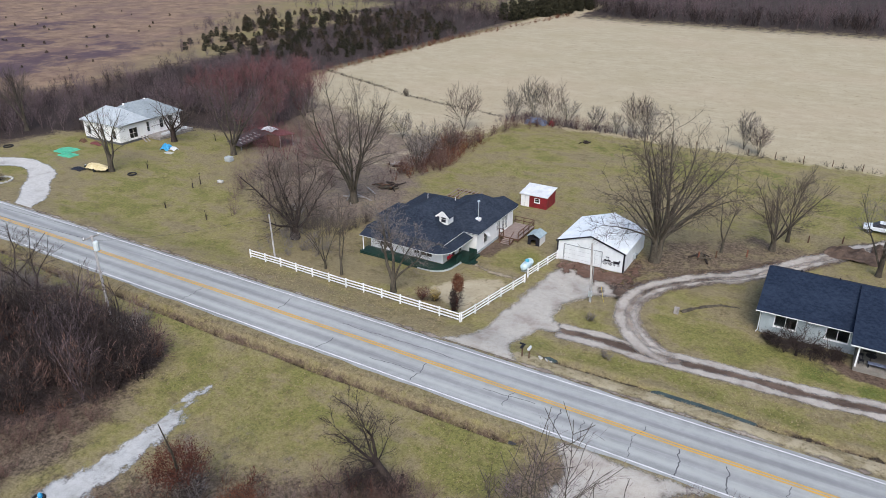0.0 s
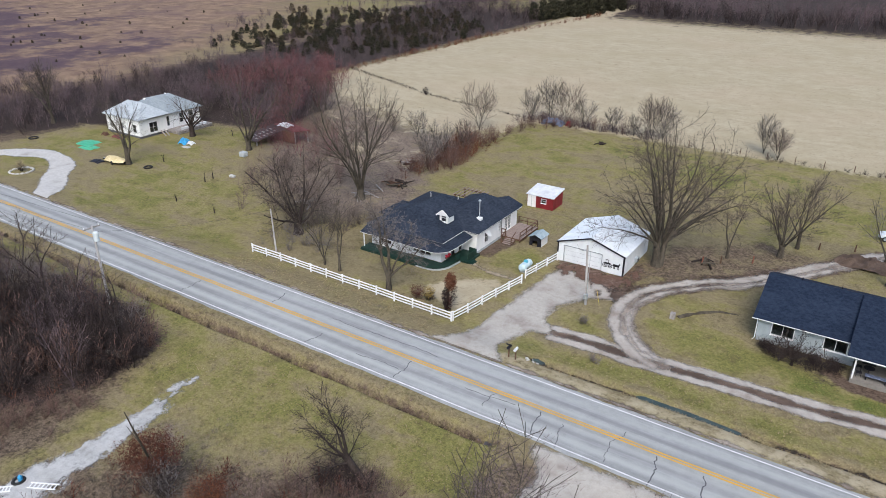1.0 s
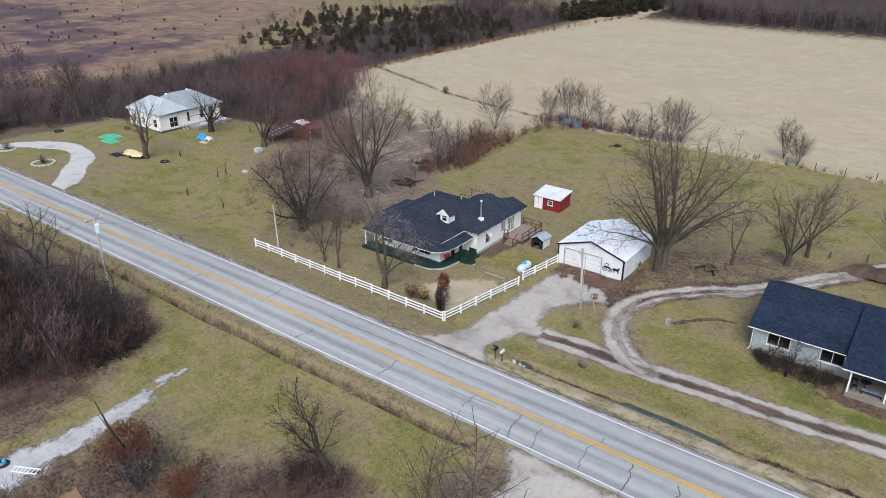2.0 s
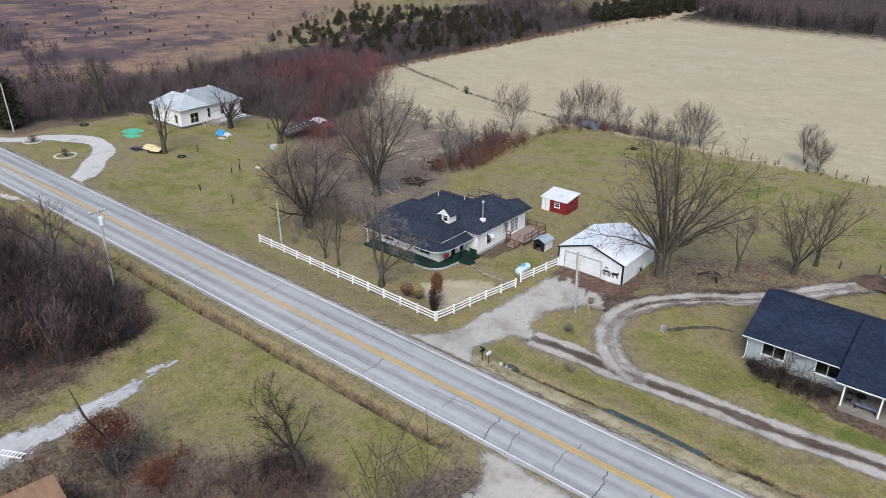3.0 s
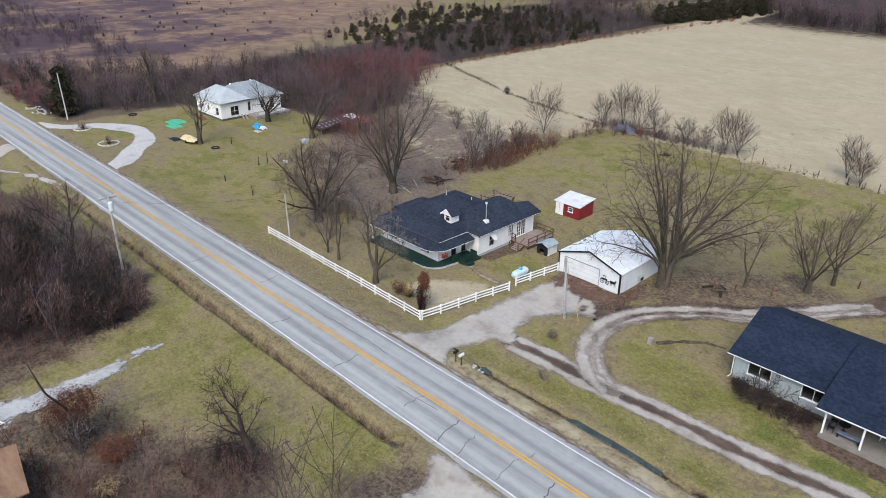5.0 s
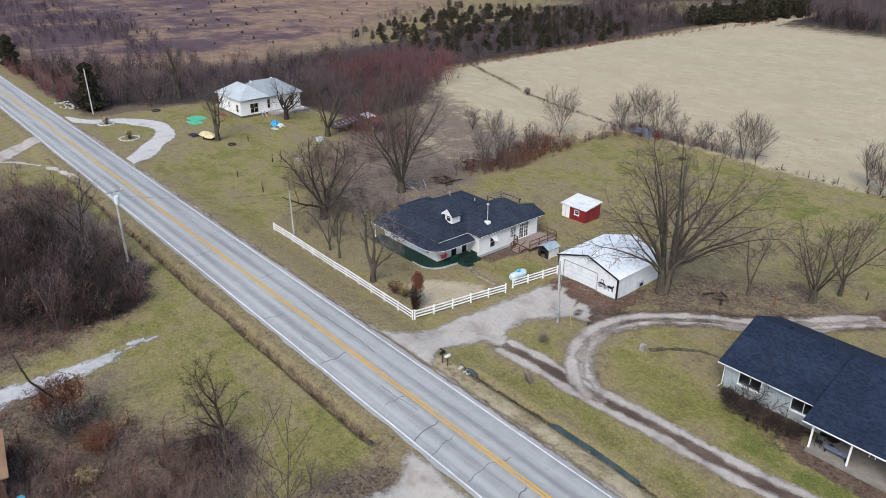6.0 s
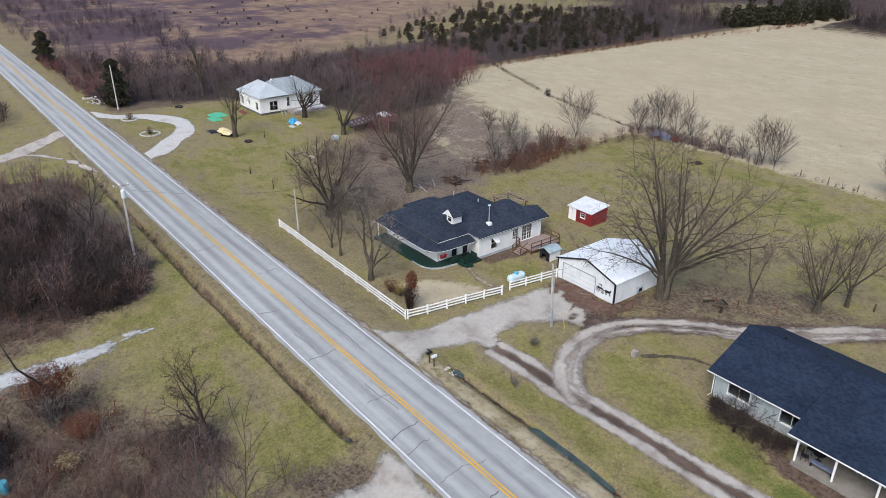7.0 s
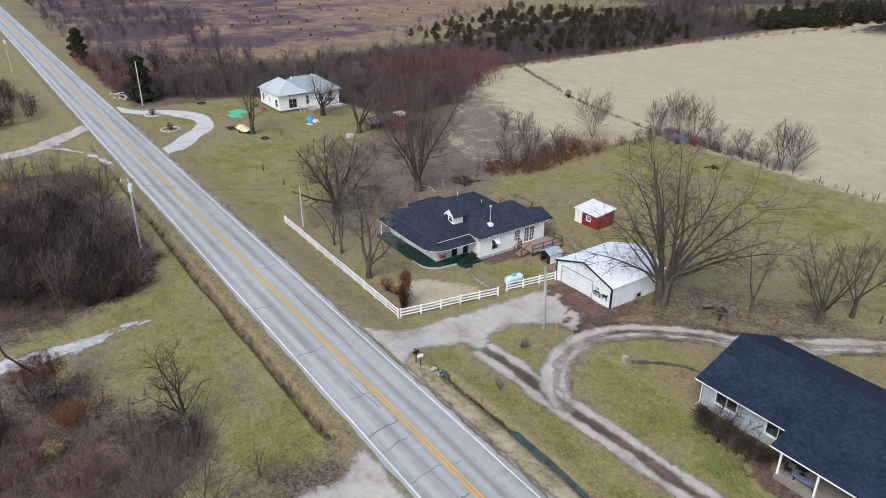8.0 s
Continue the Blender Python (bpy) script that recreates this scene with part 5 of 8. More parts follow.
def ranch_house():
    g = -0.35
    h = anchored("ranch_house", (6, 72, g), "pale blue ranch house with dark blue shingles and covered porch", "house")
    wins = [(-2.7, -0.8, 0.65, 2.1), (1.85, 3.75, 0.62, 2.1)]
    bm = pierced(bmesh.new(), "x", 68.7, 0.2, -4.0, 4.3, 0.0, 2.25, wins)
    box(bm, -4.0, -3.8, 68.9, 79.0, 0.0, 2.25)
    box(bm, -3.8, 17.8, 78.8, 79.0, 0.0, 2.25)
    box(bm, 17.8, 18.0, 68.9, 79.0, 0.0, 2.25)
    a = [bm.verts.new(c) for c in ((-3.95, 68.75, 2.25), (-3.95, 78.95, 2.25), (-3.95, 73.8, 4.45))]
    bm.faces.new(a)
    part("wall", bm, M["bluewhite"], h)
    bm = pierced(bmesh.new(), "x", 70.6, 0.2, 4.5, 18.0, -0.08, 2.6, [(5.2, 6.15, 0.0, 2.05), (8.3, 10.2, 0.8, 1.95), (13, 15, 0.8, 1.95)])
    box(bm, 4.3, 4.5, 68.9, 70.8, -0.08, 2.6)
    part("porch_wall", bm, M["bluewhite"], h)
    part("foundation", B(-3.95, 4.5, 68.75, 78.95, g - 0.3, 0.0), M["block"], h)
    bm = bmesh.new()
    slab(bm, [(-4.5, 68.1, 2.22), (4.4, 68.1, 2.22), (4.4, 73.8, 4.6), (-4.5, 73.8, 4.6)], 0.14)
    slab(bm, [(-4.5, 73.8, 4.6), (18.5, 73.8, 4.6), (18.5, 79.6, 2.22), (-4.5, 79.6, 2.22)], 0.14)
    part("roof", bm, M["navy_house"], h)
    part("porch_roof", slab(bmesh.new(), [(3.9, 65.65, 2.28), (18.5, 65.65, 2.28), (18.5, 73.6, 4.72), (3.9, 73.6, 4.72)], 0.16), M["navy_house"], h)
    bm = bmesh.new()
    for a, b in (((-4.53, 68.08, 2.16), (4.0, 68.08, 2.16)), ((3.88, 65.62, 2.2), (18.5, 65.62, 2.2)), ((-4.52, 79.6, 2.16), (18.5, 79.6, 2.16))):
        beam(bm, a, b, 0.05, 0.075)
    part("gutter", bm, M["trimwhite"], h)
    part("downpipe", tube(bmesh.new(), [(-4.3, 68.1, 2.12), (-4.07, 68.62, 1.9), (-4.07, 68.62, -0.15), (-4.2, 68.3, -0.28)], 0.045, 6), M["trimwhite"], h)
    part("porch_slab", B(4.5, 18.0, 65.85, 70.6, g - 0.3, -0.08), M["slab"], h, "pale concrete porch slab")
    for x in (4.65, 7.45, 10.4, 13.4):
        part("porch_post", B(x - 0.07, x + 0.07, 65.98, 66.12, -0.08, 2.2, bevel=0.015), M["trimwhite"], h)
    part("porch_ceiling", slab(bmesh.new(), [(3.95, 65.75, 2.06), (18.4, 65.75, 2.06), (18.4, 70.6, 2.1), (4.5, 70.6, 2.1), (4.5, 68.7, 2.1), (3.95, 68.7, 2.1)], 0.03), M["trimwhite"], h)
    for w in wins:
        window(h, "x", 68.7, -1, *w, cols=2, rows=1, fw=0.08)
    for w in ((8.3, 10.2, 0.8, 1.95), (13, 15, 0.8, 1.95)):
        window(h, "x", 70.6, -1, *w, cols=2, rows=1, fw=0.08)
    d = part("door", B(5.22, 6.13, 70.64, 70.7, 0.0, 2.03), M["trimwhite"], h)
    part("door_handle", B(6.0, 6.05, 70.58, 70.64, 0.95, 1.02), M["metal"], d)
    for x, y in ((-1.5, 74.4), (2.0, 74.5), (7.6, 73.4)):
        z = 4.6 - abs(y - 73.8) * 0.41
        part("roof_vent", tube(bmesh.new(), [(x, y, z - 0.1), (x, y, z + 0.25)], 0.07, 8), M["black"], h)
    c = part("chimney", B(8.3, 9.1, 74.6, 75.4, 3.5, 5.5, bevel=0.02), M["brick"], h, "orange-brown brick chimney")
    part("chimney_cap", B(8.22, 9.18, 74.52, 75.48, 5.5, 5.58), M["block"], c)


M["slab"] = surface("pale_concrete_slab", (0.17, 0.155, 0.135), (0.26, 0.24, 0.215), size=0.9, rough=0.9, stain=(0.2, 0.185, 0.165))
M["brick"] = surface("orange_brown_brick", (0.28, 0.13, 0.07), (0.42, 0.22, 0.13), size=0.3, rough=0.9)
ranch_house()


def white_house():
    g = 0.0
    h = anchored("white_house", (-117, 84, g), "older white frame house with pale grey roof and side deck", "house")
    bm = pierced(bmesh.new(), "x", 77.5, 0.2, -123.0, -113.0, 0.45, 3.5, [(-122.2, -121.1, 1.0, 2.6), (-118.6, -117.9, 1.3, 2.4), (-115.1, -114.0, 1.0, 2.5)])
    part("front_wall", bm, M["white"], h)
    rw = [(79.6, 81.3, 0.8, 2.6), (83.4, 84.0, 1.2, 3.0), (86.3, 87.1, 1.3, 3.0), (88.4, 89.4, 1.0, 3.1)]
    bm = pierced(bmesh.new(), "y", -113.2, 0.2, 77.7, 91.0, 0.45, 3.5, rw)
    part("side_wall", bm, M["white"], h)
    bm = box(bmesh.new(), -123.0, -122.8, 77.7, 91.0, 0.45, 3.5)
    box(bm, -122.8, -113.2, 90.8, 91.0, 0.45, 3.5)
    part("back_wall", bm, M["white"], h)
    # solid dark block, coloured as the shadow gap below the raised floor
    part("foundation", B(-122.9, -113.1, 77.6, 90.9, g - 0.4, 0.45), M["crack"], h, "dark block standing for the shaded gap under the house")
    part("front_roof", hip_roof(bmesh.new(), -123.6, -112.5, 77.15, 84.0, 3.6, 5.9, "x", -119.8, -115.6), M["pale_roof"], h, "nearly white front roof")
    part("rear_roof", hip_roof(bmesh.new(), -121.4, -112.5, 79.0, 91.6, 3.6, 6.25, "y", 82.5, 87.5), M["grey_roof"], h)
    for w in ((-120.6, -119.5, 1.0, 2.6), (-117.0, -116.3, 1.3, 2.4), (-115.1, -114.0, 1.0, 2.5)):
        window(h, "x", 77.5, -1, *w, cols=1, rows=2, fw=0.06)
    for w in rw:
        window(h, "y", -113.0, 1, *w, cols=2 if w[1] - w[0] > 1.2 else 1, rows=2, fw=0.06)
    for x, y, z in ((-117.0, 82.2, 6.1), (-117.0, 86.8, 6.2)):
        part("chimney_stub", B(x - 0.16, x + 0.16, y - 0.16, y + 0.16, z - 0.6, z + 0.16, bevel=0.02), M["trimwhite"], h)
    part("side_deck", B(-113.0, -109.8, 83.3, 91.2, 0.5, 0.62), M["greywood"], h, "grey weathered side deck")
    for x in (-109.9, -111.4):
        for y in (83.4, 86.0, 88.6, 91.1):
            part("deck_leg", B(x - 0.07, x + 0.07, y - 0.07, y + 0.07, g - 0.3, 0.5), M["greywood"], h)
    bm = bmesh.new()
    for z in (0.15, 0.4):
        beam(bm, (-109.82, 83.3, z), (-109.82, 91.2, z), 0.04, 0.18)
        beam(bm, (-113.0, 83.3, z), (-109.8, 83.3, z), 0.04, 0.18)
    part("deck_skirt", bm, M["greywood"], h)
    part("deck_bench", B(-110.7, -110.2, 84.5, 90.2, 0.62, 1.0, bevel=0.03), M["shed_roof"], h)
    for k in range(2):
        part("ramp_plank", beam(bmesh.new(), (-113.0, 81.9 + 0.7 * k, 0.7), (-110.9, 81.3 + 0.7 * k, 0.05), 0.25, 0.06), M["greywood"], h)


M["pale_roof"] = shingle_material("chalky_shingles", (0.32, 0.36, 0.39), (0.5, 0.54, 0.57))
white_house()


# ---- fences and poles ----
def rail_fence(pts_ends, spans, label):
    (ax, ay), (bx, by) = pts_ends
    f = anchored("rail_fence", (ax, ay, float(height(ax, ay))), label, "fence", "white rail fences")
    z = [float(height(ax + (bx - ax) * k / spans, ay + (by - ay) * k / spans)) for k in range(spans + 1)]
    p = [(ax + (bx - ax) * k / spans, ay + (by - ay) * k / spans) for k in range(spans + 1)]
    rng = random.Random(int(ax * 10))
    for (x, y), g in zip(p, z):
        bm = box(bmesh.new(), x - 0.07, x + 0.07, y - 0.07, y + 0.07, g - 0.15, g + 1.1, bevel=0.012)
        q = part("fence_post", bm, M["vinyl"], f)
        cap = bmesh.new()
        v = [cap.verts.new(c) for c in ((x - 0.085, y - 0.085, g + 1.1), (x + 0.085, y - 0.085, g + 1.1), (x + 0.085, y + 0.085, g + 1.1), (x - 0.085, y + 0.085, g + 1.1), (x, y, g + 1.17))]
        cap.faces.new(v[:4])
        for i in range(4):
            cap.faces.new((v[i], v[(i + 1) % 4], v[4]))
        part("post_cap", cap, M["vinyl"], q)
    for k in range(spans):
        for hgt in (0.3, 0.63, 0.96):
            s = rng.uniform(-0.015, 0.015)
            part("fence_rail", beam(bmesh.new(), (*p[k], z[k] + hgt + s), (*p[k + 1], z[k + 1] + hgt + s), 0.045, 0.14), M["vinyl"], f)


rail_fence([(-30.5, 55.05), (-60.0, 55.55)], 12, "white three-rail vinyl fence along the road")
rail_fence([(-30.45, 55.3), (-28.5, 66.5)], 5, "white three-rail vinyl fence beside the driveway")
rail_fence([(-28.75, 67.9), (-27.75, 74.2)], 3, "short white three-rail vinyl fence by the garage")


def pole(x, y, top, lean=(0, 0), r=0.13, label="tall weathered wooden utility pole", kit=""):
    g = float(height(x, y))
    p = anchored("utility_pole", (x, y, g), label, "utility pole")
    tx, ty = x + lean[0], y + lean[1]
    part("shaft", tube(bmesh.new(), [(x, y, g - 0.3), ((x + tx) / 2, (y + ty) / 2, (g + top) / 2), (tx, ty, top)], [r, r * 0.85, r * 0.7], 10), M["polewood"], p)
    if "arm" in kit:
        part("crossarm", beam(bmesh.new(), (tx - 0.15, ty - 0.9, top - 0.25), (tx - 0.15, ty + 0.9, top - 0.25), 0.1, 0.12), M["greywood"], p)
        for s in (-0.8, 0.8):
            part("insulator", tube(bmesh.new(), [(tx - 0.15, ty + s, top - 0.2), (tx - 0.15, ty + s, top + 0.02)], [0.05, 0.035], 8), M["trimwhite"], p)
    if "can" in kit:
        c = part("transformer", tube(bmesh.new(), [(tx + 0.4, ty, top - 1.55), (tx + 0.4, ty, top - 1.5), (tx + 0.4, ty, top - 0.65), (tx + 0.4, ty, top - 0.55)], [0.24, 0.28, 0.28, 0.2], 14), M["tank_grey"], p, "pale grey pole transformer")
        part("bracket", beam(bmesh.new(), (tx, ty, top - 1.0), (tx + 0.2, ty, top - 1.0), 0.08, 0.3), M["metal"], c)
    if "meter" in kit:
        part("meter_box", B(x - 0.2, x + 0.2, y - 0.32, y - 0.1, g + 0.75, g + 1.35, bevel=0.02), M["metal"], p, "grey electric meter box")
        part("conduit", tube(bmesh.new(), [(x + 0.08, y - 0.15, g), (x + 0.08, y - 0.16, top - 0.6)], 0.03, 6), M["metal"], p)
        part("guy_guard", tube(bmesh.new(), [(x + 1.3, y + 0.6, g), (x + 0.9, y + 0.45, g + 1.9)], 0.022, 6), M["yellowplastic"], p, "yellow guy wire guard")
    return Vector((tx, ty, top))


M["tank_grey"] = surface("pale_grey_enamel", (0.5, 0.56, 0.58), (0.64, 0.7, 0.72), rough=0.4, bump=0.002)
M["yellowplastic"] = surface("yellow_plastic", (0.5, 0.38, 0.04), (0.62, 0.48, 0.08), rough=0.5, bump=0.002)
T_METER = pole(-20.55, 66.0, 6.4, (-0.35, -0.1), 0.15, "grey weathered wooden pole carrying an electric meter", "meter")
T_BARE = pole(-57.3, 56.9, 5.3, (-0.25, 0), 0.12, "bare weathered wooden pole behind the white fence")
T_ROAD = pole(-62.2, 37.6, 8.7, (-0.3, 0.1), 0.15, "roadside wooden utility pole with a grey transformer", "arm can")
T_FAR = pole(-135.2, 56.0, 9.0, (-1.1, 0.2), 0.14, "leaning wooden utility pole at the edge of the thicket", "")
T_WEST = pole(-190.0, 37.5, 8.5, (0, 0), 0.14, "distant roadside wooden utility pole", "arm can")


def wire(a, b, sag=0.5, r=0.012):
    bm, pts = bmesh.new(), []
    for k in range(13):
        t = k / 12
        p = Vector(a).lerp(Vector(b), t)
        p.z -= sag * 4 * t * (1 - t)
        pts.append(p)
    tagged(part("overhead_wire", tube(bm, pts, r, 4, False), M["black"]), "thin black overhead power wire", "wire")


wire(T_ROAD + Vector((-0.15, 0.8, 0)), T_WEST + Vector((-0.15, 0.8, 0)), 1.6)
wire(T_ROAD + Vector((-0.15, -0.8, 0)), T_WEST + Vector((-0.15, -0.8, 0)), 1.6)
wire(T_METER - Vector((0, 0, 0.3)), (-25.4, 74.3, 2.2), 0.5)
wire(T_ROAD - Vector((0, 0, 0.6)), T_BARE - Vector((0, 0, 0.1)), 0.6)


# ---- plants ----
def unit(v):
    return v / (np.linalg.norm(v) + 1e-9)


def sprout(rng, start, way, length, radius, level, top, segs, up=0.0, wob=0.07, spread=0.75, ratio=0.5, dense=1.0, bare=0.25, size=1.0, crown=None):
    """One branch with its side branches. size scales the spacing; crown is (x, y, middle height, half width, half depth)."""
    step = (1.0, 0.75, 0.5, 0.36)[min(level, 3)] * size
    n = max(2, int(length / step + 0.5))
    step = length / n
    mine, turn = len(segs), rng.uniform(0, 6.2832)
    px, py, pz = start
    dx, dy, dz = way
    gauss, rand = rng.gauss, rng.random
    for i in range(n):
        dx, dy, dz = dx + gauss(0, wob), dy + gauss(0, wob), dz + gauss(0, wob) + up
        k = 1 / (math.sqrt(dx * dx + dy * dy + dz * dz) + 1e-9)
        dx, dy, dz = dx * k, dy * k, dz * k
        s = step * (0.85 + 0.3 * rand())
        qx, qy, qz = px + dx * s, py + dy * s, pz + dz * s
        r0, r1 = radius * (1 - 0.93 * i / n) ** 1.25, radius * (1 - 0.93 * (i + 1) / n) ** 1.25
        segs.append(((px, py, pz), (qx, qy, qz), r0, r1, level, mine))
        if crown:
            side = math.hypot(qx - crown[0], qy - crown[1]) / crown[3]
            rise = (qz - crown[2]) / crown[4]
            if (rise > 0 and side * side + rise * rise > 1.0 + 0.12 * gauss(0, 1)) or (rise <= 0 and side > 1.0 + 0.1 * gauss(0, 1)):
                return
        if level < top and (i + 0.5) / n >= (bare if level == 0 else 0.1):
            want = dense * (1.5, 2.6, 3.8)[min(level, 2)] * s / size
            for _ in range(int(want + rand())):
                turn += 2.4 + gauss(0, 0.4)
                ax, ay, az = (dy, -dx, 0.0) if abs(dz) < 0.95 else (1.0, 0.0, 0.0)
                m = 1 / (math.sqrt(ax * ax + ay * ay + az * az) + 1e-9)
                ax, ay, az = ax * m, ay * m, az * m
                bx, by, bz = dy * az - dz * ay, dz * ax - dx * az, dx * ay - dy * ax
                c, sn = math.cos(turn), math.sin(turn)
                sx, sy, sz = ax * c + bx * sn, ay * c + by * sn, az * c + bz * sn
                a = spread * (0.75 + 0.5 * rand())
                c, sn, t = math.cos(a), math.sin(a), rand()
                sprout(rng, (px + (qx - px) * t, py + (qy - py) * t, pz + (qz - pz) * t), (dx * c + sx * sn, dy * c + sy * sn, dz * c + sz * sn), max(length * ratio * (1 - 0.55 * i / n) * (0.65 + 0.6 * rand()), 0.7 * size), max(r1 * (0.5, 0.5, 0.55)[min(level, 2)], 0.006), level + 1, top, segs, up * 1.2, wob * 1.25, spread, ratio, dense, bare, size, crown)
        px, py, pz = qx, qy, qz


def stems(segs, sides, least=0.0):
    """Tapered prisms, or slim blades where sides is 1, for a list of branch pieces, as arrays of corners and of faces."""
    a, b = np.array([s[0] for s in segs]), np.array([s[1] for s in segs])
    r0, r1 = np.array([max(s[2], least) for s in segs]), np.array([max(s[3], least * 0.8) for s in segs])
    d = b - a
    d /= np.linalg.norm(d, axis=1, keepdims=True) + 1e-9
    ref = np.where(np.abs(d[:, 2:3]) > 0.9, np.array([[1.0, 0, 0]]), np.array([[0, 0, 1.0]]))
    u = np.cross(d, ref)
    u /= np.linalg.norm(u, axis=1, keepdims=True)
    w = np.cross(d, u)
    if sides == 1:
        w0 = (u + w * 0.4) * r0[:, None] * 1.3
        v = np.stack([a - w0, a + w0, b + d * 0.15 * np.linalg.norm(b - a, axis=1, keepdims=True)], 1).reshape(-1, 3)
        return v, np.arange(len(v)).reshape(-1, 3)
    rings = []
    for base, r in ((a, r0), (b + d * r1[:, None] * 0.3, r1)):
        for k in range(sides):
            t = 6.2832 * k / sides
            rings.append(base + (u * math.cos(t) + w * math.sin(t)) * r[:, None])
    v = np.stack(rings, 1).reshape(-1, 3)
    o = (np.arange(len(segs)) * 2 * sides)[:, None]
    q = np.concatenate([o + np.array([[k, (k + 1) % sides, sides + (k + 1) % sides, sides + k]]) for k in range(sides)], 0)
    return v, q


def tree_segments(seed, tall, wide, leaders=4, fork=0.15, radius=0.3, lean=0.4, top=3, up=0.03, wob=0.07, spread=0.75, ratio=0.46, dense=1.0, bare=0.25, tilt=(0, 0), size=1.0):
    """A bare tree: a short trunk that forks into leaders, with side branches inside a rounded crown."""
    rng, segs = random.Random(seed), []
    h = tall * fork
    way = unit(np.array((tilt[0], tilt[1], 1.0)))
    tip = way * h
    segs.append((tuple(-way * 0.3), tuple(tip * 0.3), radius * 1.5, radius * 1.1, 0, -1))
    segs.append((tuple(tip * 0.3), tuple(tip), radius * 1.1, radius * 0.95, 0, -1))
    crown = (tilt[0] * tall * 0.6, tilt[1] * tall * 0.6, tall * 0.6, wide, tall * 0.4)
    for k in range(leaders):
        a = 6.2832 * (k + rng.uniform(-0.25, 0.25)) / leaders
        s = lean * rng.uniform(0.45, 1.25) if leaders > 1 else 0.04
        d = unit(np.array((math.cos(a) * s + tilt[0], math.sin(a) * s + tilt[1], 1.0)))
        sprout(rng, tuple(tip * rng.uniform(0.4, 0.96)), tuple(d), tall * (1 - fork) * rng.uniform(0.95, 1.15) * (1 + 0.2 * s), radius * (0.9 if leaders == 1 else 1.05 / math.sqrt(leaders)) * rng.uniform(0.8, 1.1), 0, top, segs, up, wob, spread, ratio, dense, bare, size, crown)
    return segs


def prune(segs, cap, seed=1):
    """Leaves out whole end branches until about cap pieces are left."""
    top = max(s[4] for s in segs)
    ends = [s[5] for s in segs if s[4] == top]
    keep = (cap - (len(segs) - len(ends))) / max(len(ends), 1)
    if keep >= 1:
        return segs
    if keep < 0.12 and top > 1:
        return prune([s for s in segs if s[4] < top], cap, seed)
    rng = random.Random(seed)
    out = {k for k in sorted(set(ends)) if rng.random() > keep}
    return [s for s in segs if s[4] < top or s[5] not in out]


def tree(name, x, y, segs, label, bark_mat="bark", twig_mat="twig", category="tree", thick=3, least=0.011, z=None, cap=1700):
    segs = prune(segs, cap)
    g = float(height(x, y)) if z is None else z
    t = thing(name, (x, y, g), label, category)
    big = [s for s in segs if s[4] <= 1]
    small = [s for s in segs if s[4] > 1]
    v, q = stems(big, 7, 0.02)
    arrays("trunk", v, q, M[bark_mat], t, smooth_faces=True)
    if small:
        v, q = stems(small, thick, least)
        arrays("crown", v, q, M[twig_mat], t)
    return t


# the big spreading tree behind the garage
rng = random.Random(11)
segs = [((0, 0, -0.4), (0, 0, 0.5), 0.78, 0.54, 0, -1), ((0, 0, 0.5), (-0.15, -0.1, 2.4), 0.52, 0.42, 0, -1), ((-0.15, -0.1, 2.4), (-0.2, -0.1, 4.0), 0.42, 0.3, 0, -1)]
segs += [((0.25, 0.3, -0.4), (0.4, 0.5, 1.6), 0.56, 0.38, 0, -1), ((0.4, 0.5, 1.6), (0.6, 0.75, 3.4), 0.38, 0.28, 0, -1)]
# boughs: two sideways slopes, rise, length, thickness, height of the fork
BOUGHS = [(0.95, 0.3, 0.2, 13.0, 0.2, 2.9), (-0.95, 0.05, 0.3, 9.5, 0.15, 3.0), (0.95, 0.1, 0.45, 13.5, 0.25, 3.2), (0.8, -0.35, 0.6, 12.0, 0.23, 3.0), (0.5, 0.25, 1, 12, 0.25, 3.3), (0.2, -0.2, 1, 12.5, 0.3, 3.6), (0.02, 0.3, 1, 12.3, 0.28, 3.6), (-0.22, 0.05, 1, 11.5, 0.26, 3.4), (-0.48, -0.2, 0.9, 9.5, 0.2, 3.0), (-0.7, 0.15, 0.8, 9.5, 0.18, 2.8), (-0.85, 0.3, 0.5, 8.5, 0.15, 2.6), (0.3, 0.8, 0.8, 10, 0.2, 3.0), (0.2, -0.8, 0.8, 9.5, 0.19, 3.0), (-0.35, 0.75, 0.9, 9.0, 0.18, 2.9), (-0.25, -0.75, 0.9, 8.5, 0.18, 2.8), (0.95, -0.1, 0.15, 8.0, 0.1, 2.6), (0.65, 0.55, 0.7, 12.0, 0.2, 3.1), (0.7, 0.0, 0.85, 12.0, 0.2, 3.4), (-0.75, -0.4, 0.35, 6.5, 0.11, 2.4), (-0.05, -0.1, 1, 12.5, 0.26, 3.8), (0.35, -0.05, 1, 12.0, 0.24, 3.8), (-0.35, 0.3, 1, 10.5, 0.2, 3.4)]
for r_, f_, u_, ln, r, z in BOUGHS:
    sx, sy = 0.64 * r_ - 0.77 * f_, 0.77 * r_ + 0.64 * f_
    at = (0.5 if r_ > 0.1 else -0.15) * 0.9
    sprout(rng, (at * 0.8, at, z * 0.95), tuple(unit(np.array((sx * 0.8, sy * 0.8, u_ + 0.28)))), ln * rng.uniform(1.0, 1.15) * (1.06 if abs(r_) < 0.55 and u_ >= 0.9 else 1.0), r * 1.0, 0, 3, segs, -0.034 if u_ < 0.95 else -0.016, 0.08, 0.75, 0.42, 0.82, 0.28)
tree("shade_tree", -17.4, 79.4, segs, "large bare spreading shade tree beside the white garage", "bark", "twig", least=0.011, cap=26000)

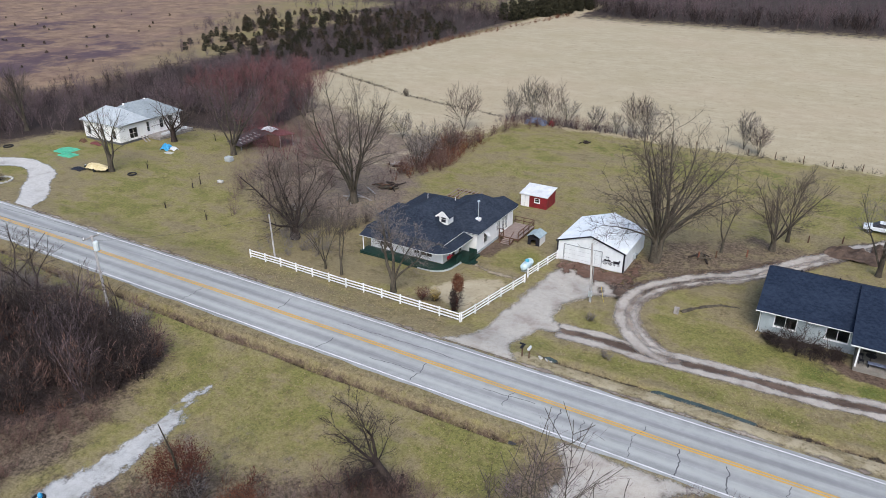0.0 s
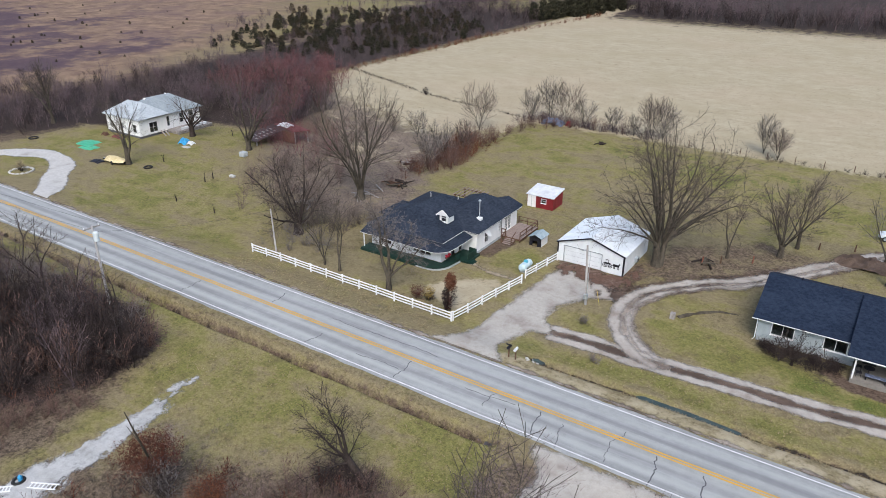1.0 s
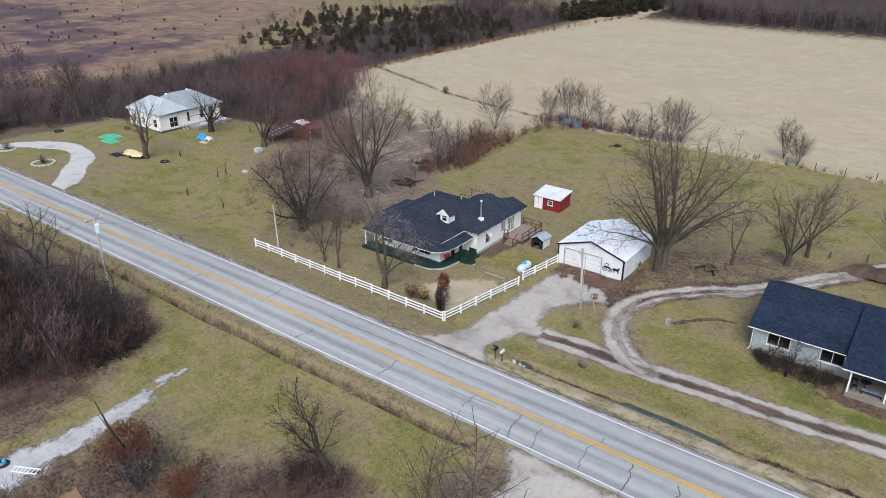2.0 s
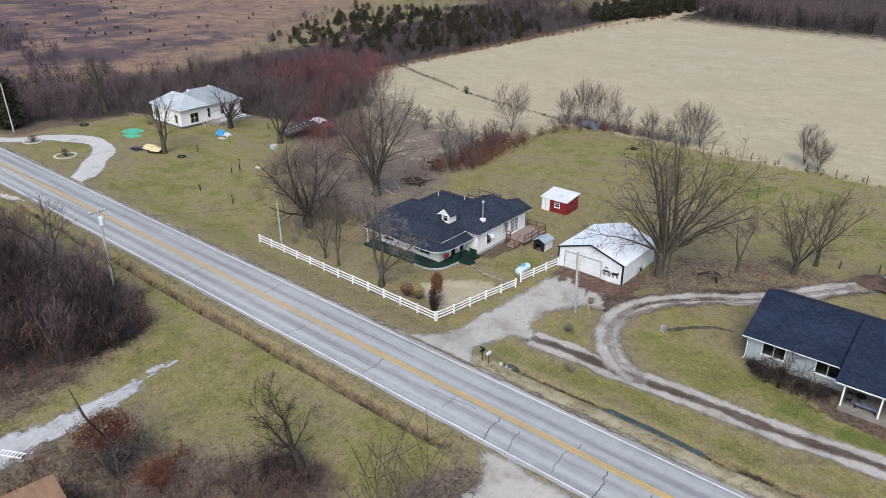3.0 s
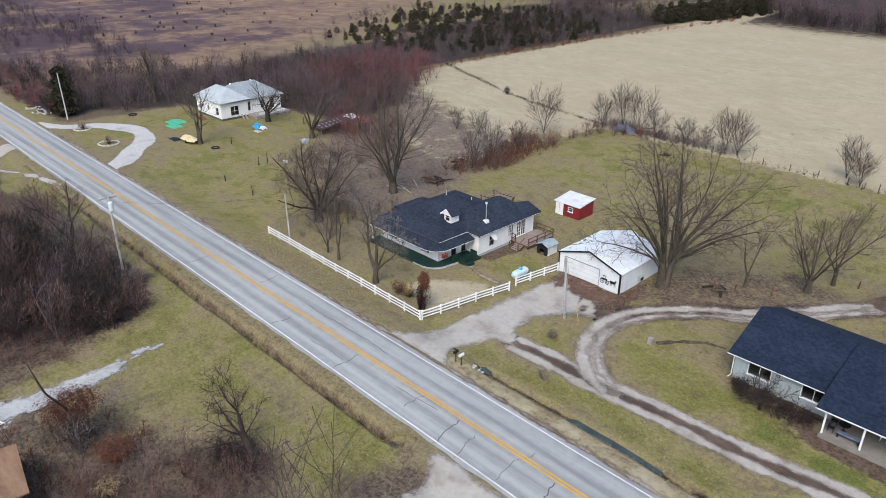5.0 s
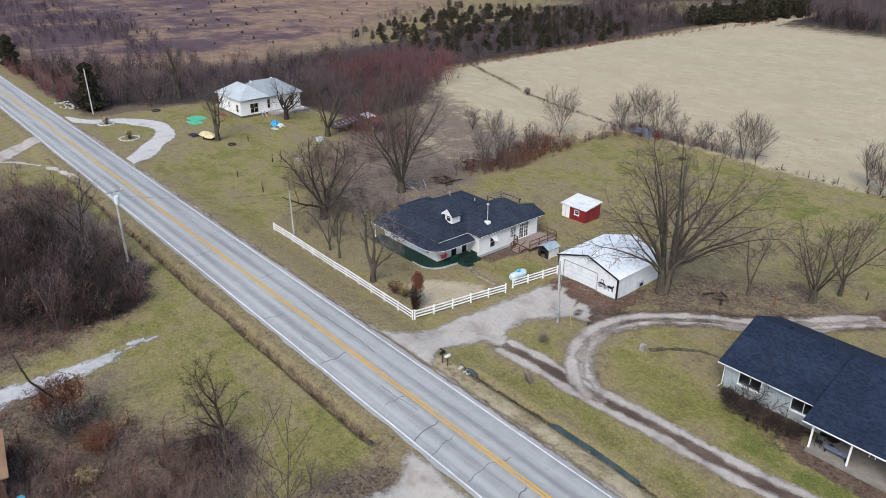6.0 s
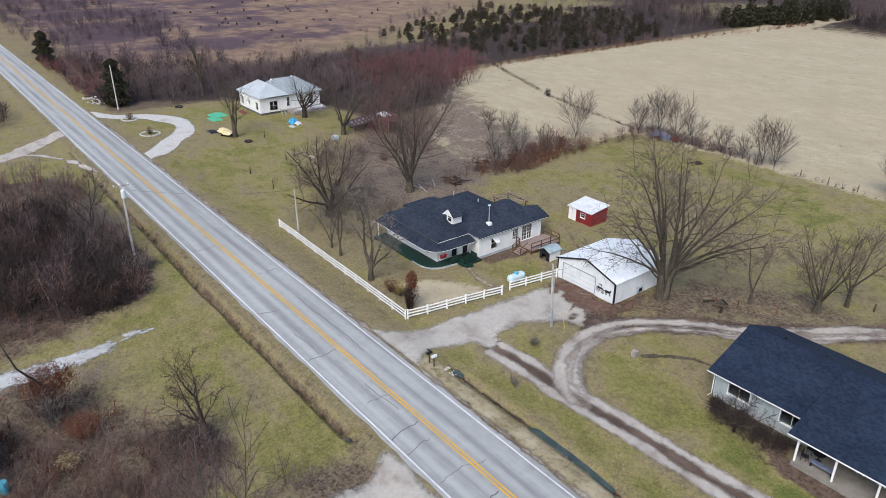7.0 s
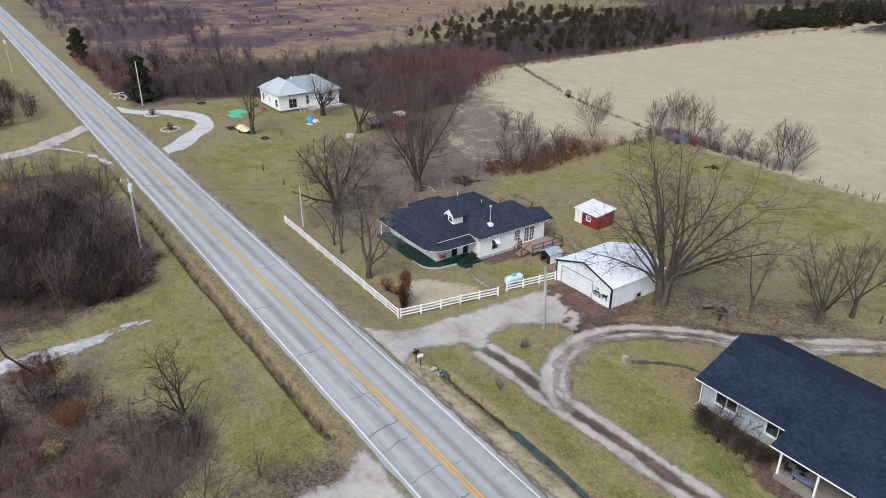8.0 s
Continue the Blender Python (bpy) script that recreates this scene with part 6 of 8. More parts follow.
# multi-stemmed tree behind the house, and the yard trees
tree("tall_maple", -60.6, 77.0, tree_segments(21, 18.0, 7.6, 8, 0.09, 0.55, 0.5, 3, 0.012, 0.085, 0.66, 0.36, 0.95, 0.2), "tall bare maple with several stems and reddish buds", "bark", "twig", least=0.009, cap=9000)
tree("yard_tree", -59.3, 62.8, tree_segments(22, 11.0, 6.6, 8, 0.16, 0.55, 0.95, 3, 0.006, 0.11, 0.75, 0.45, 1.0, 0.15), "bare crooked tree beside the white fence", "bark_dark", "twig", least=0.012, cap=8000)
tree("maple", -92.2, 84.4, tree_segments(23, 14.0, 6.5, 5, 0.12, 0.45, 0.6, 3, 0.015, 0.075, 0.7, 0.45, 1.0, 0.25), "bare spreading maple with reddish twig tips", "bark", "twig_purple", thick=1, least=0.013, cap=5000)
tree("lawn_tree", -101.9, 67.3, tree_segments(24, 11.5, 4.2, 3, 0.24, 0.4, 0.42, 3, 0.02, 0.1, 0.75, 0.45, 1.0, 0.2), "bare lawn tree with a forked trunk", "bark", "twig", thick=1, least=0.012, cap=3500)
tree("lawn_tree", -107.0, 84.2, tree_segments(25, 8.8, 5.2, 6, 0.26, 0.45, 0.95, 3, 0.0, 0.1, 0.8, 0.48, 1.0, 0.15), "bare wide-crowned tree beside the white house", "bark_dark", "twig", thick=1, least=0.012, cap=4000)
tree("yard_sapling", -50.2, 57.8, tree_segments(26, 9.0, 2.4, 3, 0.1, 0.13, 0.3, 3, 0.02, 0.08, 0.6, 0.4, 0.8), "slender bare tree inside the white fence", "bark", "twig", cap=1500)
tree("yard_sapling", -47.6, 57.5, tree_segments(27, 10.0, 2.2, 2, 0.15, 0.15, 0.2, 3, 0.02, 0.08, 0.6, 0.4, 0.8), "slender bare tree inside the white fence", "bark", "twig", cap=1500)
tree("yard_sapling", -53.5, 60.5, tree_segments(29, 6.5, 2.2, 4, 0.1, 0.1, 0.5, 3, 0.02, 0.1, 0.7, 0.45, 0.9), "small bare tree inside the white fence", "bark", "twig", cap=1200)
# forked tree in front of the porch: one stem leans to the road's far end, one stands and spreads pale twigs
rng = random.Random(28)
segs = [((0, 0, -0.3), (-0.05, 0, 0.6), 0.42, 0.33, 0, -1), ((-0.05, 0, 0.6), (0, 0.05, 1.7), 0.33, 0.26, 0, -1)]
for sx, sy, u_, ln, r in ((-0.4, -0.2, 1, 10.0, 0.24), (0.08, 0.1, 1, 8.4, 0.23), (0.42, 0.42, 0.9, 7.6, 0.15), (0.2, 0.35, 1, 7.2, 0.14)):
    sprout(rng, (0, 0.03, 1.3), tuple(unit(np.array((sx, sy, u_)))), ln, r, 0, 3, segs, 0.0, 0.09, 0.72, 0.42, 1.1, 0.3, 0.8)
tree("yard_tree", -40.0, 57.0, segs, "bare forked tree in front of the porch", "bark", "twig_grey", least=0.009, cap=5000)

# trees along the loop drive
tree("drive_tree", -10.9, 86.2, tree_segments(31, 8.2, 2.6, 2, 0.2, 0.17, 0.3, 3, 0.02, 0.07, 0.8, 0.45), "slim bare tree beside the loop drive", "bark", "twig", cap=2200)
tree("drive_tree", -5.6, 90.0, tree_segments(32, 9.0, 4.4, 9, 0.18, 0.33, 0.75, 3, 0.03, 0.07, 0.6, 0.4, 1.0, 0.2), "bare tree with a broken hollow trunk and many upright shoots", "bark", "twig", cap=4500)
tree("drive_tree", -4.3, 93.9, tree_segments(33, 11.0, 3.8, 4, 0.22, 0.21, 0.5, 3, 0.02, 0.06, 0.7, 0.45), "bare upright tree beside the loop drive", "bark", "twig", cap=3800)
tree("drive_tree", 6.0, 88.6, tree_segments(34, 11.5, 4.2, 5, 0.2, 0.28, 0.45, 3, 0.02, 0.07, 0.7, 0.45), "bare upright tree behind the ranch house", "bark", "twig_grey", cap=3800)

# trees on the field edge
for i, (x, y, t, n_) in enumerate(((-65.0, 118.0, 9.5, 4), (-56.5, 131.5, 9.0, 5), (-60.0, 130.0, 6.5, 4), (-52.5, 131.0, 9.0, 2), (-49.0, 131.2, 6.0, 2), (-43.0, 131.0, 5.0, 2), (-35.5, 131.0, 8.0, 3), (-33.5, 131.4, 7.5, 3), (-38.8, 130.7, 4.0, 4), (-78.4, 108.2, 4.5, 3), (-72.7, 108.2, 5.2, 4), (-16.2, 132.6, 6.6, 3), (-13.4, 130.0, 5.4, 4), (-62.0, 100.5, 7.0, 2), (-60.5, 94.0, 6.5, 2), (-60.8, 105.5, 5.5, 3))):
    tree("hedgerow_tree", x, y, tree_segments(40 + i, t, t * 0.4, n_ + 4, 0.05, 0.09, 0.45, 3, 0.015, 0.075, 0.68, 0.46, 1.1, 0.15, size=0.8), "small bare tree on the edge of the hay field", "bark", "twig_grey" if i % 3 else "brushbrown", thick=1, least=0.011, cap=4600)
for i, (x, y, t) in enumerate(((-112.0, 103.0, 10), (-102.0, 106.0, 9), (-97.0, 99.0, 8.5), (-120.0, 104.0, 10), (-108.0, 118.0, 7.5), (-100.0, 113.0, 7.5), (-137.4, 74.9, 12.5), (-116.0, 114.0, 9))):
    tree("red_maple", x, y, tree_segments(60 + i, t, t * 0.42, 5, 0.1, 0.22 if i != 6 else 0.4, 0.42, 3, 0.02, 0.08, 0.65, 0.45), "bare red maple hazed with budding twigs" if i != 6 else "tall bare grey tree standing in the wood", "bark", "twig_red" if i != 6 else "twig", thick=1, least=0.016, cap=3000)


def leafy(rng, pts, size, flat=0.5):
    """Many small leaf scraps at points, as arrays of corners and of triangles."""
    k = len(pts)
    a = rng.normal(0, 1, (k, 3))
    a /= np.linalg.norm(a, axis=1, keepdims=True)
    b = np.cross(a, rng.normal(0, 1, (k, 3)))
    b /= np.linalg.norm(b, axis=1, keepdims=True)
    s = size * rng.uniform(0.6, 1.4, (k, 1))
    v = np.stack([pts - a * s, pts + b * s * flat * 2, pts + a * s], 1).reshape(-1, 3)
    return v, np.arange(3 * k).reshape(-1, 3)


def join(pieces):
    vs, qs, o = [], [], 0
    for v, q in pieces:
        vs.append(v), qs.append(q + o)
        o += len(v)
    return np.concatenate(vs), np.concatenate(qs)


def spun(v, x, y, z, turn, size, squash=1.0):
    c, s = math.cos(turn) * size, math.sin(turn) * size
    return np.stack([v[:, 0] * c - v[:, 1] * s + x, v[:, 0] * s + v[:, 1] * c + y, v[:, 2] * size * squash + z], 1)


def shrub_shape(seed, count, tall, wide, dense=1.0, least=0.012, spread=0.7, cap=600, sides=1, up=0.0, wob=0.12):
    """A rounded shrub of thin arching stems from one root."""
    rng, segs = random.Random(seed), []
    crown = (0, 0, tall * 0.5, tall * wide * 0.75, tall * 0.52)
    for _ in range(count):
        a, s = rng.uniform(0, 6.2832), rng.uniform(0.05, 1.0) * wide
        sprout(rng, (math.cos(a) * 0.15 * tall * wide * rng.random(), math.sin(a) * 0.15 * tall * wide * rng.random(), -0.1), tuple(unit(np.array((math.cos(a) * s, math.sin(a) * s, 1)))), tall * rng.uniform(0.7, 1.15), 0.03, 1, 3, segs, up, wob, spread, 0.42, dense, 0.15, tall / 4.0, crown)
    return stems(prune(segs, cap), sides, least)


SHRUBS = [shrub_shape(100 + i, 7, 3.4, 0.85, 0.9, 0.012, cap=420) for i in range(5)]
FARS = [shrub_shape(110 + i, 7, 3.4, 0.8, 0.8, 0.024, cap=300) for i in range(4)]
LOWS = [shrub_shape(120 + i, 8, 1.5, 1.0, 0.5, 0.016, cap=80) for i in range(3)]
BIGS = [stems(prune(tree_segments(140 + i, 9.0, 3.2, 4, 0.1, 0.15, 0.42, 2, 0.015, 0.08, 0.65, 0.45, 1.2, 0.15), 460), 1, 0.018) for i in range(5)]
VEILS = [stems(prune(tree_segments(150 + i, 7.0, 3.0, 5, 0.06, 0.12, 0.55, 3, 0.01, 0.1, 0.7, 0.45, 1.0, 0.12, size=0.9), 900), 1, 0.01) for i in range(4)]


def scatter(name, spots, shapes, material, label, category, size=(0.7, 1.3), seed=0, squash=1.0):
    """One object of many plants, each a turned and scaled copy of a shape."""
    rng, pieces = np.random.default_rng(seed), []
    gs = height(np.array([p[0] for p in spots]), np.array([p[1] for p in spots]))
    for (x, y), g in zip(spots, gs):
        v, q = shapes[rng.integers(len(shapes))]
        s = rng.uniform(*size)
        pieces.append((spun(v, x, y, float(g), rng.uniform(0, 6.2832), s, squash * rng.uniform(0.85, 1.15)), q))
    v, q = join(pieces)
    return tagged(arrays(name, v, q, M[material]), label, category, kind="stuff")


def spots_in(poly, count, seed, fade=0.0, but=None):
    rng = np.random.default_rng(seed)
    xs, ys = [p[0] for p in poly], [p[1] for p in poly]
    out = []
    while len(out) < count:
        x, y = rng.uniform(min(xs), max(xs), 400), rng.uniform(min(ys), max(ys), 400)
        d = inside(x, y, poly)
        free = np.full(x.shape, True)
        for hole in but or ():
            free &= (inside(x, y, hole) < 0) | (rng.random(x.shape) < 0.15)
        out += [(a, b) for a, b, c, f in zip(x, y, d, free) if f and c > rng.uniform(-fade, fade)]
    return out[:count]


THICKET = [(-99, 27), (-98, 36), (-84, 38.6), (-58.5, 38.4), (-51, 35.4), (-49.5, 30.5), (-54, 22), (-62, 8), (-110, 8)]
NEAR = [(-80, 33), (-70, 34), (-61, 34.5), (-53.5, 35.4), (-49.8, 33), (-49.5, 29.5), (-54, 22), (-62, 8), (-84, 8)]
scatter("thicket", spots_in(NEAR, 330, 1, 0.8), SHRUBS, "twig_dark", "dense dark brown leafless thicket beside the road", "thicket", (0.8, 1.5), 1)
scatter("thicket_haze", spots_in(THICKET, 170, 56, 0.6), FARS, "brushred", "fine brown twigs of the thicket", "thicket", (0.7, 1.2), 56)
scatter("thicket_tops", spots_in(THICKET, 46, 2), BIGS, "twig_purple", "bare purple-brown treetops above the thicket", "thicket", (0.55, 0.85), 2)
scatter("thicket_veil", spots_in([(-80, 34), (-78, 38), (-60, 38.4), (-52, 35.5), (-54, 34), (-66, 33)], 26, 58, 0.5), VEILS, "twig_grey", "thin grey saplings along the thicket's edge", "thicket", (0.35, 0.6), 58)
scatter("thicket_edge", spots_in(THICKET, 120, 3, 2.0), LOWS, "rust", "low rust-brown brambles under the thicket", "brambles", (0.7, 1.4), 3)
for i, (x, y, t) in enumerate(((-70.0, 35.0, 8.5), (-62.5, 34.0, 7.5), (-58.0, 35.5, 6.0), (-77.0, 36.5, 8.0))):
    tree("thicket_tree", x, y, tree_segments(80 + i, t, t * 0.42, 3, 0.2, 0.2, 0.6, 3, 0.0, 0.15, 0.8, 0.48), "gnarled bare tree at the thicket's edge", "bark_dark", "twig", cap=2600)

M["rustdark"] = twig_material("dark_rust_leaves", (0.05, 0.017, 0.012), (0.13, 0.045, 0.028))
scatter("foreground_weeds", spots_in([(-41, 17), (-38, 25), (-30, 28.5), (-20, 33), (-16, 35), (-14, 28), (-14, 12), (-40, 8)], 260, 44, 1.5), LOWS, "twig", "dead brown weeds and stalks in the foreground", "weeds", (0.4, 0.8), 44)
# foreground brush on the near side of the road
scatter("foreground_brush", spots_in([(-33, 17), (-28, 25), (-24, 31), (-20.5, 31), (-17.5, 28), (-14, 20), (-14, 8), (-30, 6)], 45, 4, 1.5), SHRUBS, "brushred", "red-brown leafless brush in the foreground", "brush", (0.55, 1.0), 4)
scatter("foreground_brambles", spots_in([(-41, 19), (-36, 25), (-30, 27.5), (-24, 31.5), (-20.5, 31.5), (-17, 28), (-13, 18), (-13, 8), (-40, 8)], 210, 5, 1.0), LOWS, "rustdark", "rust-brown brambles and dead weeds", "brambles", (0.6, 1.2), 5)
rng = random.Random(90)
segs = [((0.2, 0, -0.3), (-0.7, 0, 0.9), 0.42, 0.32, 0, -1), ((-0.7, 0, 0.9), (-1.75, -0.05, 2.3), 0.32, 0.22, 0, -1), ((0.1, 0.15, -0.2), (0.35, 0.4, 1.3), 0.2, 0.13, 0, -1), ((0.3, -0.3, -0.2), (0.9, -0.2, 1.1), 0.16, 0.1, 0, -1)]
for r_, f_, u_, ln, r, z in ((-0.1, 0.05, 1, 5.8, 0.14, 2.2), (-0.9, 0.1, 0.55, 4.6, 0.12, 2.1), (-0.9, -0.2, 0.2, 3.8, 0.1, 1.7), (0.35, 0.1, 0.9, 3.0, 0.07, 2.0), (-0.5, 0.4, 1, 4.2, 0.1, 2.2), (-0.55, -0.4, 0.8, 3.6, 0.09, 1.9), (-0.7, 0.5, 0.4, 3.4, 0.08, 1.5), (-0.8, 0.0, 0.05, 3.0, 0.08, 1.1)):
    k = z / 2.3
    sprout(rng, (-1.75 * k, -0.05 * k, z), tuple(unit(np.array((0.745 * r_ - 0.667 * f_, 0.667 * r_ + 0.745 * f_, u_)))), ln, r, 0, 3, segs, 0.01, 0.12, 0.75, 0.48, 1.05, 0.2, 0.6)
tree("dead_tree", -22.7, 31.8, segs, "dark broken dead tree in rough grass", "bark_dark", "twig_dark", "dead tree", least=0.007, cap=6500)
HAZES = [shrub_shape(130 + i, 10, 2.5, 0.95, 0.9, 0.006, cap=420) for i in range(4)]
HAZE = [(-34, 8), (-32.5, 20), (-28, 27), (-25, 31.5), (-22.8, 33), (-20.5, 31.5), (-18, 28.5), (-14, 20), (-12, 8)]
scatter("brush_haze", spots_in(HAZE, 170, 52, 2.2), HAZES, "brushbrown", "fine purple-brown twigs of leafless brush", "brush", (0.6, 1.1), 52)
scatter("brush_haze", spots_in(HAZE, 120, 53, 3.0), HAZES, "brushred", "fine red-brown twigs of leafless brush", "brush", (0.5, 0.95), 53)
scatter("dead_tree_brush", spots_in([(-26.5, 31), (-25, 33.3), (-22.3, 33), (-21.8, 30.5), (-24, 29)], 34, 54, 0.4), HAZES, "twig_dark", "dark tangle of brush round the dead tree", "brush", (0.5, 0.9), 54)
scatter("left_bank_brush", spots_in([(-62, 8), (-54, 22), (-49.5, 29), (-46.5, 24), (-46.5, 8)], 150, 55, 2.0), HAZES, "brushred", "thin brown brush beside the gravel wash", "brush", (0.4, 0.8), 55)
segs = [((0, 0, -0.3), (0, 0, 3.4), 0.12, 0.1, 0, -1), ((0, 0, 3.4), (2.1, -1.5, 6.8), 0.09, 0.075, 0, -1), ((2.1, -1.5, 6.8), (2.2, -2.1, 9.6), 0.075, 0.03, 0, -1), ((2.1, -1.6, 7.0), (1.5, -1.8, 8.0), 0.04, 0.015, 1, -1), ((2.15, -1.8, 7.8), (2.6, -1.9, 8.7), 0.03, 0.01, 1, -1)]
tree("snag", -34.4, 23.0, segs, "bare leaning snag standing in the vines", "bark", "twig_dark", "dead tree")
scatter("roadside_brush", spots_in([(-17, 38), (-15, 37.5), (-14.6, 33), (-18, 33)], 1, 47, 0.3) + spots_in([(-5, 41), (-2.5, 41.5), (6, 40), (8, 34), (-4, 34)], 45, 48, 0.3), SHRUBS, "twig_purple", "bare brush on the near roadside", "brush", (0.4, 0.9), 47)
tree("snag", -16.7, 34.7, tree_segments(92, 2.4, 1.1, 4, 0.15, 0.08, 0.5, 3, 0.02, 0.09, 0.65, 0.45, size=0.6), "thin bare roadside tree", "bark", "brushbrown", thick=1, least=0.009, cap=2200)
tree("snag", -8.8, 28.0, tree_segments(93, 14.5, 3.6, 5, 0.12, 0.16, 0.4, 3, 0.02, 0.08, 0.65, 0.45, size=0.8), "thin bare roadside tree", "bark", "twig_purple", thick=1, least=0.009, cap=2200)


def leafy_bush(name, x, y, tall, wide, material, label, seed, stalk="twig_dark", leaf=0.09, count=900, mid=0.62, deep=0.42):
    """A shrub that still holds dead leaves, on a tangle of stems."""
    rng = np.random.default_rng(seed)
    t = thing(name, (x, y, float(height(x, y))), label, "shrub")
    v, q = shrub_shape(seed, 12, tall * 0.95, wide / tall, 1.0, 0.012, cap=900)
    arrays("stem_tangle", v, q, M[stalk], t)
    k = rng.normal(0, 1, (count, 3))
    k /= np.linalg.norm(k, axis=1, keepdims=True)
    k *= rng.uniform(0.3, 1.0, (count, 1)) ** 0.5
    pts = np.stack([k[:, 0] * wide, k[:, 1] * wide, tall * (mid + deep * k[:, 2])], 1)
    pts[:, :2] *= (0.35 + 0.65 * np.clip(pts[:, 2:3] / tall, 0, 1))
    lump = 0.7 + 0.3 * np.sin(pts[:, 0:1] * 4 + seed) * np.cos(pts[:, 1:2] * 3.3)
    pts[:, :2] *= lump
    pts += rng.normal(0, 0.09 * min(wide, 1.3), pts.shape)
    v, q = leafy(rng, pts, leaf)
    arrays("foliage", v, q, M[material], t)


leafy_bush("fence_corner_shrub", -31.8, 56.8, 4.4, 0.95, "rust", "tall narrow rust-brown shrub inside the fence corner", 201, leaf=0.06, count=2600, mid=0.78, deep=0.24)
leafy_bush("fence_corner_shrub", -32.1, 56.6, 3.0, 0.75, "twig_dark", "dark brown tangle of old stems inside the fence corner", 217, stalk="rustdark", leaf=0.06, count=2200, mid=0.45, deep=0.5)
leafy_bush("fence_corner_shrub", -36.3, 57.2, 1.5, 1.3, "rustdark", "low dark red-brown shrub inside the fence", 218, "brushred", 0.05, 900)
leafy_bush("fence_corner_shrub", -35.0, 57.5, 1.6, 1.2, "yellowtwig", "low yellow-brown shrub inside the fence", 202, "twig_dark", 0.06, 700)
leafy_bush("vine_shrub", -34.9, 23.3, 4.4, 3.3, "rustdark", "vine-tangled shrub holding rust-brown leaves", 203, "twig_dark", 0.055, 8000, 0.78, 0.24)
leafy_bush("vine_shrub", -33.3, 22.9, 4.4, 1.9, "twig_dark", "dark tangle of bare vines", 216, "twig_grey", 0.045, 2600, 0.5, 0.45)
leafy_bush("vine_shrub", -30.6, 24.6, 1.8, 2.7, "rust", "low rust-brown leafy shrub", 204, "brushred", 0.05, 4200)
leafy_bush("vine_shrub", -27.5, 22.8, 1.3, 1.5, "deadgrass", "pale dead weeds among brambles", 205, "rust", 0.08, 900)
for x, y, s in ((-19.2, 62.2, 206), (-15.5, 56.2, 207)):
    leafy_bush("verge_shrub", x, y, 1.2, 1.0, "deadgrass", "straggly low bare shrub in the grass", s, "twig_grey", 0.03, 260)
scatter("foundation_tangle", spots_in([(-3.9, 68.2), (-3.7, 66.6), (0.5, 65.6), (4.0, 65.2), (3.9, 68.2)], 16, 57, 0.2), HAZES, "twig_dark", "dark tangle of bare shrubs before the ranch house", "shrubs", (0.45, 0.75), 57)
leafy_bush("foundation_shrub", -2.2, 66.9, 1.1, 1.3, "twig_dark", "dark dense shrub against the ranch house", 208, "twig_dark", 0.05, 900)
tree("ornamental_tree", -0.2, 65.9, tree_segments(95, 3.2, 2.8, 6, 0.2, 0.12, 1.7, 3, -0.03, 0.14, 0.8, 0.5, size=0.5), "small bare spreading ornamental tree before the ranch house", "bark_dark", "twig_dark")
tree("ornamental_tree", 2.2, 66.6, tree_segments(96, 1.9, 1.3, 7, 0.1, 0.05, 1.0, 3, 0.0, 0.14, 0.8, 0.5, size=0.35), "low bare shrub before the ranch house", "bark_dark", "twig_dark")
for x, y, w, s in ((-3.0, 67.6, 0.9, 212), (-0.6, 67.6, 1.0, 213), (1.4, 67.3, 1.0, 214), (3.2, 67.0, 0.8, 215)):
    leafy_bush("foundation_shrub", x, y, 0.9, w, "twig_dark", "dark dense shrub against the ranch house", s, "twig_dark", 0.05, 700)
for x, y, s in ((-113.0, 55.5, 209), (-126.0, 55.6, 210)):
    leafy_bush("island_shrub", x, y, 1.7, 1.1, "deadgrass", "brown dormant shrub in a round stone-edged bed", s, "twig_dark", 0.05, 700)
for i, (x, y) in enumerate(((-85.4, 69.2), (-85.7, 71.0), (-82.2, 61.4), (-74.0, 61.4), (-98.5, 71.5), (-101.0, 88.5))):
    tree("stake_sapling", x, y, tree_segments(300 + i, 1.9 if i < 2 else 1.3, 0.5, 1 if i < 2 else 3, 0.4, 0.08, 0.12, 1, 0.02, 0.1, 0.6, 0.35, 0.7, size=0.4), "cut stump of a small lawn sapling", "bark_dark", "twig_dark", "sapling")

# brush row between the yards, hay field edges
ROW = [(-60, 84), (-58.5, 93), (-56.8, 100), (-58, 110), (-60.5, 121), (-60, 128), (-52, 131.5), (-40, 131.8), (-40.5, 130.4), (-52, 129.6), (-57.5, 124), (-58.5, 116), (-66, 112), (-63, 98), (-62, 88)]
scatter("hedgerow_brush", spots_in(ROW, 130, 6, 1.2), SHRUBS, "brushred", "tangled bare hedgerow brush between yard and field", "brush", (0.45, 0.9), 6)
scatter("hedgerow_brambles", spots_in([(-61, 86), (-58.5, 93), (-56.8, 100), (-58, 110), (-59, 116), (-66, 112), (-63, 98)], 120, 7, 1.0), LOWS, "rust", "rust-red brambles in the hedgerow", "brambles", (0.7, 1.5), 7)
scatter("hedgerow_brush", spots_in([(-72, 64), (-84, 74), (-88, 90), (-84, 98), (-66, 90), (-64, 74), (-60, 66)], 50, 8, 1.0), SHRUBS, "brushbrown", "grey-brown bare saplings under the maples", "brush", (0.5, 1.2), 8)
scatter("field_corner_brush", spots_in([(-63, 126), (-58, 130), (-34, 129.9), (-33, 131.6), (-60, 132.5)], 90, 46, 0.4), SHRUBS, "twig_purple", "grey bare brush at the field corner", "brush", (0.35, 0.65), 46)
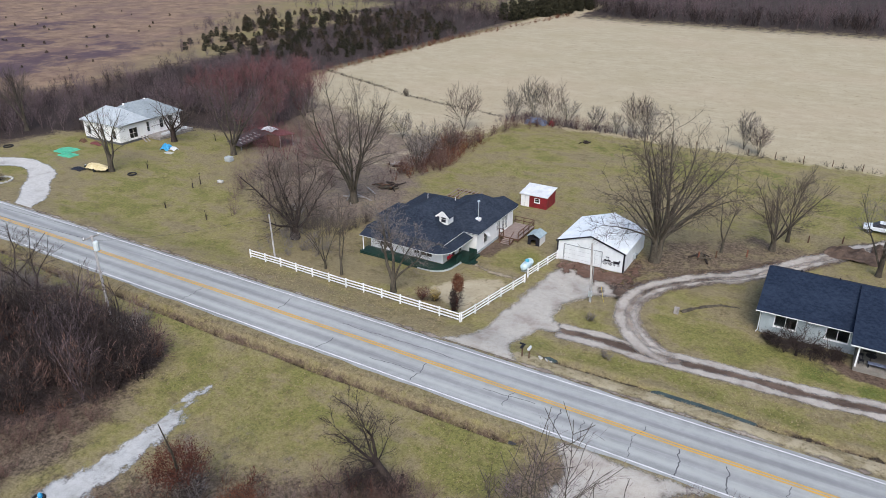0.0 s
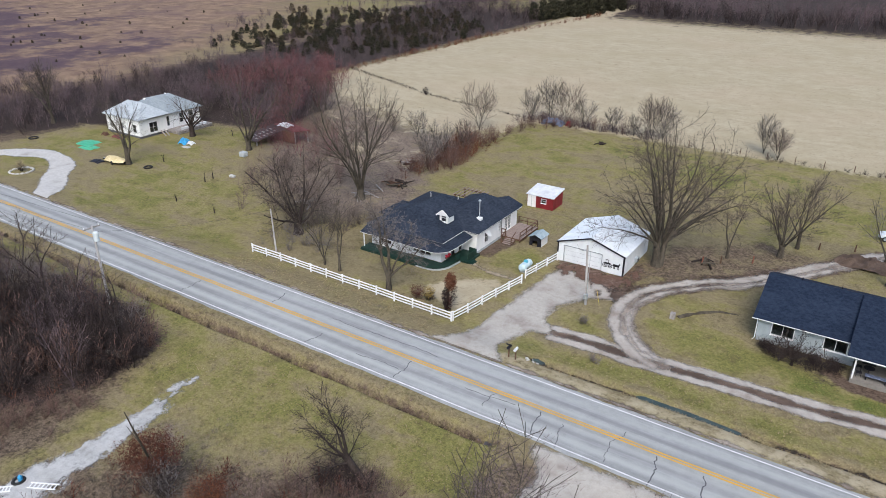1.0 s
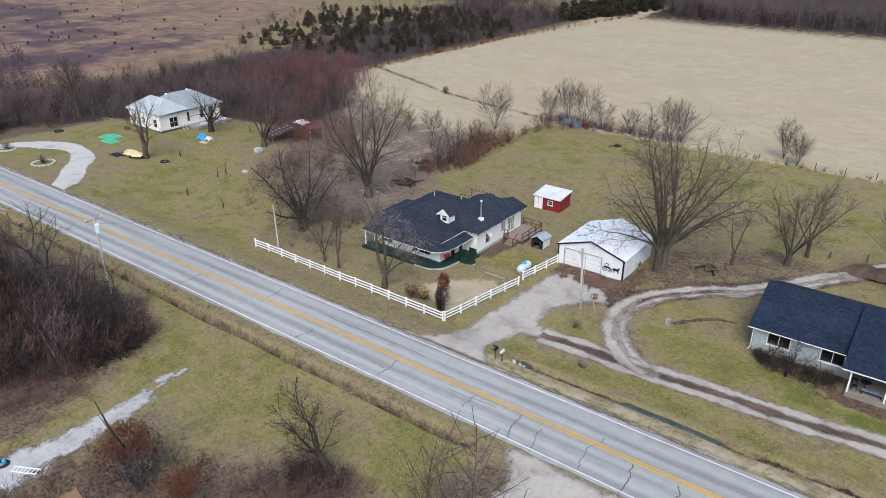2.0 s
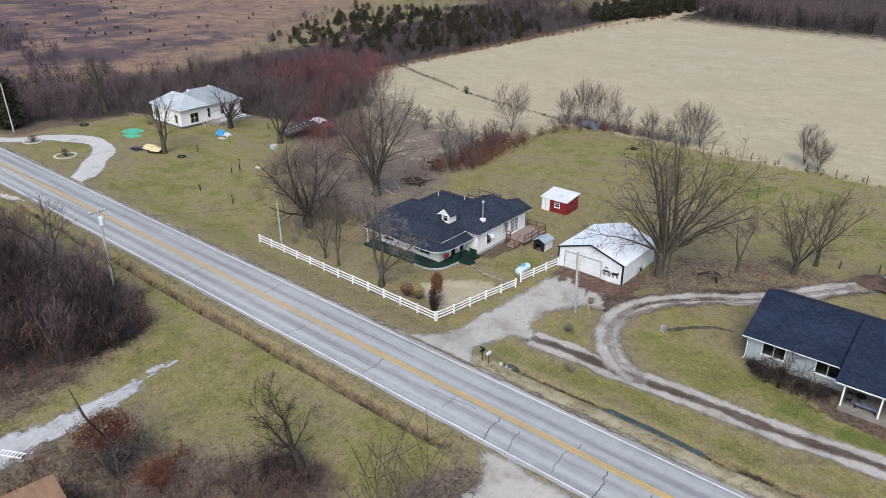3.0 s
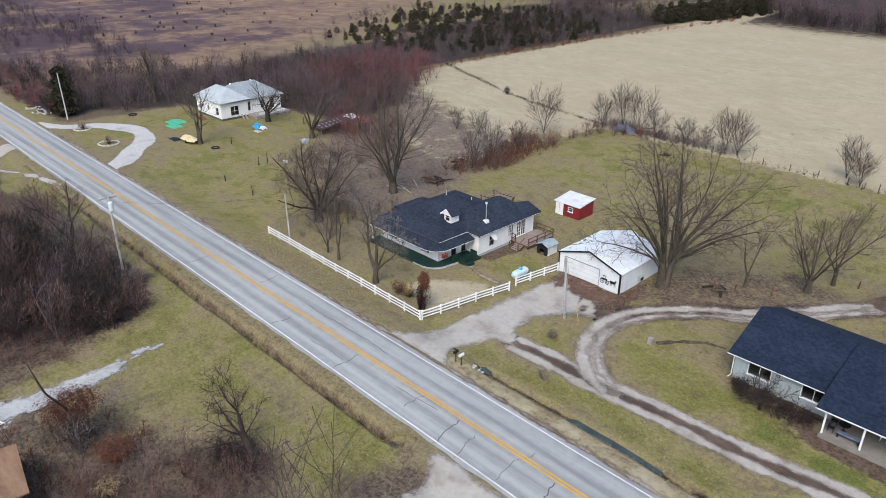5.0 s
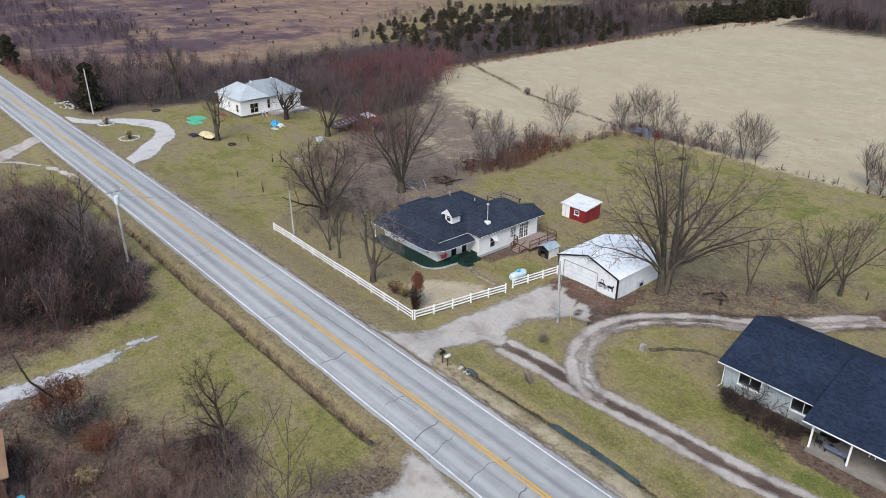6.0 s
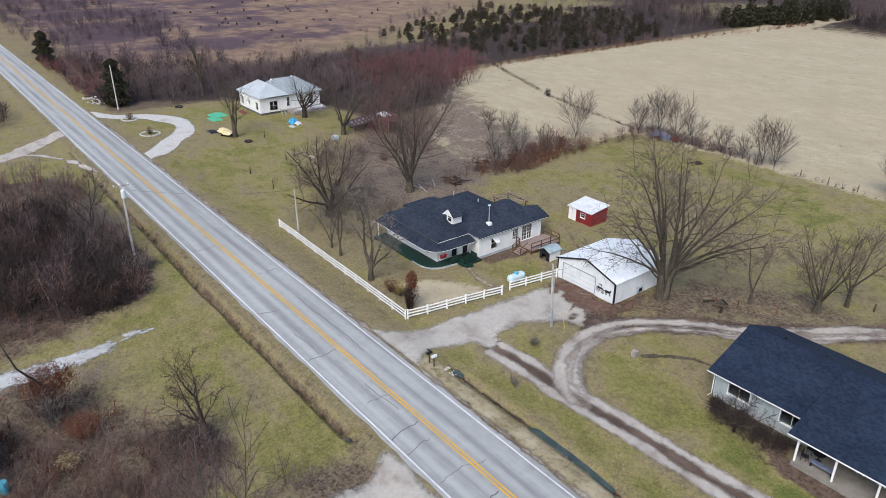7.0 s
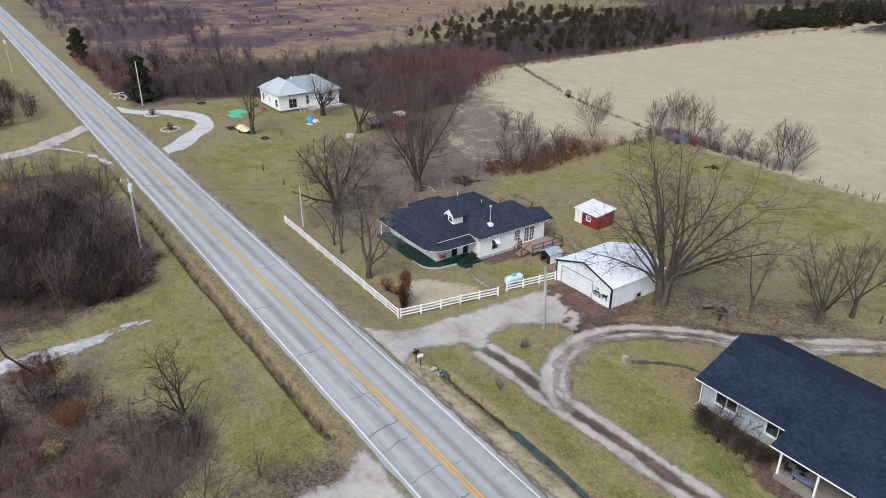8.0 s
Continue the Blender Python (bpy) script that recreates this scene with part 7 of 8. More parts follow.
scatter("field_edge_weeds", spots_in([(-40, 130), (-20, 128.4), (30, 129), (100, 130), (100, 131), (30, 130.2), (-20, 130)], 170, 9, 0.4), LOWS, "twig_dark", "line of dead weeds along the field fence", "weeds", (0.3, 0.75), 9)
scatter("field_fence_row", spots_in([(-126, 152), (-92, 138), (-62, 131.5), (-62, 130.5), (-92, 136.8), (-126, 150.5)], 520, 10, 0.15), LOWS, "twig_dark", "thin line of dead weeds along an old fence", "weeds", (0.2, 0.4), 10)
leafy_bush("field_bush", -90.5, 136.5, 1.8, 1.1, "twig_dark", "lone dark bush in the hay field", 211, "twig_dark", 0.06, 500)
scatter("yard_brush", spots_in([(-62, 57), (-60, 66), (-54, 64), (-52, 58)], 26, 11, 0.5), SHRUBS, "twig_grey", "grey bare saplings behind the fence end", "brush", (0.35, 0.7), 11)

scatter("ditch_weeds", [(x, 40.9 + 0.2 * float(ripple(np.array(x), np.array(0.0), 15)) + d) for x, d in zip(np.random.default_rng(77).uniform(-72, -17, 120), np.random.default_rng(78).normal(0.1, 0.22, 120))], LOWS, "brushbrown", "dead dark weeds standing in the roadside ditch", "weeds", (0.18, 0.42), 26)
scatter("roadside_weeds", spots_in([(-60, 41.2), (-60, 41.9), (-17, 42.1), (-16.5, 41.0), (-19, 40.9)], 260, 79, 0.1), LOWS, "deadgrass", "dead straw-brown weeds between gully and road", "weeds", (0.1, 0.22), 79)
scatter("yard_edge_brush", spots_in([(-98, 87), (-94, 85.5), (-82, 84), (-74, 88), (-80, 98), (-90, 100), (-98, 98)], 34, 27, 1.0), VEILS, "twig_red", "reddish bare saplings round the old lean-to", "brush", (0.4, 0.75), 27)
scatter("fence_end_brush", spots_in([(-66, 66), (-64, 72), (-58, 74.5), (-54, 72), (-55, 65), (-60, 64)], 36, 28, 0.8), SHRUBS, "twig", "tangled grey-brown brush between the yard trees", "brush", (0.5, 0.9), 28)
# the woods beyond the white house and the hay field
OPEN = [(-116, 91), (-84, 86), (-80, 112), (-100, 117), (-121, 106)]
CEDARWOOD = [(-172, 138), (-124, 143), (-120, 190), (-120, 250), (-200, 280), (-235, 220), (-195, 150)]
WOODS = [(-200, 56), (-142, 54), (-128, 80), (-112, 93), (-96, 97), (-100, 112), (-126, 141), (-126, 225), (-128, 300), (-200, 330), (-180, 240), (-160, 150), (-165, 100), (-185, 75)]
scatter("wood", spots_in(WOODS, 240, 12, 3, (CEDARWOOD, OPEN)), BIGS, "twig_purple", "grey-purple leafless wood", "woods", (0.35, 0.68), 12)
scatter("wood_understorey", spots_in(WOODS, 350, 13, 3, (CEDARWOOD, OPEN)), FARS, "twig_dark", "dense bare undergrowth of the wood", "undergrowth", (0.8, 1.35), 13)
scatter("red_understorey", spots_in([(-126, 141), (-100, 112), (-96, 98), (-112, 96), (-135, 110), (-150, 140), (-140, 150)], 70, 14, 3, (OPEN,)), FARS, "twig_red", "red budding saplings at the wood's edge", "undergrowth", (0.8, 1.5), 14)
EDGE = [(-150, 62), (-140, 62), (-128, 82), (-112, 95), (-97, 98), (-88, 100), (-100, 112), (-126, 141), (-150, 150), (-150, 100), (-165, 75)]
scatter("wood_edge", spots_in(EDGE, 240, 40, 2, (CEDARWOOD, OPEN)), BIGS, "twig_purple", "grey-purple leafless wood behind the white house", "woods", (0.38, 0.72), 40)
scatter("red_wood_edge", spots_in([(-126, 107), (-104, 122), (-112, 134), (-128, 148), (-142, 132)], 80, 41, 2), VEILS, "twig_red", "leafless young wood hazed red with buds", "woods", (0.6, 0.9), 41)
scatter("mauve_wood_edge", spots_in([(-122, 97), (-100, 99), (-92, 100), (-92, 108), (-104, 120), (-126, 106)], 55, 42, 1), VEILS, "twig_purple", "thin mauve leafless saplings before the wood", "woods", (0.6, 0.95), 42)
FAR = [(-124, 340), (-100, 303), (-20, 304), (70, 302), (110, 305), (110, 345), (-60, 350), (-120, 400)]
scatter("far_wood", spots_in(FAR, 240, 15, 1), BIGS, "twig_purple", "distant grey leafless wood beyond the field", "woods", (0.8, 1.35), 15)
scatter("far_undergrowth", spots_in([(-124, 336), (-100, 303), (-20, 304), (120, 300), (300, 303), (300, 330), (-90, 330), (-112, 350)], 360, 16, 2), FARS, "twig_dark", "dark undergrowth along the far wood", "undergrowth", (1.2, 2.0), 16)
scatter("far_wood", spots_in([(-128, 255), (-128, 400), (-330, 420), (-300, 300), (-215, 250)], 240, 17, 3), BIGS, "twig_purple", "distant purple-grey wood", "woods", (0.7, 1.2), 17)
scatter("savanna_thickets", spots_in([(-175, 60), (-170, 95), (-260, 110), (-420, 100), (-420, 60), (-250, 56)], 330, 18, 3), FARS, "scrub_purple", "patches of purple leafless scrub on the rough pasture", "scrub", (0.8, 1.5), 18)


def cedar_shape(seed, count=420, tall=5.0, wide=1.5):
    rng = np.random.default_rng(seed)
    h = rng.uniform(0.02, 1, count) ** 1.1
    r = wide * (1 - h) ** 0.38 * (0.55 + 0.45 * np.clip(h * 4, 0, 1)) * rng.uniform(0.45, 1.05, count) * (0.75 + 0.25 * np.sin(h * 23 + seed)) + 0.05
    a = rng.uniform(0, 6.2832, count)
    return leafy(rng, np.stack([r * np.cos(a), r * np.sin(a), h * tall], 1), 0.26, 0.6)


CEDARS = [cedar_shape(400 + i, 440, 5.0, 1.5 + 0.25 * i) for i in range(4)]
scatter("cedar_wood", spots_in([(-170, 150), (-140, 160), (-127, 178), (-126, 200), (-127, 240), (-180, 262), (-220, 220), (-188, 158)], 250, 20, 4), CEDARS, "cedar", "dark green cedars standing in the wood", "cedars", (0.5, 1.0), 20, 0.62)
scatter("cedar_wood", spots_in([(-165, 150), (-131, 185), (-131, 235), (-180, 275), (-235, 240)], 170, 21, 5), CEDARS, "cedar_rust", "brownish winter cedars in the wood", "cedars", (0.5, 0.95), 21, 0.6)
scatter("cedar_row", spots_in([(-128, 262), (-116, 300), (-112, 330), (-122, 340), (-135, 275)], 70, 22, 1), CEDARS, "cedar", "row of dark cedars beside the hay field", "cedars", (1.1, 1.7), 22)
scatter("savanna_cedars", spots_in([(-195, 110), (-190, 150), (-240, 210), (-330, 230), (-360, 120), (-260, 95)], 60, 23, 5), CEDARS, "cedar_rust", "scattered small cedars on the rough pasture", "cedars", (0.2, 0.4), 23, 0.5)


scatter("cedar_undergrowth", spots_in(CEDARWOOD, 210, 50, 2), FARS, "twig_purple", "grey-purple bare undergrowth among the cedars", "undergrowth", (0.55, 1.1), 50)
scatter("field_fringe", spots_in([(-126, 150), (-122, 150), (-121.5, 217), (-112, 300), (-115, 300), (-125, 217)], 230, 51, 0.3), LOWS, "rust", "rust-brown weeds fringing the hay field", "weeds", (0.6, 1.3), 51)


def cedar_tree(x, y, tall, wide, seed, label):
    t = thing("cedar_tree", (x, y, float(height(x, y))), label, "tree")
    part("trunk", tube(bmesh.new(), [(0, 0, -0.2), (0, 0, tall * 0.85)], [0.16, 0.04], 7), M["bark_dark"], t)
    v, q = cedar_shape(seed, 4200, tall, wide)
    arrays("crown", v, q, M["cedar"], t)


cedar_tree(-138.8, 57.0, 9.6, 3.7, 451, "dark evergreen cedar at the thicket beside the road")
cedar_tree(-203.0, 55.6, 7.8, 3.4, 452, "rounded dark evergreen cedar beside the distant road")
scatter("west_thicket", spots_in([(-140, 20), (-128, 22), (-131, 36), (-150, 38), (-170, 30)], 50, 24, 2), FARS, "twig_dark", "bare thicket across the road from the white house", "thicket", (0.9, 1.6), 24)
scatter("roadside_scrub", spots_in([(-200, 53), (-145, 53), (-145, 60), (-200, 62)], 60, 25, 1), FARS, "twig_red", "reddish bare scrub along the road", "scrub", (0.5, 1.0), 25)

# grass tufts in the rough ground nearest the camera
TUFTS = []
for i in range(3):
    r_ = np.random.default_rng(500 + i)
    k = 7
    a = r_.uniform(0, 6.2832, k)
    segs = [(np.array((0.05 * math.cos(t), 0.05 * math.sin(t), -0.02)), np.array((0.16 * math.cos(t) * r_.uniform(0.4, 1.4), 0.16 * math.sin(t) * r_.uniform(0.4, 1.4), r_.uniform(0.1, 0.3))), 0.02, 0.004, 3) for t in a]
    TUFTS.append(stems(segs, 1, 0.003))
ROUGH = [[(-50, 32), (-46, 39.8), (-16, 40.3), (-16.5, 36), (-30, 28), (-40, 24)], [(-60, 51.5), (-31, 51.5), (-31.5, 54.6), (-60, 55)], [(-20, 54.3), (-19.5, 57.2), (20, 58.5), (20, 54.3)]]
scatter("dead_grass", spots_in([(-75, 40), (-75, 41.9), (-16, 42.0), (-16, 40)], 380, 30, 0.1) + spots_in(ROUGH[0], 1500, 31, 0.5) + spots_in(ROUGH[1], 900, 32, 0.2) + spots_in(ROUGH[2], 700, 33, 0.2) + spots_in([(-20.5, 52), (20, 52), (20, 54), (-20.5, 54)], 700, 34, 0.1), TUFTS, "deadgrass", "tufts of dead straw-coloured grass", "grass", (0.25, 0.7), 30)
scatter("green_grass", spots_in(ROUGH[0], 1600, 35, 0.5) + spots_in(ROUGH[2], 900, 36, 0.2) + spots_in([(-12, 61.5), (-14, 66), (-9, 67.5), (4, 64), (12, 63)], 900, 37, 0.2), TUFTS, "greengrass", "tufts of olive-green winter grass", "grass", (0.2, 0.5), 31)


# ---- small things ----
def ground_z(x, y):
    return float(height(x, y))


def propane_tank():
    g = ground_z(-29.7, 69.7)
    t = anchored("propane_tank", (-29.7, 69.7, g), "pale blue propane tank with teal dome on short legs", "tank")
    pts, rad = [], []
    for k in range(9):
        a = math.pi * k / 8
        pts.append((-29.7, 69.7 - 1.25 * math.cos(a), g + 0.68))
        rad.append(max(0.46 * min(1.0, math.sin(a) * 1.7), 0.03))
    body = part("tank_body", tube(bmesh.new(), pts, rad, 18), M["tank"], t)
    part("dome", tube(bmesh.new(), [(-29.7, 69.7, g + 1.05), (-29.7, 69.7, g + 1.28), (-29.7, 69.7, g + 1.36)], [0.26, 0.25, 0.12], 14), M["teal"], body, "teal plastic valve dome")
    for y in (69.0, 70.4):
        part("leg", B(-30.05, -29.35, y - 0.06, y + 0.06, g - 0.1, g + 0.4, bevel=0.01), M["block"], t)


def mailbox(x, y, mat, label, white):
    g = ground_z(x, y)
    t = anchored("mailbox", (x, y, g), label, "mailbox", "roadside mailboxes")
    part("post", B(x - 0.05, x + 0.05, y - 0.05, y + 0.05, g - 0.2, g + 1.0, bevel=0.01), M["darkwood"], t)
    bm, ring = bmesh.new(), []
    for yy in (y - 0.28, y + 0.28):
        ring.append([bm.verts.new((x + a, yy, g + b)) for a, b in ((-0.11, 1.0), (0.11, 1.0), (0.11, 1.14), (0.07, 1.22), (0, 1.25), (-0.07, 1.22), (-0.11, 1.14))])
    for i in range(7):
        bm.faces.new((ring[0][i], ring[0][(i + 1) % 7], ring[1][(i + 1) % 7], ring[1][i]))
    bm.faces.new(ring[0][::-1]), bm.faces.new(ring[1])
    b = part("box", bm, M[mat], t)
    part("flag", B(x + 0.115, x + 0.13, y - 0.1, y - 0.05, g + 1.1, g + 1.38), M["trimwhite"] if white else M["black"], b)
    if not white:
        part("number_board", B(x - 0.3, x + 0.3, y - 0.02, y + 0.02, g + 1.28, g + 1.42), M["black"], t)


propane_tank()
mailbox(-22.05, 51.75, "black", "black mailbox on a dark wooden post by the road", False)
mailbox(-21.35, 51.75, "shed_roof", "white mailbox on a wooden post by the road", True)


def heap(name, x, y, w, d, h, mat, label, category, seed, rough=0.35, n=14, z=None, kids=True):
    """A low lumpy mass, such as a tarpaulin thrown over things."""
    rng, g = random.Random(seed), ground_z(x, y) if z is None else z
    bm = bmesh.new()
    rows = []
    for i in range(n + 1):
        row = []
        for j in range(n + 1):
            u, v = 2 * i / n - 1, 2 * j / n - 1
            r = max(abs(u), abs(v)) * 0.5 + 0.5 * math.hypot(u, v) / 1.2
            k = max(0.0, 1 - r ** 3)
            wob = 1 + rough * (noise.noise(Vector((u * 2.3 + seed, v * 2.3, 0))) + 0.5 * noise.noise(Vector((u * 6 + seed, v * 6, 3))))
            e = 1 + 0.18 * noise.noise(Vector((u * 1.7, v * 1.7, seed)))
            row.append(bm.verts.new((x + u * w / 2 * e, y + v * d / 2 * e, g - 0.05 + h * k ** 0.6 * wob)))
        rows.append(row)
    for i in range(n):
        for j in range(n):
            bm.faces.new((rows[i][j], rows[i + 1][j], rows[i + 1][j + 1], rows[i][j + 1]))
    ob = part(name, bm, M[mat])
    ob.data.attributes.new("inner", "FLOAT", "POINT").data.foreach_set("value", [1.2] * len(ob.data.vertices))
    return tagged(ob, label, category)


M["tarp_yellow"] = surface("faded_yellow_tarpaulin", (0.5, 0.4, 0.2), (0.72, 0.62, 0.38), size=0.6, rough=0.6, bump=0.03)
M["tarp_green"] = surface("green_tarpaulin", (0.04, 0.3, 0.17), (0.1, 0.5, 0.3), size=0.9, rough=0.5, stain=(0.2, 0.28, 0.12), bump=0.02)
M["tarp_blue"] = surface("blue_tarpaulin", (0.02, 0.2, 0.42), (0.06, 0.38, 0.66), size=0.5, rough=0.45, bump=0.03)
M["tyre"] = surface("black_rubber", (0.012, 0.012, 0.012), (0.03, 0.03, 0.03), rough=0.8)
M["plywood"] = surface("tan_weathered_plywood", (0.2, 0.11, 0.065), (0.33, 0.205, 0.125), size=0.9, rough=0.85, stain=(0.13, 0.06, 0.042), stretch=(0.4, 1.6, 1))
M["bluegrey"] = surface("blue_grey_sheet", (0.1, 0.12, 0.18), (0.18, 0.21, 0.3), rough=0.6)
M["stone"] = surface("pale_field_stone", (0.35, 0.34, 0.32), (0.55, 0.54, 0.5), size=0.3, rough=0.95)
M["rustpost"] = surface("rust_red_post", (0.13, 0.05, 0.035), (0.22, 0.09, 0.06), rough=0.9)
M["carpaint"] = surface("white_car_paint", (0.62, 0.66, 0.7), (0.74, 0.78, 0.81), size=0.8, rough=0.25, bump=0.001, spec=0.6)
M["oldred"] = surface("faded_red_metal", (0.12, 0.035, 0.036), (0.21, 0.066, 0.062), size=0.6, rough=0.7)


def boat():
    x, y = -104.4, 66.6
    g = ground_z(x, y)
    t = anchored("covered_boat", (x, y, g), "small boat on a trailer under a faded yellow tarpaulin", "boat")
    bm, rows = bmesh.new(), []
    for k in range(9):
        u = k / 8
        w = 0.95 * (1 - (2 * u - 0.8) ** 4 * 0.25) * (1 if u < 0.75 else 1.0 - (u - 0.75) * 2.2)
        rows.append([bm.verts.new((x - 2.4 + 4.8 * u, y + s * w, g + z + 0.1 * u)) for s, z in ((-1, 0.55), (-0.75, 0.25), (0, 0.15), (0.75, 0.25), (1, 0.55))])
    for a, b in zip(rows, rows[1:]):
        for i in range(4):
            bm.faces.new((a[i], a[i + 1], b[i + 1], b[i]))
    bm.faces.new(rows[0]), bm.faces.new(rows[-1][::-1])
    part("hull", bm, M["black"], t)
    rng, bm, rows = random.Random(4), bmesh.new(), []
    for k in range(13):
        u = k / 12
        w = 1.1 * (1 if u < 0.7 else 1.0 - (u - 0.7) * 2.0)
        row = []
        for j in range(9):
            v = -1 + j / 4
            row.append(bm.verts.new((x - 1.7 + 4.3 * u + rng.uniform(-0.05, 0.05), y + v * w, g + 0.5 + (0.75 - 0.25 * u) * (1 - abs(v) ** 1.6) * (0.55 + 0.45 * math.sin(u * 3.0 + 0.3)) + rng.uniform(-0.05, 0.05))))
        rows.append(row)
    for a, b in zip(rows, rows[1:]):
        for i in range(8):
            bm.faces.new((a[i], a[i + 1], b[i + 1], b[i]))
    part("tarpaulin", bm, M["tarp_yellow"], t)
    part("trailer_tongue", beam(bmesh.new(), (x - 3.4, y, g + 0.35), (x - 2.0, y, g + 0.4), 0.1, 0.1), M["metal"], t)
    for s in (-1, 1):
        part("wheel", tube(bmesh.new(), [(x + 0.4, y + s * 1.0 - 0.1, g + 0.3), (x + 0.4, y + s * 1.0 + 0.1, g + 0.3)], 0.3, 14), M["tyre"], t)


boat()
heap("black_sheet", -107.6, 65.3, 2.4, 1.5, 0.35, "black", "crumpled black plastic sheet on the lawn", "sheet", 5)
heap("green_tarpaulin", -119.0, 70.8, 4.2, 3.2, 0.16, "tarp_green", "green tarpaulin spread flat on the lawn", "tarpaulin", 6, 0.8)
heap("green_tarpaulin", -116.2, 69.2, 3.6, 2.4, 0.14, "tarp_green", "green tarpaulin spread flat on the lawn", "tarpaulin", 7, 0.8)
heap("blue_tarpaulin", -104.2, 80.2, 1.9, 1.7, 0.9, "tarp_blue", "blue tarpaulin thrown over a heap", "tarpaulin", 8, 0.6)
heap("white_bags", -102.9, 80.6, 1.3, 1.2, 0.5, "shed_roof", "pile of pale bags beside the blue tarpaulin", "bags", 9, 0.7)
heap("pale_boards", -102.3, 79.0, 2.0, 1.1, 0.1, "stone", "pale boards lying on the lawn", "boards", 10)
heap("soil_mound", 3.2, 93.0, 6.0, 3.4, 0.8, "mud", "heap of churned brown soil", "soil mound", 12, 0.9, 20)
heap("soil_mound", 7.5, 95.5, 5.0, 4.0, 1.0, "mud", "heap of churned brown soil", "soil mound", 13, 0.9, 20)
heap("blue_sheet", -55.0, 130.0, 4.6, 1.8, 1.1, "bluegrey", "blue-grey tarpaulin over a heap at the field corner", "tarpaulin", 14, 0.5)
heap("red_barrel_cover", -51.9, 130.3, 1.0, 0.9, 1.0, "red", "bright red cover over a small heap", "cover", 15, 0.4)
heap("porch_clutter", -121.2, 75.6, 1.6, 1.0, 0.5, "darkwood", "brown clutter in front of the white house", "clutter", 16, 0.9)
heap("porch_clutter", -117.6, 75.7, 2.8, 0.9, 0.4, "oldred", "reddish brown clutter in front of the white house", "clutter", 17, 0.9)
heap("white_sheet", -91.8, 93.2, 2.8, 1.9, 0.4, "shed_roof", "crumpled white plastic sheet on the old shed roof", "sheet", 18, 0.9, 14, 2.25)


def old_tyre(x, y, r=0.55):
    g = ground_z(x, y)
    bm, k, rings = bmesh.new(), 16, []
    for i in range(k):
        a = 6.2832 * i / k
        rings.append([bm.verts.new((x + (r - 0.13 + 0.13 * math.cos(b)) * math.cos(a), y + (r - 0.13 + 0.13 * math.cos(b)) * math.sin(a), g + 0.12 + 0.12 * math.sin(b))) for b in (6.2832 * j / 6 for j in range(6))])
    for i in range(k):
        for j in range(6):
            bm.faces.new((rings[i][j], rings[(i + 1) % k][j], rings[(i + 1) % k][(j + 1) % 6], rings[i][(j + 1) % 6]))
    tagged(part("tyre", bm, M["tyre"]), "old black tyre lying on the lawn", "tyre", "old tyres")


for x, y, r in ((-98.0, 68.1, 0.75), (-130.0, 66.8, 0.9), (-43.8, 18.3, 0.5)):
    old_tyre(x, y, r)


def stone_ring(x, y, r):
    t = anchored("stone_bed", (x, y, ground_z(x, y)), "round flower bed edged with pale stones", "flower bed", "round beds on the drive island")
    rng = random.Random(int(x))
    for k in range(15):
        a = 6.2832 * k / 15
        bm = bmesh.new()
        bmesh.ops.create_icosphere(bm, subdivisions=1, radius=1, matrix=Matrix.Translation((x + r * math.cos(a), y + r * math.sin(a), ground_z(x, y) + 0.1)) @ Matrix.Rotation(a, 4, "Z") @ Matrix.Diagonal((0.24, 0.36 + 0.08 * rng.random(), 0.2, 1)))
        part("stone", bm, M["stone"], t)


stone_ring(-113.0, 55.5, 1.7)
stone_ring(-126.0, 55.6, 1.5)


def old_shed():
    g = ground_z(-91, 90)
    t = anchored("lean_to", (-90.5, 90.5, g), "collapsing dark lean-to with patched roof under the maples", "shed")
    part("roof", slab(bmesh.new(), [(-97.0, 87.6, 0.7), (-92.6, 86.4, 0.7), (-90.6, 92.2, 2.1), (-95.2, 93.4, 2.1)], 0.08), M["leanroof"], t)
    for i in range(6):
        for j in range(2):
            u, v = 0.12 + i * 0.12, 0.3 + 0.36 * j
            px, py, pz = -97.0 + 4.4 * v + 1.9 * u, 87.6 - 1.2 * v + 5.8 * u, 0.72 + 1.4 * u
            part("roof_patch", slab(bmesh.new(), [(px, py, pz), (px + 0.85, py - 0.25, pz), (px + 0.95, py + 0.02, pz + 0.07), (px + 0.1, py + 0.27, pz + 0.07)], 0.02), M["greywood"], t)
    part("rear_roof", slab(bmesh.new(), [(-94.8, 93.2, 2.2), (-87.6, 91.2, 2.2), (-86.8, 94.4, 1.9), (-94.0, 96.4, 1.9)], 0.1), M["oldred"], t, "faded red metal roof")
    for x, y in ((-96.6, 87.9), (-92.8, 86.9), (-91.0, 91.8), (-94.9, 93.0), (-87.9, 91.6), (-87.2, 94.1)):
        part("post", B(x - 0.08, x + 0.08, y - 0.08, y + 0.08, g - 0.2, 0.72 if y < 88.5 else 1.95), M["greywood"], t)
    part("side_wall", beam(bmesh.new(), (-91.0, 91.6, 0.9), (-87.9, 91.4, 0.9), 0.1, 2.0), M["darkwood"], t)


M["leanroof"] = surface("dark_patched_roofing", (0.06, 0.045, 0.045), (0.12, 0.09, 0.09), size=0.8, rough=0.9)
old_shed()
tagged(part("crate", B(-90.8, -89.6, 80.9, 81.9, -0.25, 0.55, bevel=0.05), M["block"]), "grey crate at the foot of the maple", "crate")
tagged(part("flat_stone", B(-84.0, -83.0, 72.7, 73.3, -0.35, 0.05, bevel=0.08), M["stone"]), "flat pale stone on the lawn", "stone")


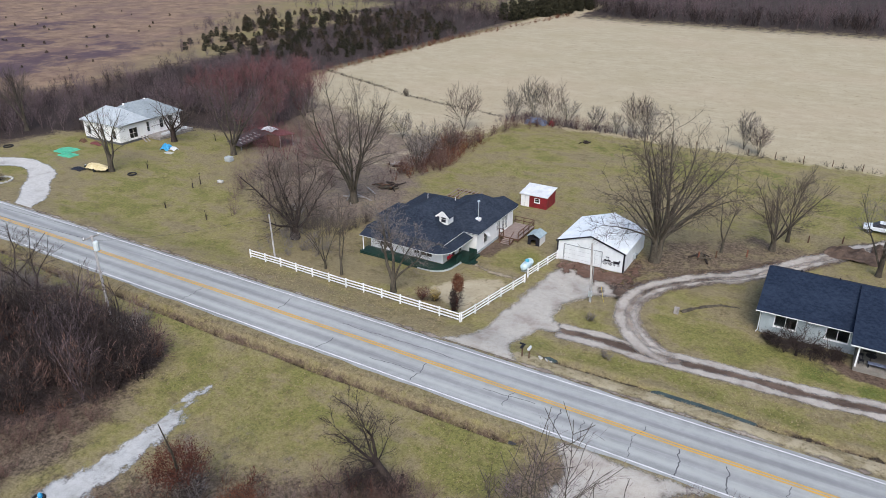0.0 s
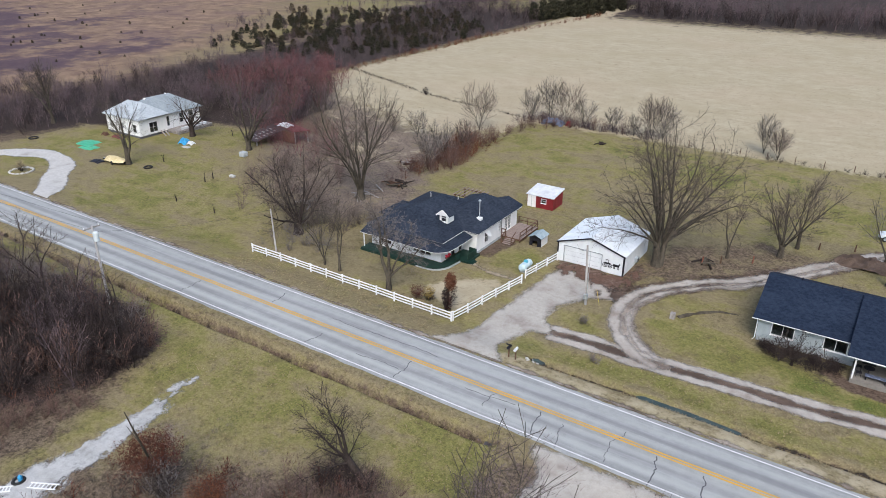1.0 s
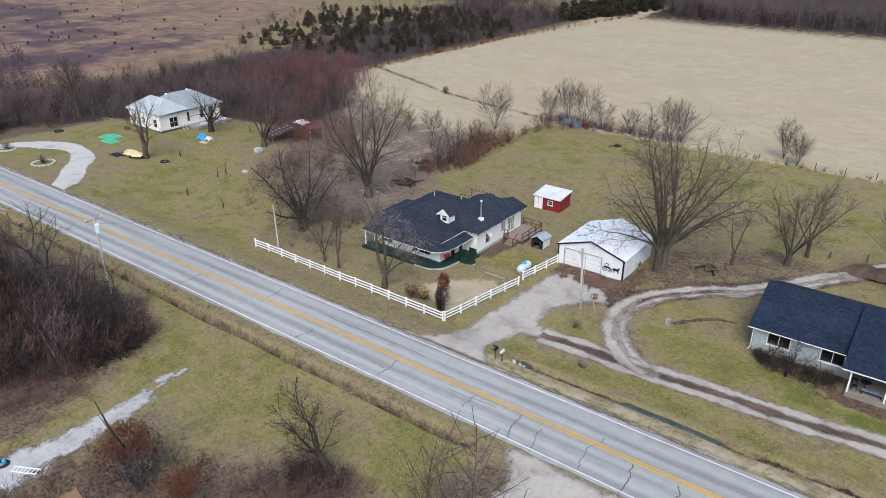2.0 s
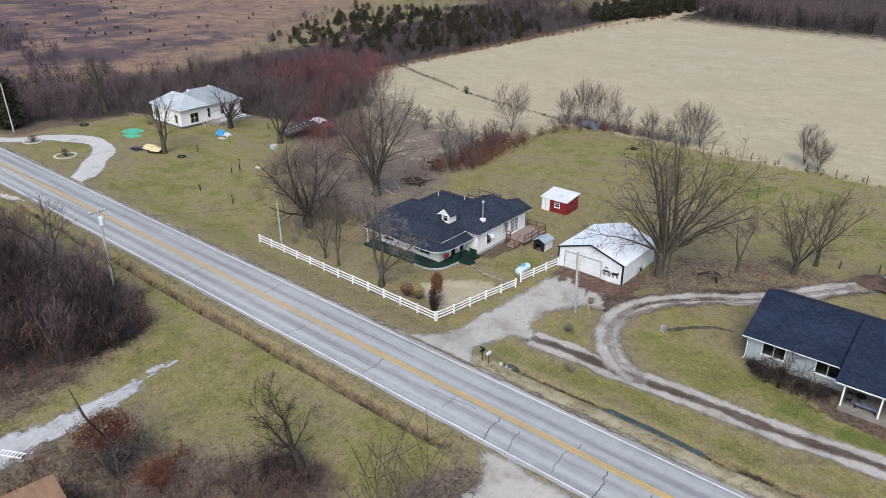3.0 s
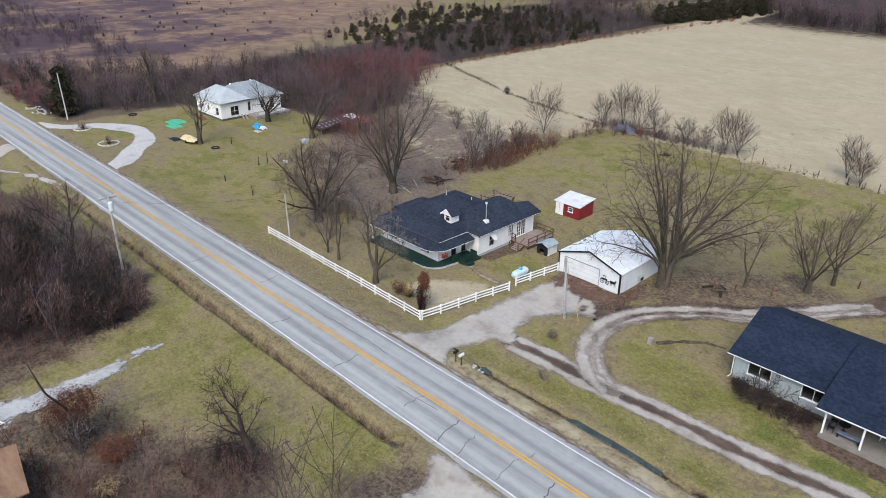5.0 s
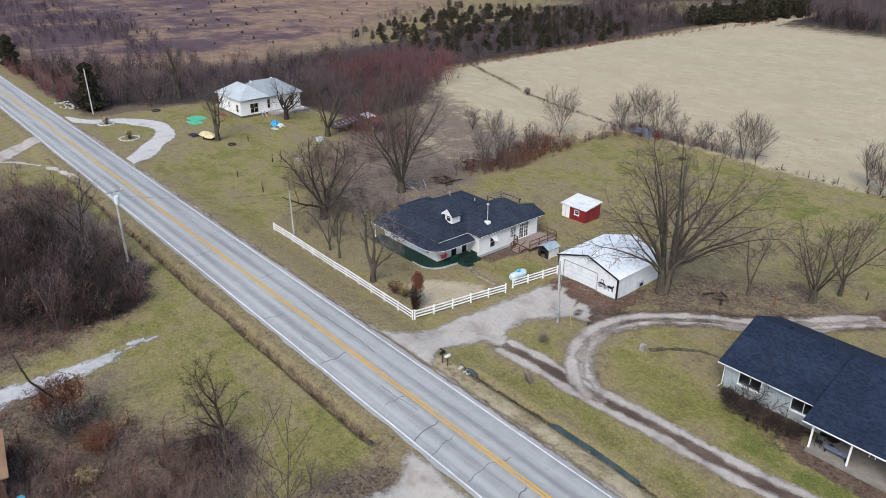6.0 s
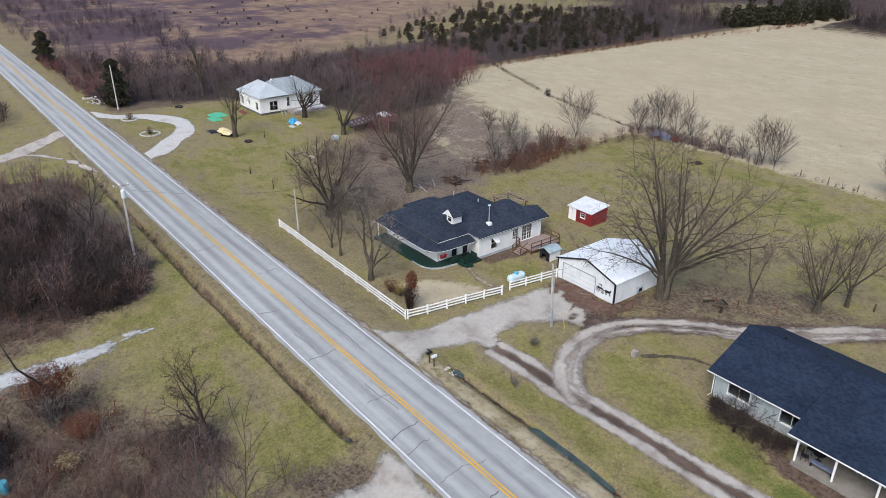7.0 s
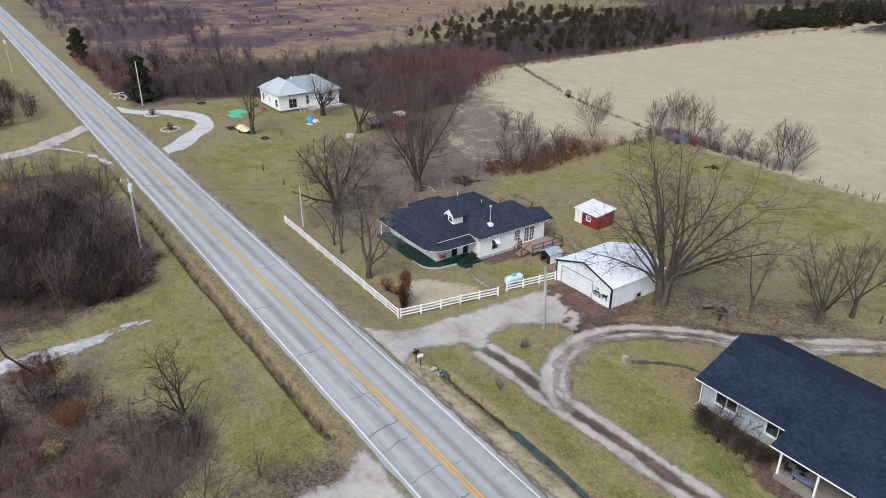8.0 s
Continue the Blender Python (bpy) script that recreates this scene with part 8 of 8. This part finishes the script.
def timber_pile(x, y, count, seed, length, label, mats=("greywood", "bark_dark", "darkwood"), spread=1.3):
    t = anchored("woodpile", (x, y, ground_z(x, y)), label, "woodpile")
    rng = random.Random(seed)
    for k in range(count):
        a, ln = rng.uniform(0, 3.14), length * rng.uniform(0.5, 1.1)
        cx, cy, cz = x + rng.gauss(0, spread * 0.5), y + rng.gauss(0, spread * 0.5), ground_z(x, y) + 0.1 + 0.5 * rng.random() * (1 - k / count)
        dx, dy, dz = math.cos(a) * ln / 2, math.sin(a) * ln / 2, rng.uniform(-0.15, 0.15)
        r = rng.uniform(0.06, 0.16)
        part("log", tube(bmesh.new(), [(cx - dx, cy - dy, cz - dz), (cx, cy, cz + 0.04), (cx + dx, cy + dy, cz + dz)], [r, r, r * 0.85], 7), M[mats[k % len(mats)]], t)


timber_pile(-64.7, 94.6, 22, 1, 1.6, "heap of cut logs and branches beside the hedgerow")
timber_pile(-59.6, 84.9, 26, 2, 2.0, "tangle of old logs and branches behind the house", ("bark_dark", "darkwood", "bark"), 1.6)
timber_pile(-61.0, 79.0, 6, 3, 4.0, "fallen pale tree limbs beneath the maple", ("bark_pale", "greywood"), 1.6)
timber_pile(-12.6, 83.4, 9, 4, 1.6, "scattered split wood near the drive", ("bark", "bark_dark"), 1.0)
timber_pile(-42.0, 122.1, 10, 5, 1.2, "charred burn pile in the back yard", ("bark_dark",), 0.8)
timber_pile(-66.0, 70.9, 9, 6, 2.6, "pale dead branches on the leafy ground", ("bark_pale", "greywood"), 1.6)
timber_pile(-22.3, 30.9, 10, 7, 1.8, "broken dead limbs under the dead tree", ("bark_dark", "bark"), 0.9)
timber_pile(-52.0, 32.0, 7, 8, 2.2, "fallen branches at the thicket's edge", ("bark_dark", "bark_pale"), 1.6)
tagged(part("fallen_log", tube(bmesh.new(), [(-11.5, 68.7, -0.5), (-10.7, 69.8, -0.4), (-9.9, 70.8, -0.46), (-8.2, 72.2, -0.4), (-6.4, 72.7, -0.5)], [0.26, 0.22, 0.24, 0.15, 0.1], 8), M["bark"]), "long fallen log beside the loop drive", "log")
tagged(part("stump_block", B(-12.2, -11.7, 68.0, 68.5, -0.6, 0.2, bevel=0.05), M["greywood"]), "grey weathered stump at the edge of the lawn", "stump")
for x, y in ((-13.0, 83.0), (-11.2, 84.3), (-8.0, 86.4), (-2.0, 95.0), (1.8, 96.8)):
    tagged(part("old_fence_post", tube(bmesh.new(), [(x, y, ground_z(x, y) - 0.2), (x + 0.03, y, ground_z(x, y) + 0.95)], [0.1, 0.08], 8), M["rustpost"] if x in (-13.0, -8.0) else M["darkwood"]), "short weathered fence post in dry grass", "fence post", "old posts by the loop drive")
for k in range(22):
    x = -37 + k * 4.4
    tagged(part("field_post", tube(bmesh.new(), [(x, 129.6, ground_z(x, 129.6) - 0.1), (x + 0.04, 129.6, ground_z(x, 129.6) + 1.15)], 0.06, 6), M["darkwood"]), "thin wooden post of the field fence", "fence post", "field fence posts")


def pergola():
    g = ground_z(-45.7, 83.5)
    t = anchored("pergola", (-45.7, 83.5, g), "brown open timber pergola frame behind the house", "pergola")
    for x, y in ((-47.5, 82.2), (-43.9, 82.2), (-47.5, 84.8), (-43.9, 84.8)):
        part("post", B(x - 0.07, x + 0.07, y - 0.07, y + 0.07, g - 0.2, 1.35, bevel=0.01), M["darkwood"], t)
    for y in (82.2, 84.8):
        part("beam", beam(bmesh.new(), (-47.8, y, 1.4), (-43.6, y, 1.4), 0.08, 0.16), M["darkwood"], t)
    for k in range(7):
        x = -47.6 + k * 0.63
        part("rafter", beam(bmesh.new(), (x, 81.7, 1.54), (x, 85.3, 1.54), 0.07, 0.12), M["deckwood"], t)


pergola()


def antenna():
    x, y = 9.4, 80.6
    g = ground_z(x, y)
    t = anchored("tv_antenna", (x, y, g), "white television antenna on a mast behind the ranch house", "antenna")
    mast = part("mast", tube(bmesh.new(), [(x, y, g), (x, y, 5.6)], 0.035, 8), M["metal"], t)
    boom = part("boom", beam(bmesh.new(), (x - 1.5, y + 0.3, 5.5), (x + 1.5, y - 0.3, 5.5), 0.05, 0.05), M["trimwhite"], t)
    for k in range(8):
        u = -1 + k * 2 / 7
        w = 0.5 + 0.08 * k
        part("element", tube(bmesh.new(), [(x + 1.45 * u - 0.2 * w, y - 0.3 * u - w, 5.53), (x + 1.45 * u + 0.2 * w, y - 0.3 * u + w, 5.53)], 0.018, 5), M["trimwhite"], boom)


antenna()


def porch_furniture():
    z = -0.08
    t = anchored("patio_table", (5.8, 67.4, z), "round dark metal patio table on the porch", "table")
    part("tabletop", tube(bmesh.new(), [(5.8, 67.4, z + 0.7), (5.8, 67.4, z + 0.73)], 0.45, 18), M["black"], t)
    part("pedestal", tube(bmesh.new(), [(5.8, 67.4, z), (5.8, 67.4, z + 0.7)], 0.035, 8), M["black"], t)
    part("foot", tube(bmesh.new(), [(5.8, 67.4, z), (5.8, 67.4, z + 0.03)], 0.25, 12), M["black"], t)
    for x, y, turn in ((5.1, 66.7, 0.4), (5.0, 67.8, 2.0)):
        c = anchored("patio_chair", (x, y, z), "black wire patio chair on the porch", "chair", "porch chairs")
        part("seat", B(x - 0.22, x + 0.22, y - 0.22, y + 0.22, z + 0.42, z + 0.45, bevel=0.01), M["black"], c)
        part("backrest", B(x - 0.24, x - 0.21, y - 0.22, y + 0.22, z + 0.45, z + 0.88, bevel=0.008), M["black"], c)
        for sx in (-0.19, 0.19):
            for sy in (-0.19, 0.19):
                part("leg", B(x + sx - 0.015, x + sx + 0.015, y + sy - 0.015, y + sy + 0.015, z, z + 0.42), M["black"], c)
    b = anchored("porch_bench", (6.7, 66.5, z), "long dark bench along the porch edge", "bench")
    part("seat", B(5.6, 7.3, 66.35, 66.85, z + 0.38, z + 0.45, bevel=0.02), M["bluegrey"], b)
    for x in (5.7, 7.2):
        part("leg", B(x - 0.04, x + 0.04, 66.4, 66.8, z, z + 0.38), M["black"], b)
    tagged(part("door_mat", B(5.2, 6.3, 69.2, 69.9, z + 0.004, z + 0.02), M["black"]), "dark mat before the porch door", "mat")
    for x in (8.4, 9.9):
        c = anchored("porch_chair", (x, 68.6, z), "white plastic chair on the porch", "chair", "porch chairs")
        part("seat", B(x - 0.25, x + 0.25, 68.35, 68.85, z + 0.4, z + 0.45, bevel=0.015), M["trimwhite"], c)
        part("backrest", B(x - 0.25, x + 0.25, 68.82, 68.87, z + 0.45, z + 0.9, bevel=0.015), M["trimwhite"], c)
        for sx in (-0.21, 0.21):
            for sy in (-0.2, 0.2):
                part("leg", B(x + sx - 0.025, x + sx + 0.025, 68.6 + sy - 0.025, 68.6 + sy + 0.025, z, z + 0.4), M["trimwhite"], c)


porch_furniture()


def parked_car():
    x, y, g = 6.0, 103.0, ground_z(6.0, 103.0)
    c = anchored("parked_car", (x, y, g), "white car parked on the grass behind the trees", "car")
    bm = bmesh.new()
    prof = [(-2.2, 0.45), (-2.25, 0.75), (-1.4, 0.95), (2.1, 0.98), (2.2, 0.7), (2.15, 0.4)]
    a = [bm.verts.new((x + u, y - 0.85, g + w)) for u, w in prof]
    b = [bm.verts.new((x + u, y + 0.85, g + w)) for u, w in prof]
    bm.faces.new(a), bm.faces.new(b[::-1])
    for i in range(6):
        bm.faces.new((a[i], b[i], b[(i + 1) % 6], a[(i + 1) % 6]))
    bmesh.ops.bevel(bm, geom=list(bm.edges), offset=0.06, segments=2, affect="EDGES")
    part("body", bm, M["carpaint"], c)
    bm = bmesh.new()
    a = [bm.verts.new((x + u, y + v, g + w)) for u, v, w in ((-1.2, -0.78, 0.95), (1.9, -0.78, 0.95), (1.9, 0.78, 0.95), (-1.2, 0.78, 0.95), (-0.5, -0.62, 1.42), (1.5, -0.62, 1.42), (1.5, 0.62, 1.42), (-0.5, 0.62, 1.42))]
    for q in ((0, 1, 5, 4), (1, 2, 6, 5), (2, 3, 7, 6), (3, 0, 4, 7), (3, 2, 1, 0), (4, 5, 6, 7)):
        bm.faces.new([a[i] for i in q])
    part("glasshouse", bm, M["black"], c)
    part("roof", B(x - 0.45, x + 1.45, y - 0.6, y + 0.6, g + 1.42, g + 1.47, bevel=0.02), M["carpaint"], c)
    for sx in (-1.4, 1.4):
        for sy in (-0.8, 0.8):
            w = part("wheel", tube(bmesh.new(), [(x + sx, y + sy - 0.1, g + 0.33), (x + sx, y + sy + 0.1, g + 0.33)], 0.33, 16), M["tyre"], c)
            part("rim", tube(bmesh.new(), [(x + sx, y + sy - 0.11, g + 0.33), (x + sx, y + sy + 0.11, g + 0.33)], 0.18, 12), M["metal"], w)


parked_car()


def near_shed():
    g = ground_z(-31.5, 16)
    t = anchored("plywood_shed", (-31, 16, g), "low shed with a tan weathered plywood roof", "shed")
    part("roof", slab(bmesh.new(), [(-34.1, 19.2, 2.5), (-34.5, 12.5, 2.9), (-28.6, 11.8, 2.9), (-28.3, 18.4, 2.5)], 0.12), M["plywood"], t)
    part("wall", slab(bmesh.new(), [(-33.8, 18.8, 2.36), (-34.1, 12.8, 2.7), (-28.9, 12.2, 2.7), (-28.6, 18.0, 2.36)], 2.9), M["darkwood"], t)


near_shed()
t = anchored("barrel", (-27.8, 18.6, ground_z(-27.8, 18.6)), "teal plastic barrel beside the plywood shed", "barrel")
part("drum", tube(bmesh.new(), [(-27.8, 18.6, ground_z(-27.8, 18.6)), (-27.8, 18.6, 0.2), (-27.8, 18.6, 0.7), (-27.8, 18.6, 0.75)], [0.3, 0.33, 0.31, 0.27], 16), M["teal"], t)
part("lid", tube(bmesh.new(), [(-27.8, 18.6, 0.75), (-27.8, 18.6, 0.8)], 0.29, 16), M["teal"], t)


def ladder(ax, ay, bx, by, w=0.5):
    g = ground_z(ax, ay) + 0.12
    t = anchored("ladder", (ax, ay, g - 0.1), "white aluminium ladder lying on the gravel", "ladder")
    d = Vector((bx - ax, by - ay, 0)).normalized()
    s = Vector((-d.y, d.x, 0)) * w / 2
    a, b = Vector((ax, ay, g)), Vector((bx, by, g))
    for k in (-1, 1):
        part("rail", beam(bmesh.new(), a + s * k, b + s * k, 0.09, 0.06), M["trimwhite"], t)
    for k in range(7):
        p = a.lerp(b, (k + 0.5) / 7)
        part("rung", beam(bmesh.new(), p - s, p + s, 0.07, 0.05), M["trimwhite"], t)


ladder(-42.8, 18.5, -40.9, 19.5)
ladder(-44.6, 16.5, -43.4, 17.6)
tagged(part("jug", tube(bmesh.new(), [(-43.7, 18.4, -0.2), (-43.7, 18.4, 0.35), (-43.7, 18.4, 0.5)], [0.16, 0.16, 0.06], 12), M["tarp_blue"]), "blue plastic jug standing on the gravel", "jug")
# pipe end takes a dark colour for the shade inside the culvert mouth
for x, y, r in ((-17.6, 40.75, 0.28),):
    bm = tube(bmesh.new(), [(x - 0.5, y, ground_z(x - 0.5, y) + 0.05), (x + 0.7, y, ground_z(x - 0.5, y) + 0.02)], r, 14, False)
    bmesh.ops.solidify(bm, geom=list(bm.faces), thickness=0.05)
    tagged(part("culvert_pipe", bm, M["crack"]), "end of a culvert pipe in the ditch, darkened as a shaded hole", "culvert")
rng = random.Random(9)
for k in range(12):
    x, y = rng.uniform(-20.8, -19.0), rng.uniform(52.3, 53.4)
    bm = bmesh.new()
    bmesh.ops.create_icosphere(bm, subdivisions=1, radius=1, matrix=Matrix.Translation((x, y, ground_z(x, y) + 0.03)) @ Euler((rng.random(), rng.random(), rng.random() * 6)).to_matrix().to_4x4() @ Matrix.Diagonal((rng.uniform(0.1, 0.22), rng.uniform(0.08, 0.16), rng.uniform(0.05, 0.12), 1)))
    tagged(part("rubble_stone", bm, M["stone"]), "broken pale stone at the driveway culvert", "stone", "rubble at the culvert")
for k in range(26):
    x, y = rng.uniform(-150, -142), 53.0 + rng.uniform(-0.8, 2.2)
    bm = bmesh.new()
    bmesh.ops.create_icosphere(bm, subdivisions=1, radius=1, matrix=Matrix.Translation((x, y, ground_z(x, y) + 0.1)) @ Matrix.Diagonal((rng.uniform(0.15, 0.5), rng.uniform(0.15, 0.4), rng.uniform(0.1, 0.25), 1)))
    tagged(part("rubble_stone", bm, M["stone"]), "pale broken stone beside the road", "stone", "roadside rubble")
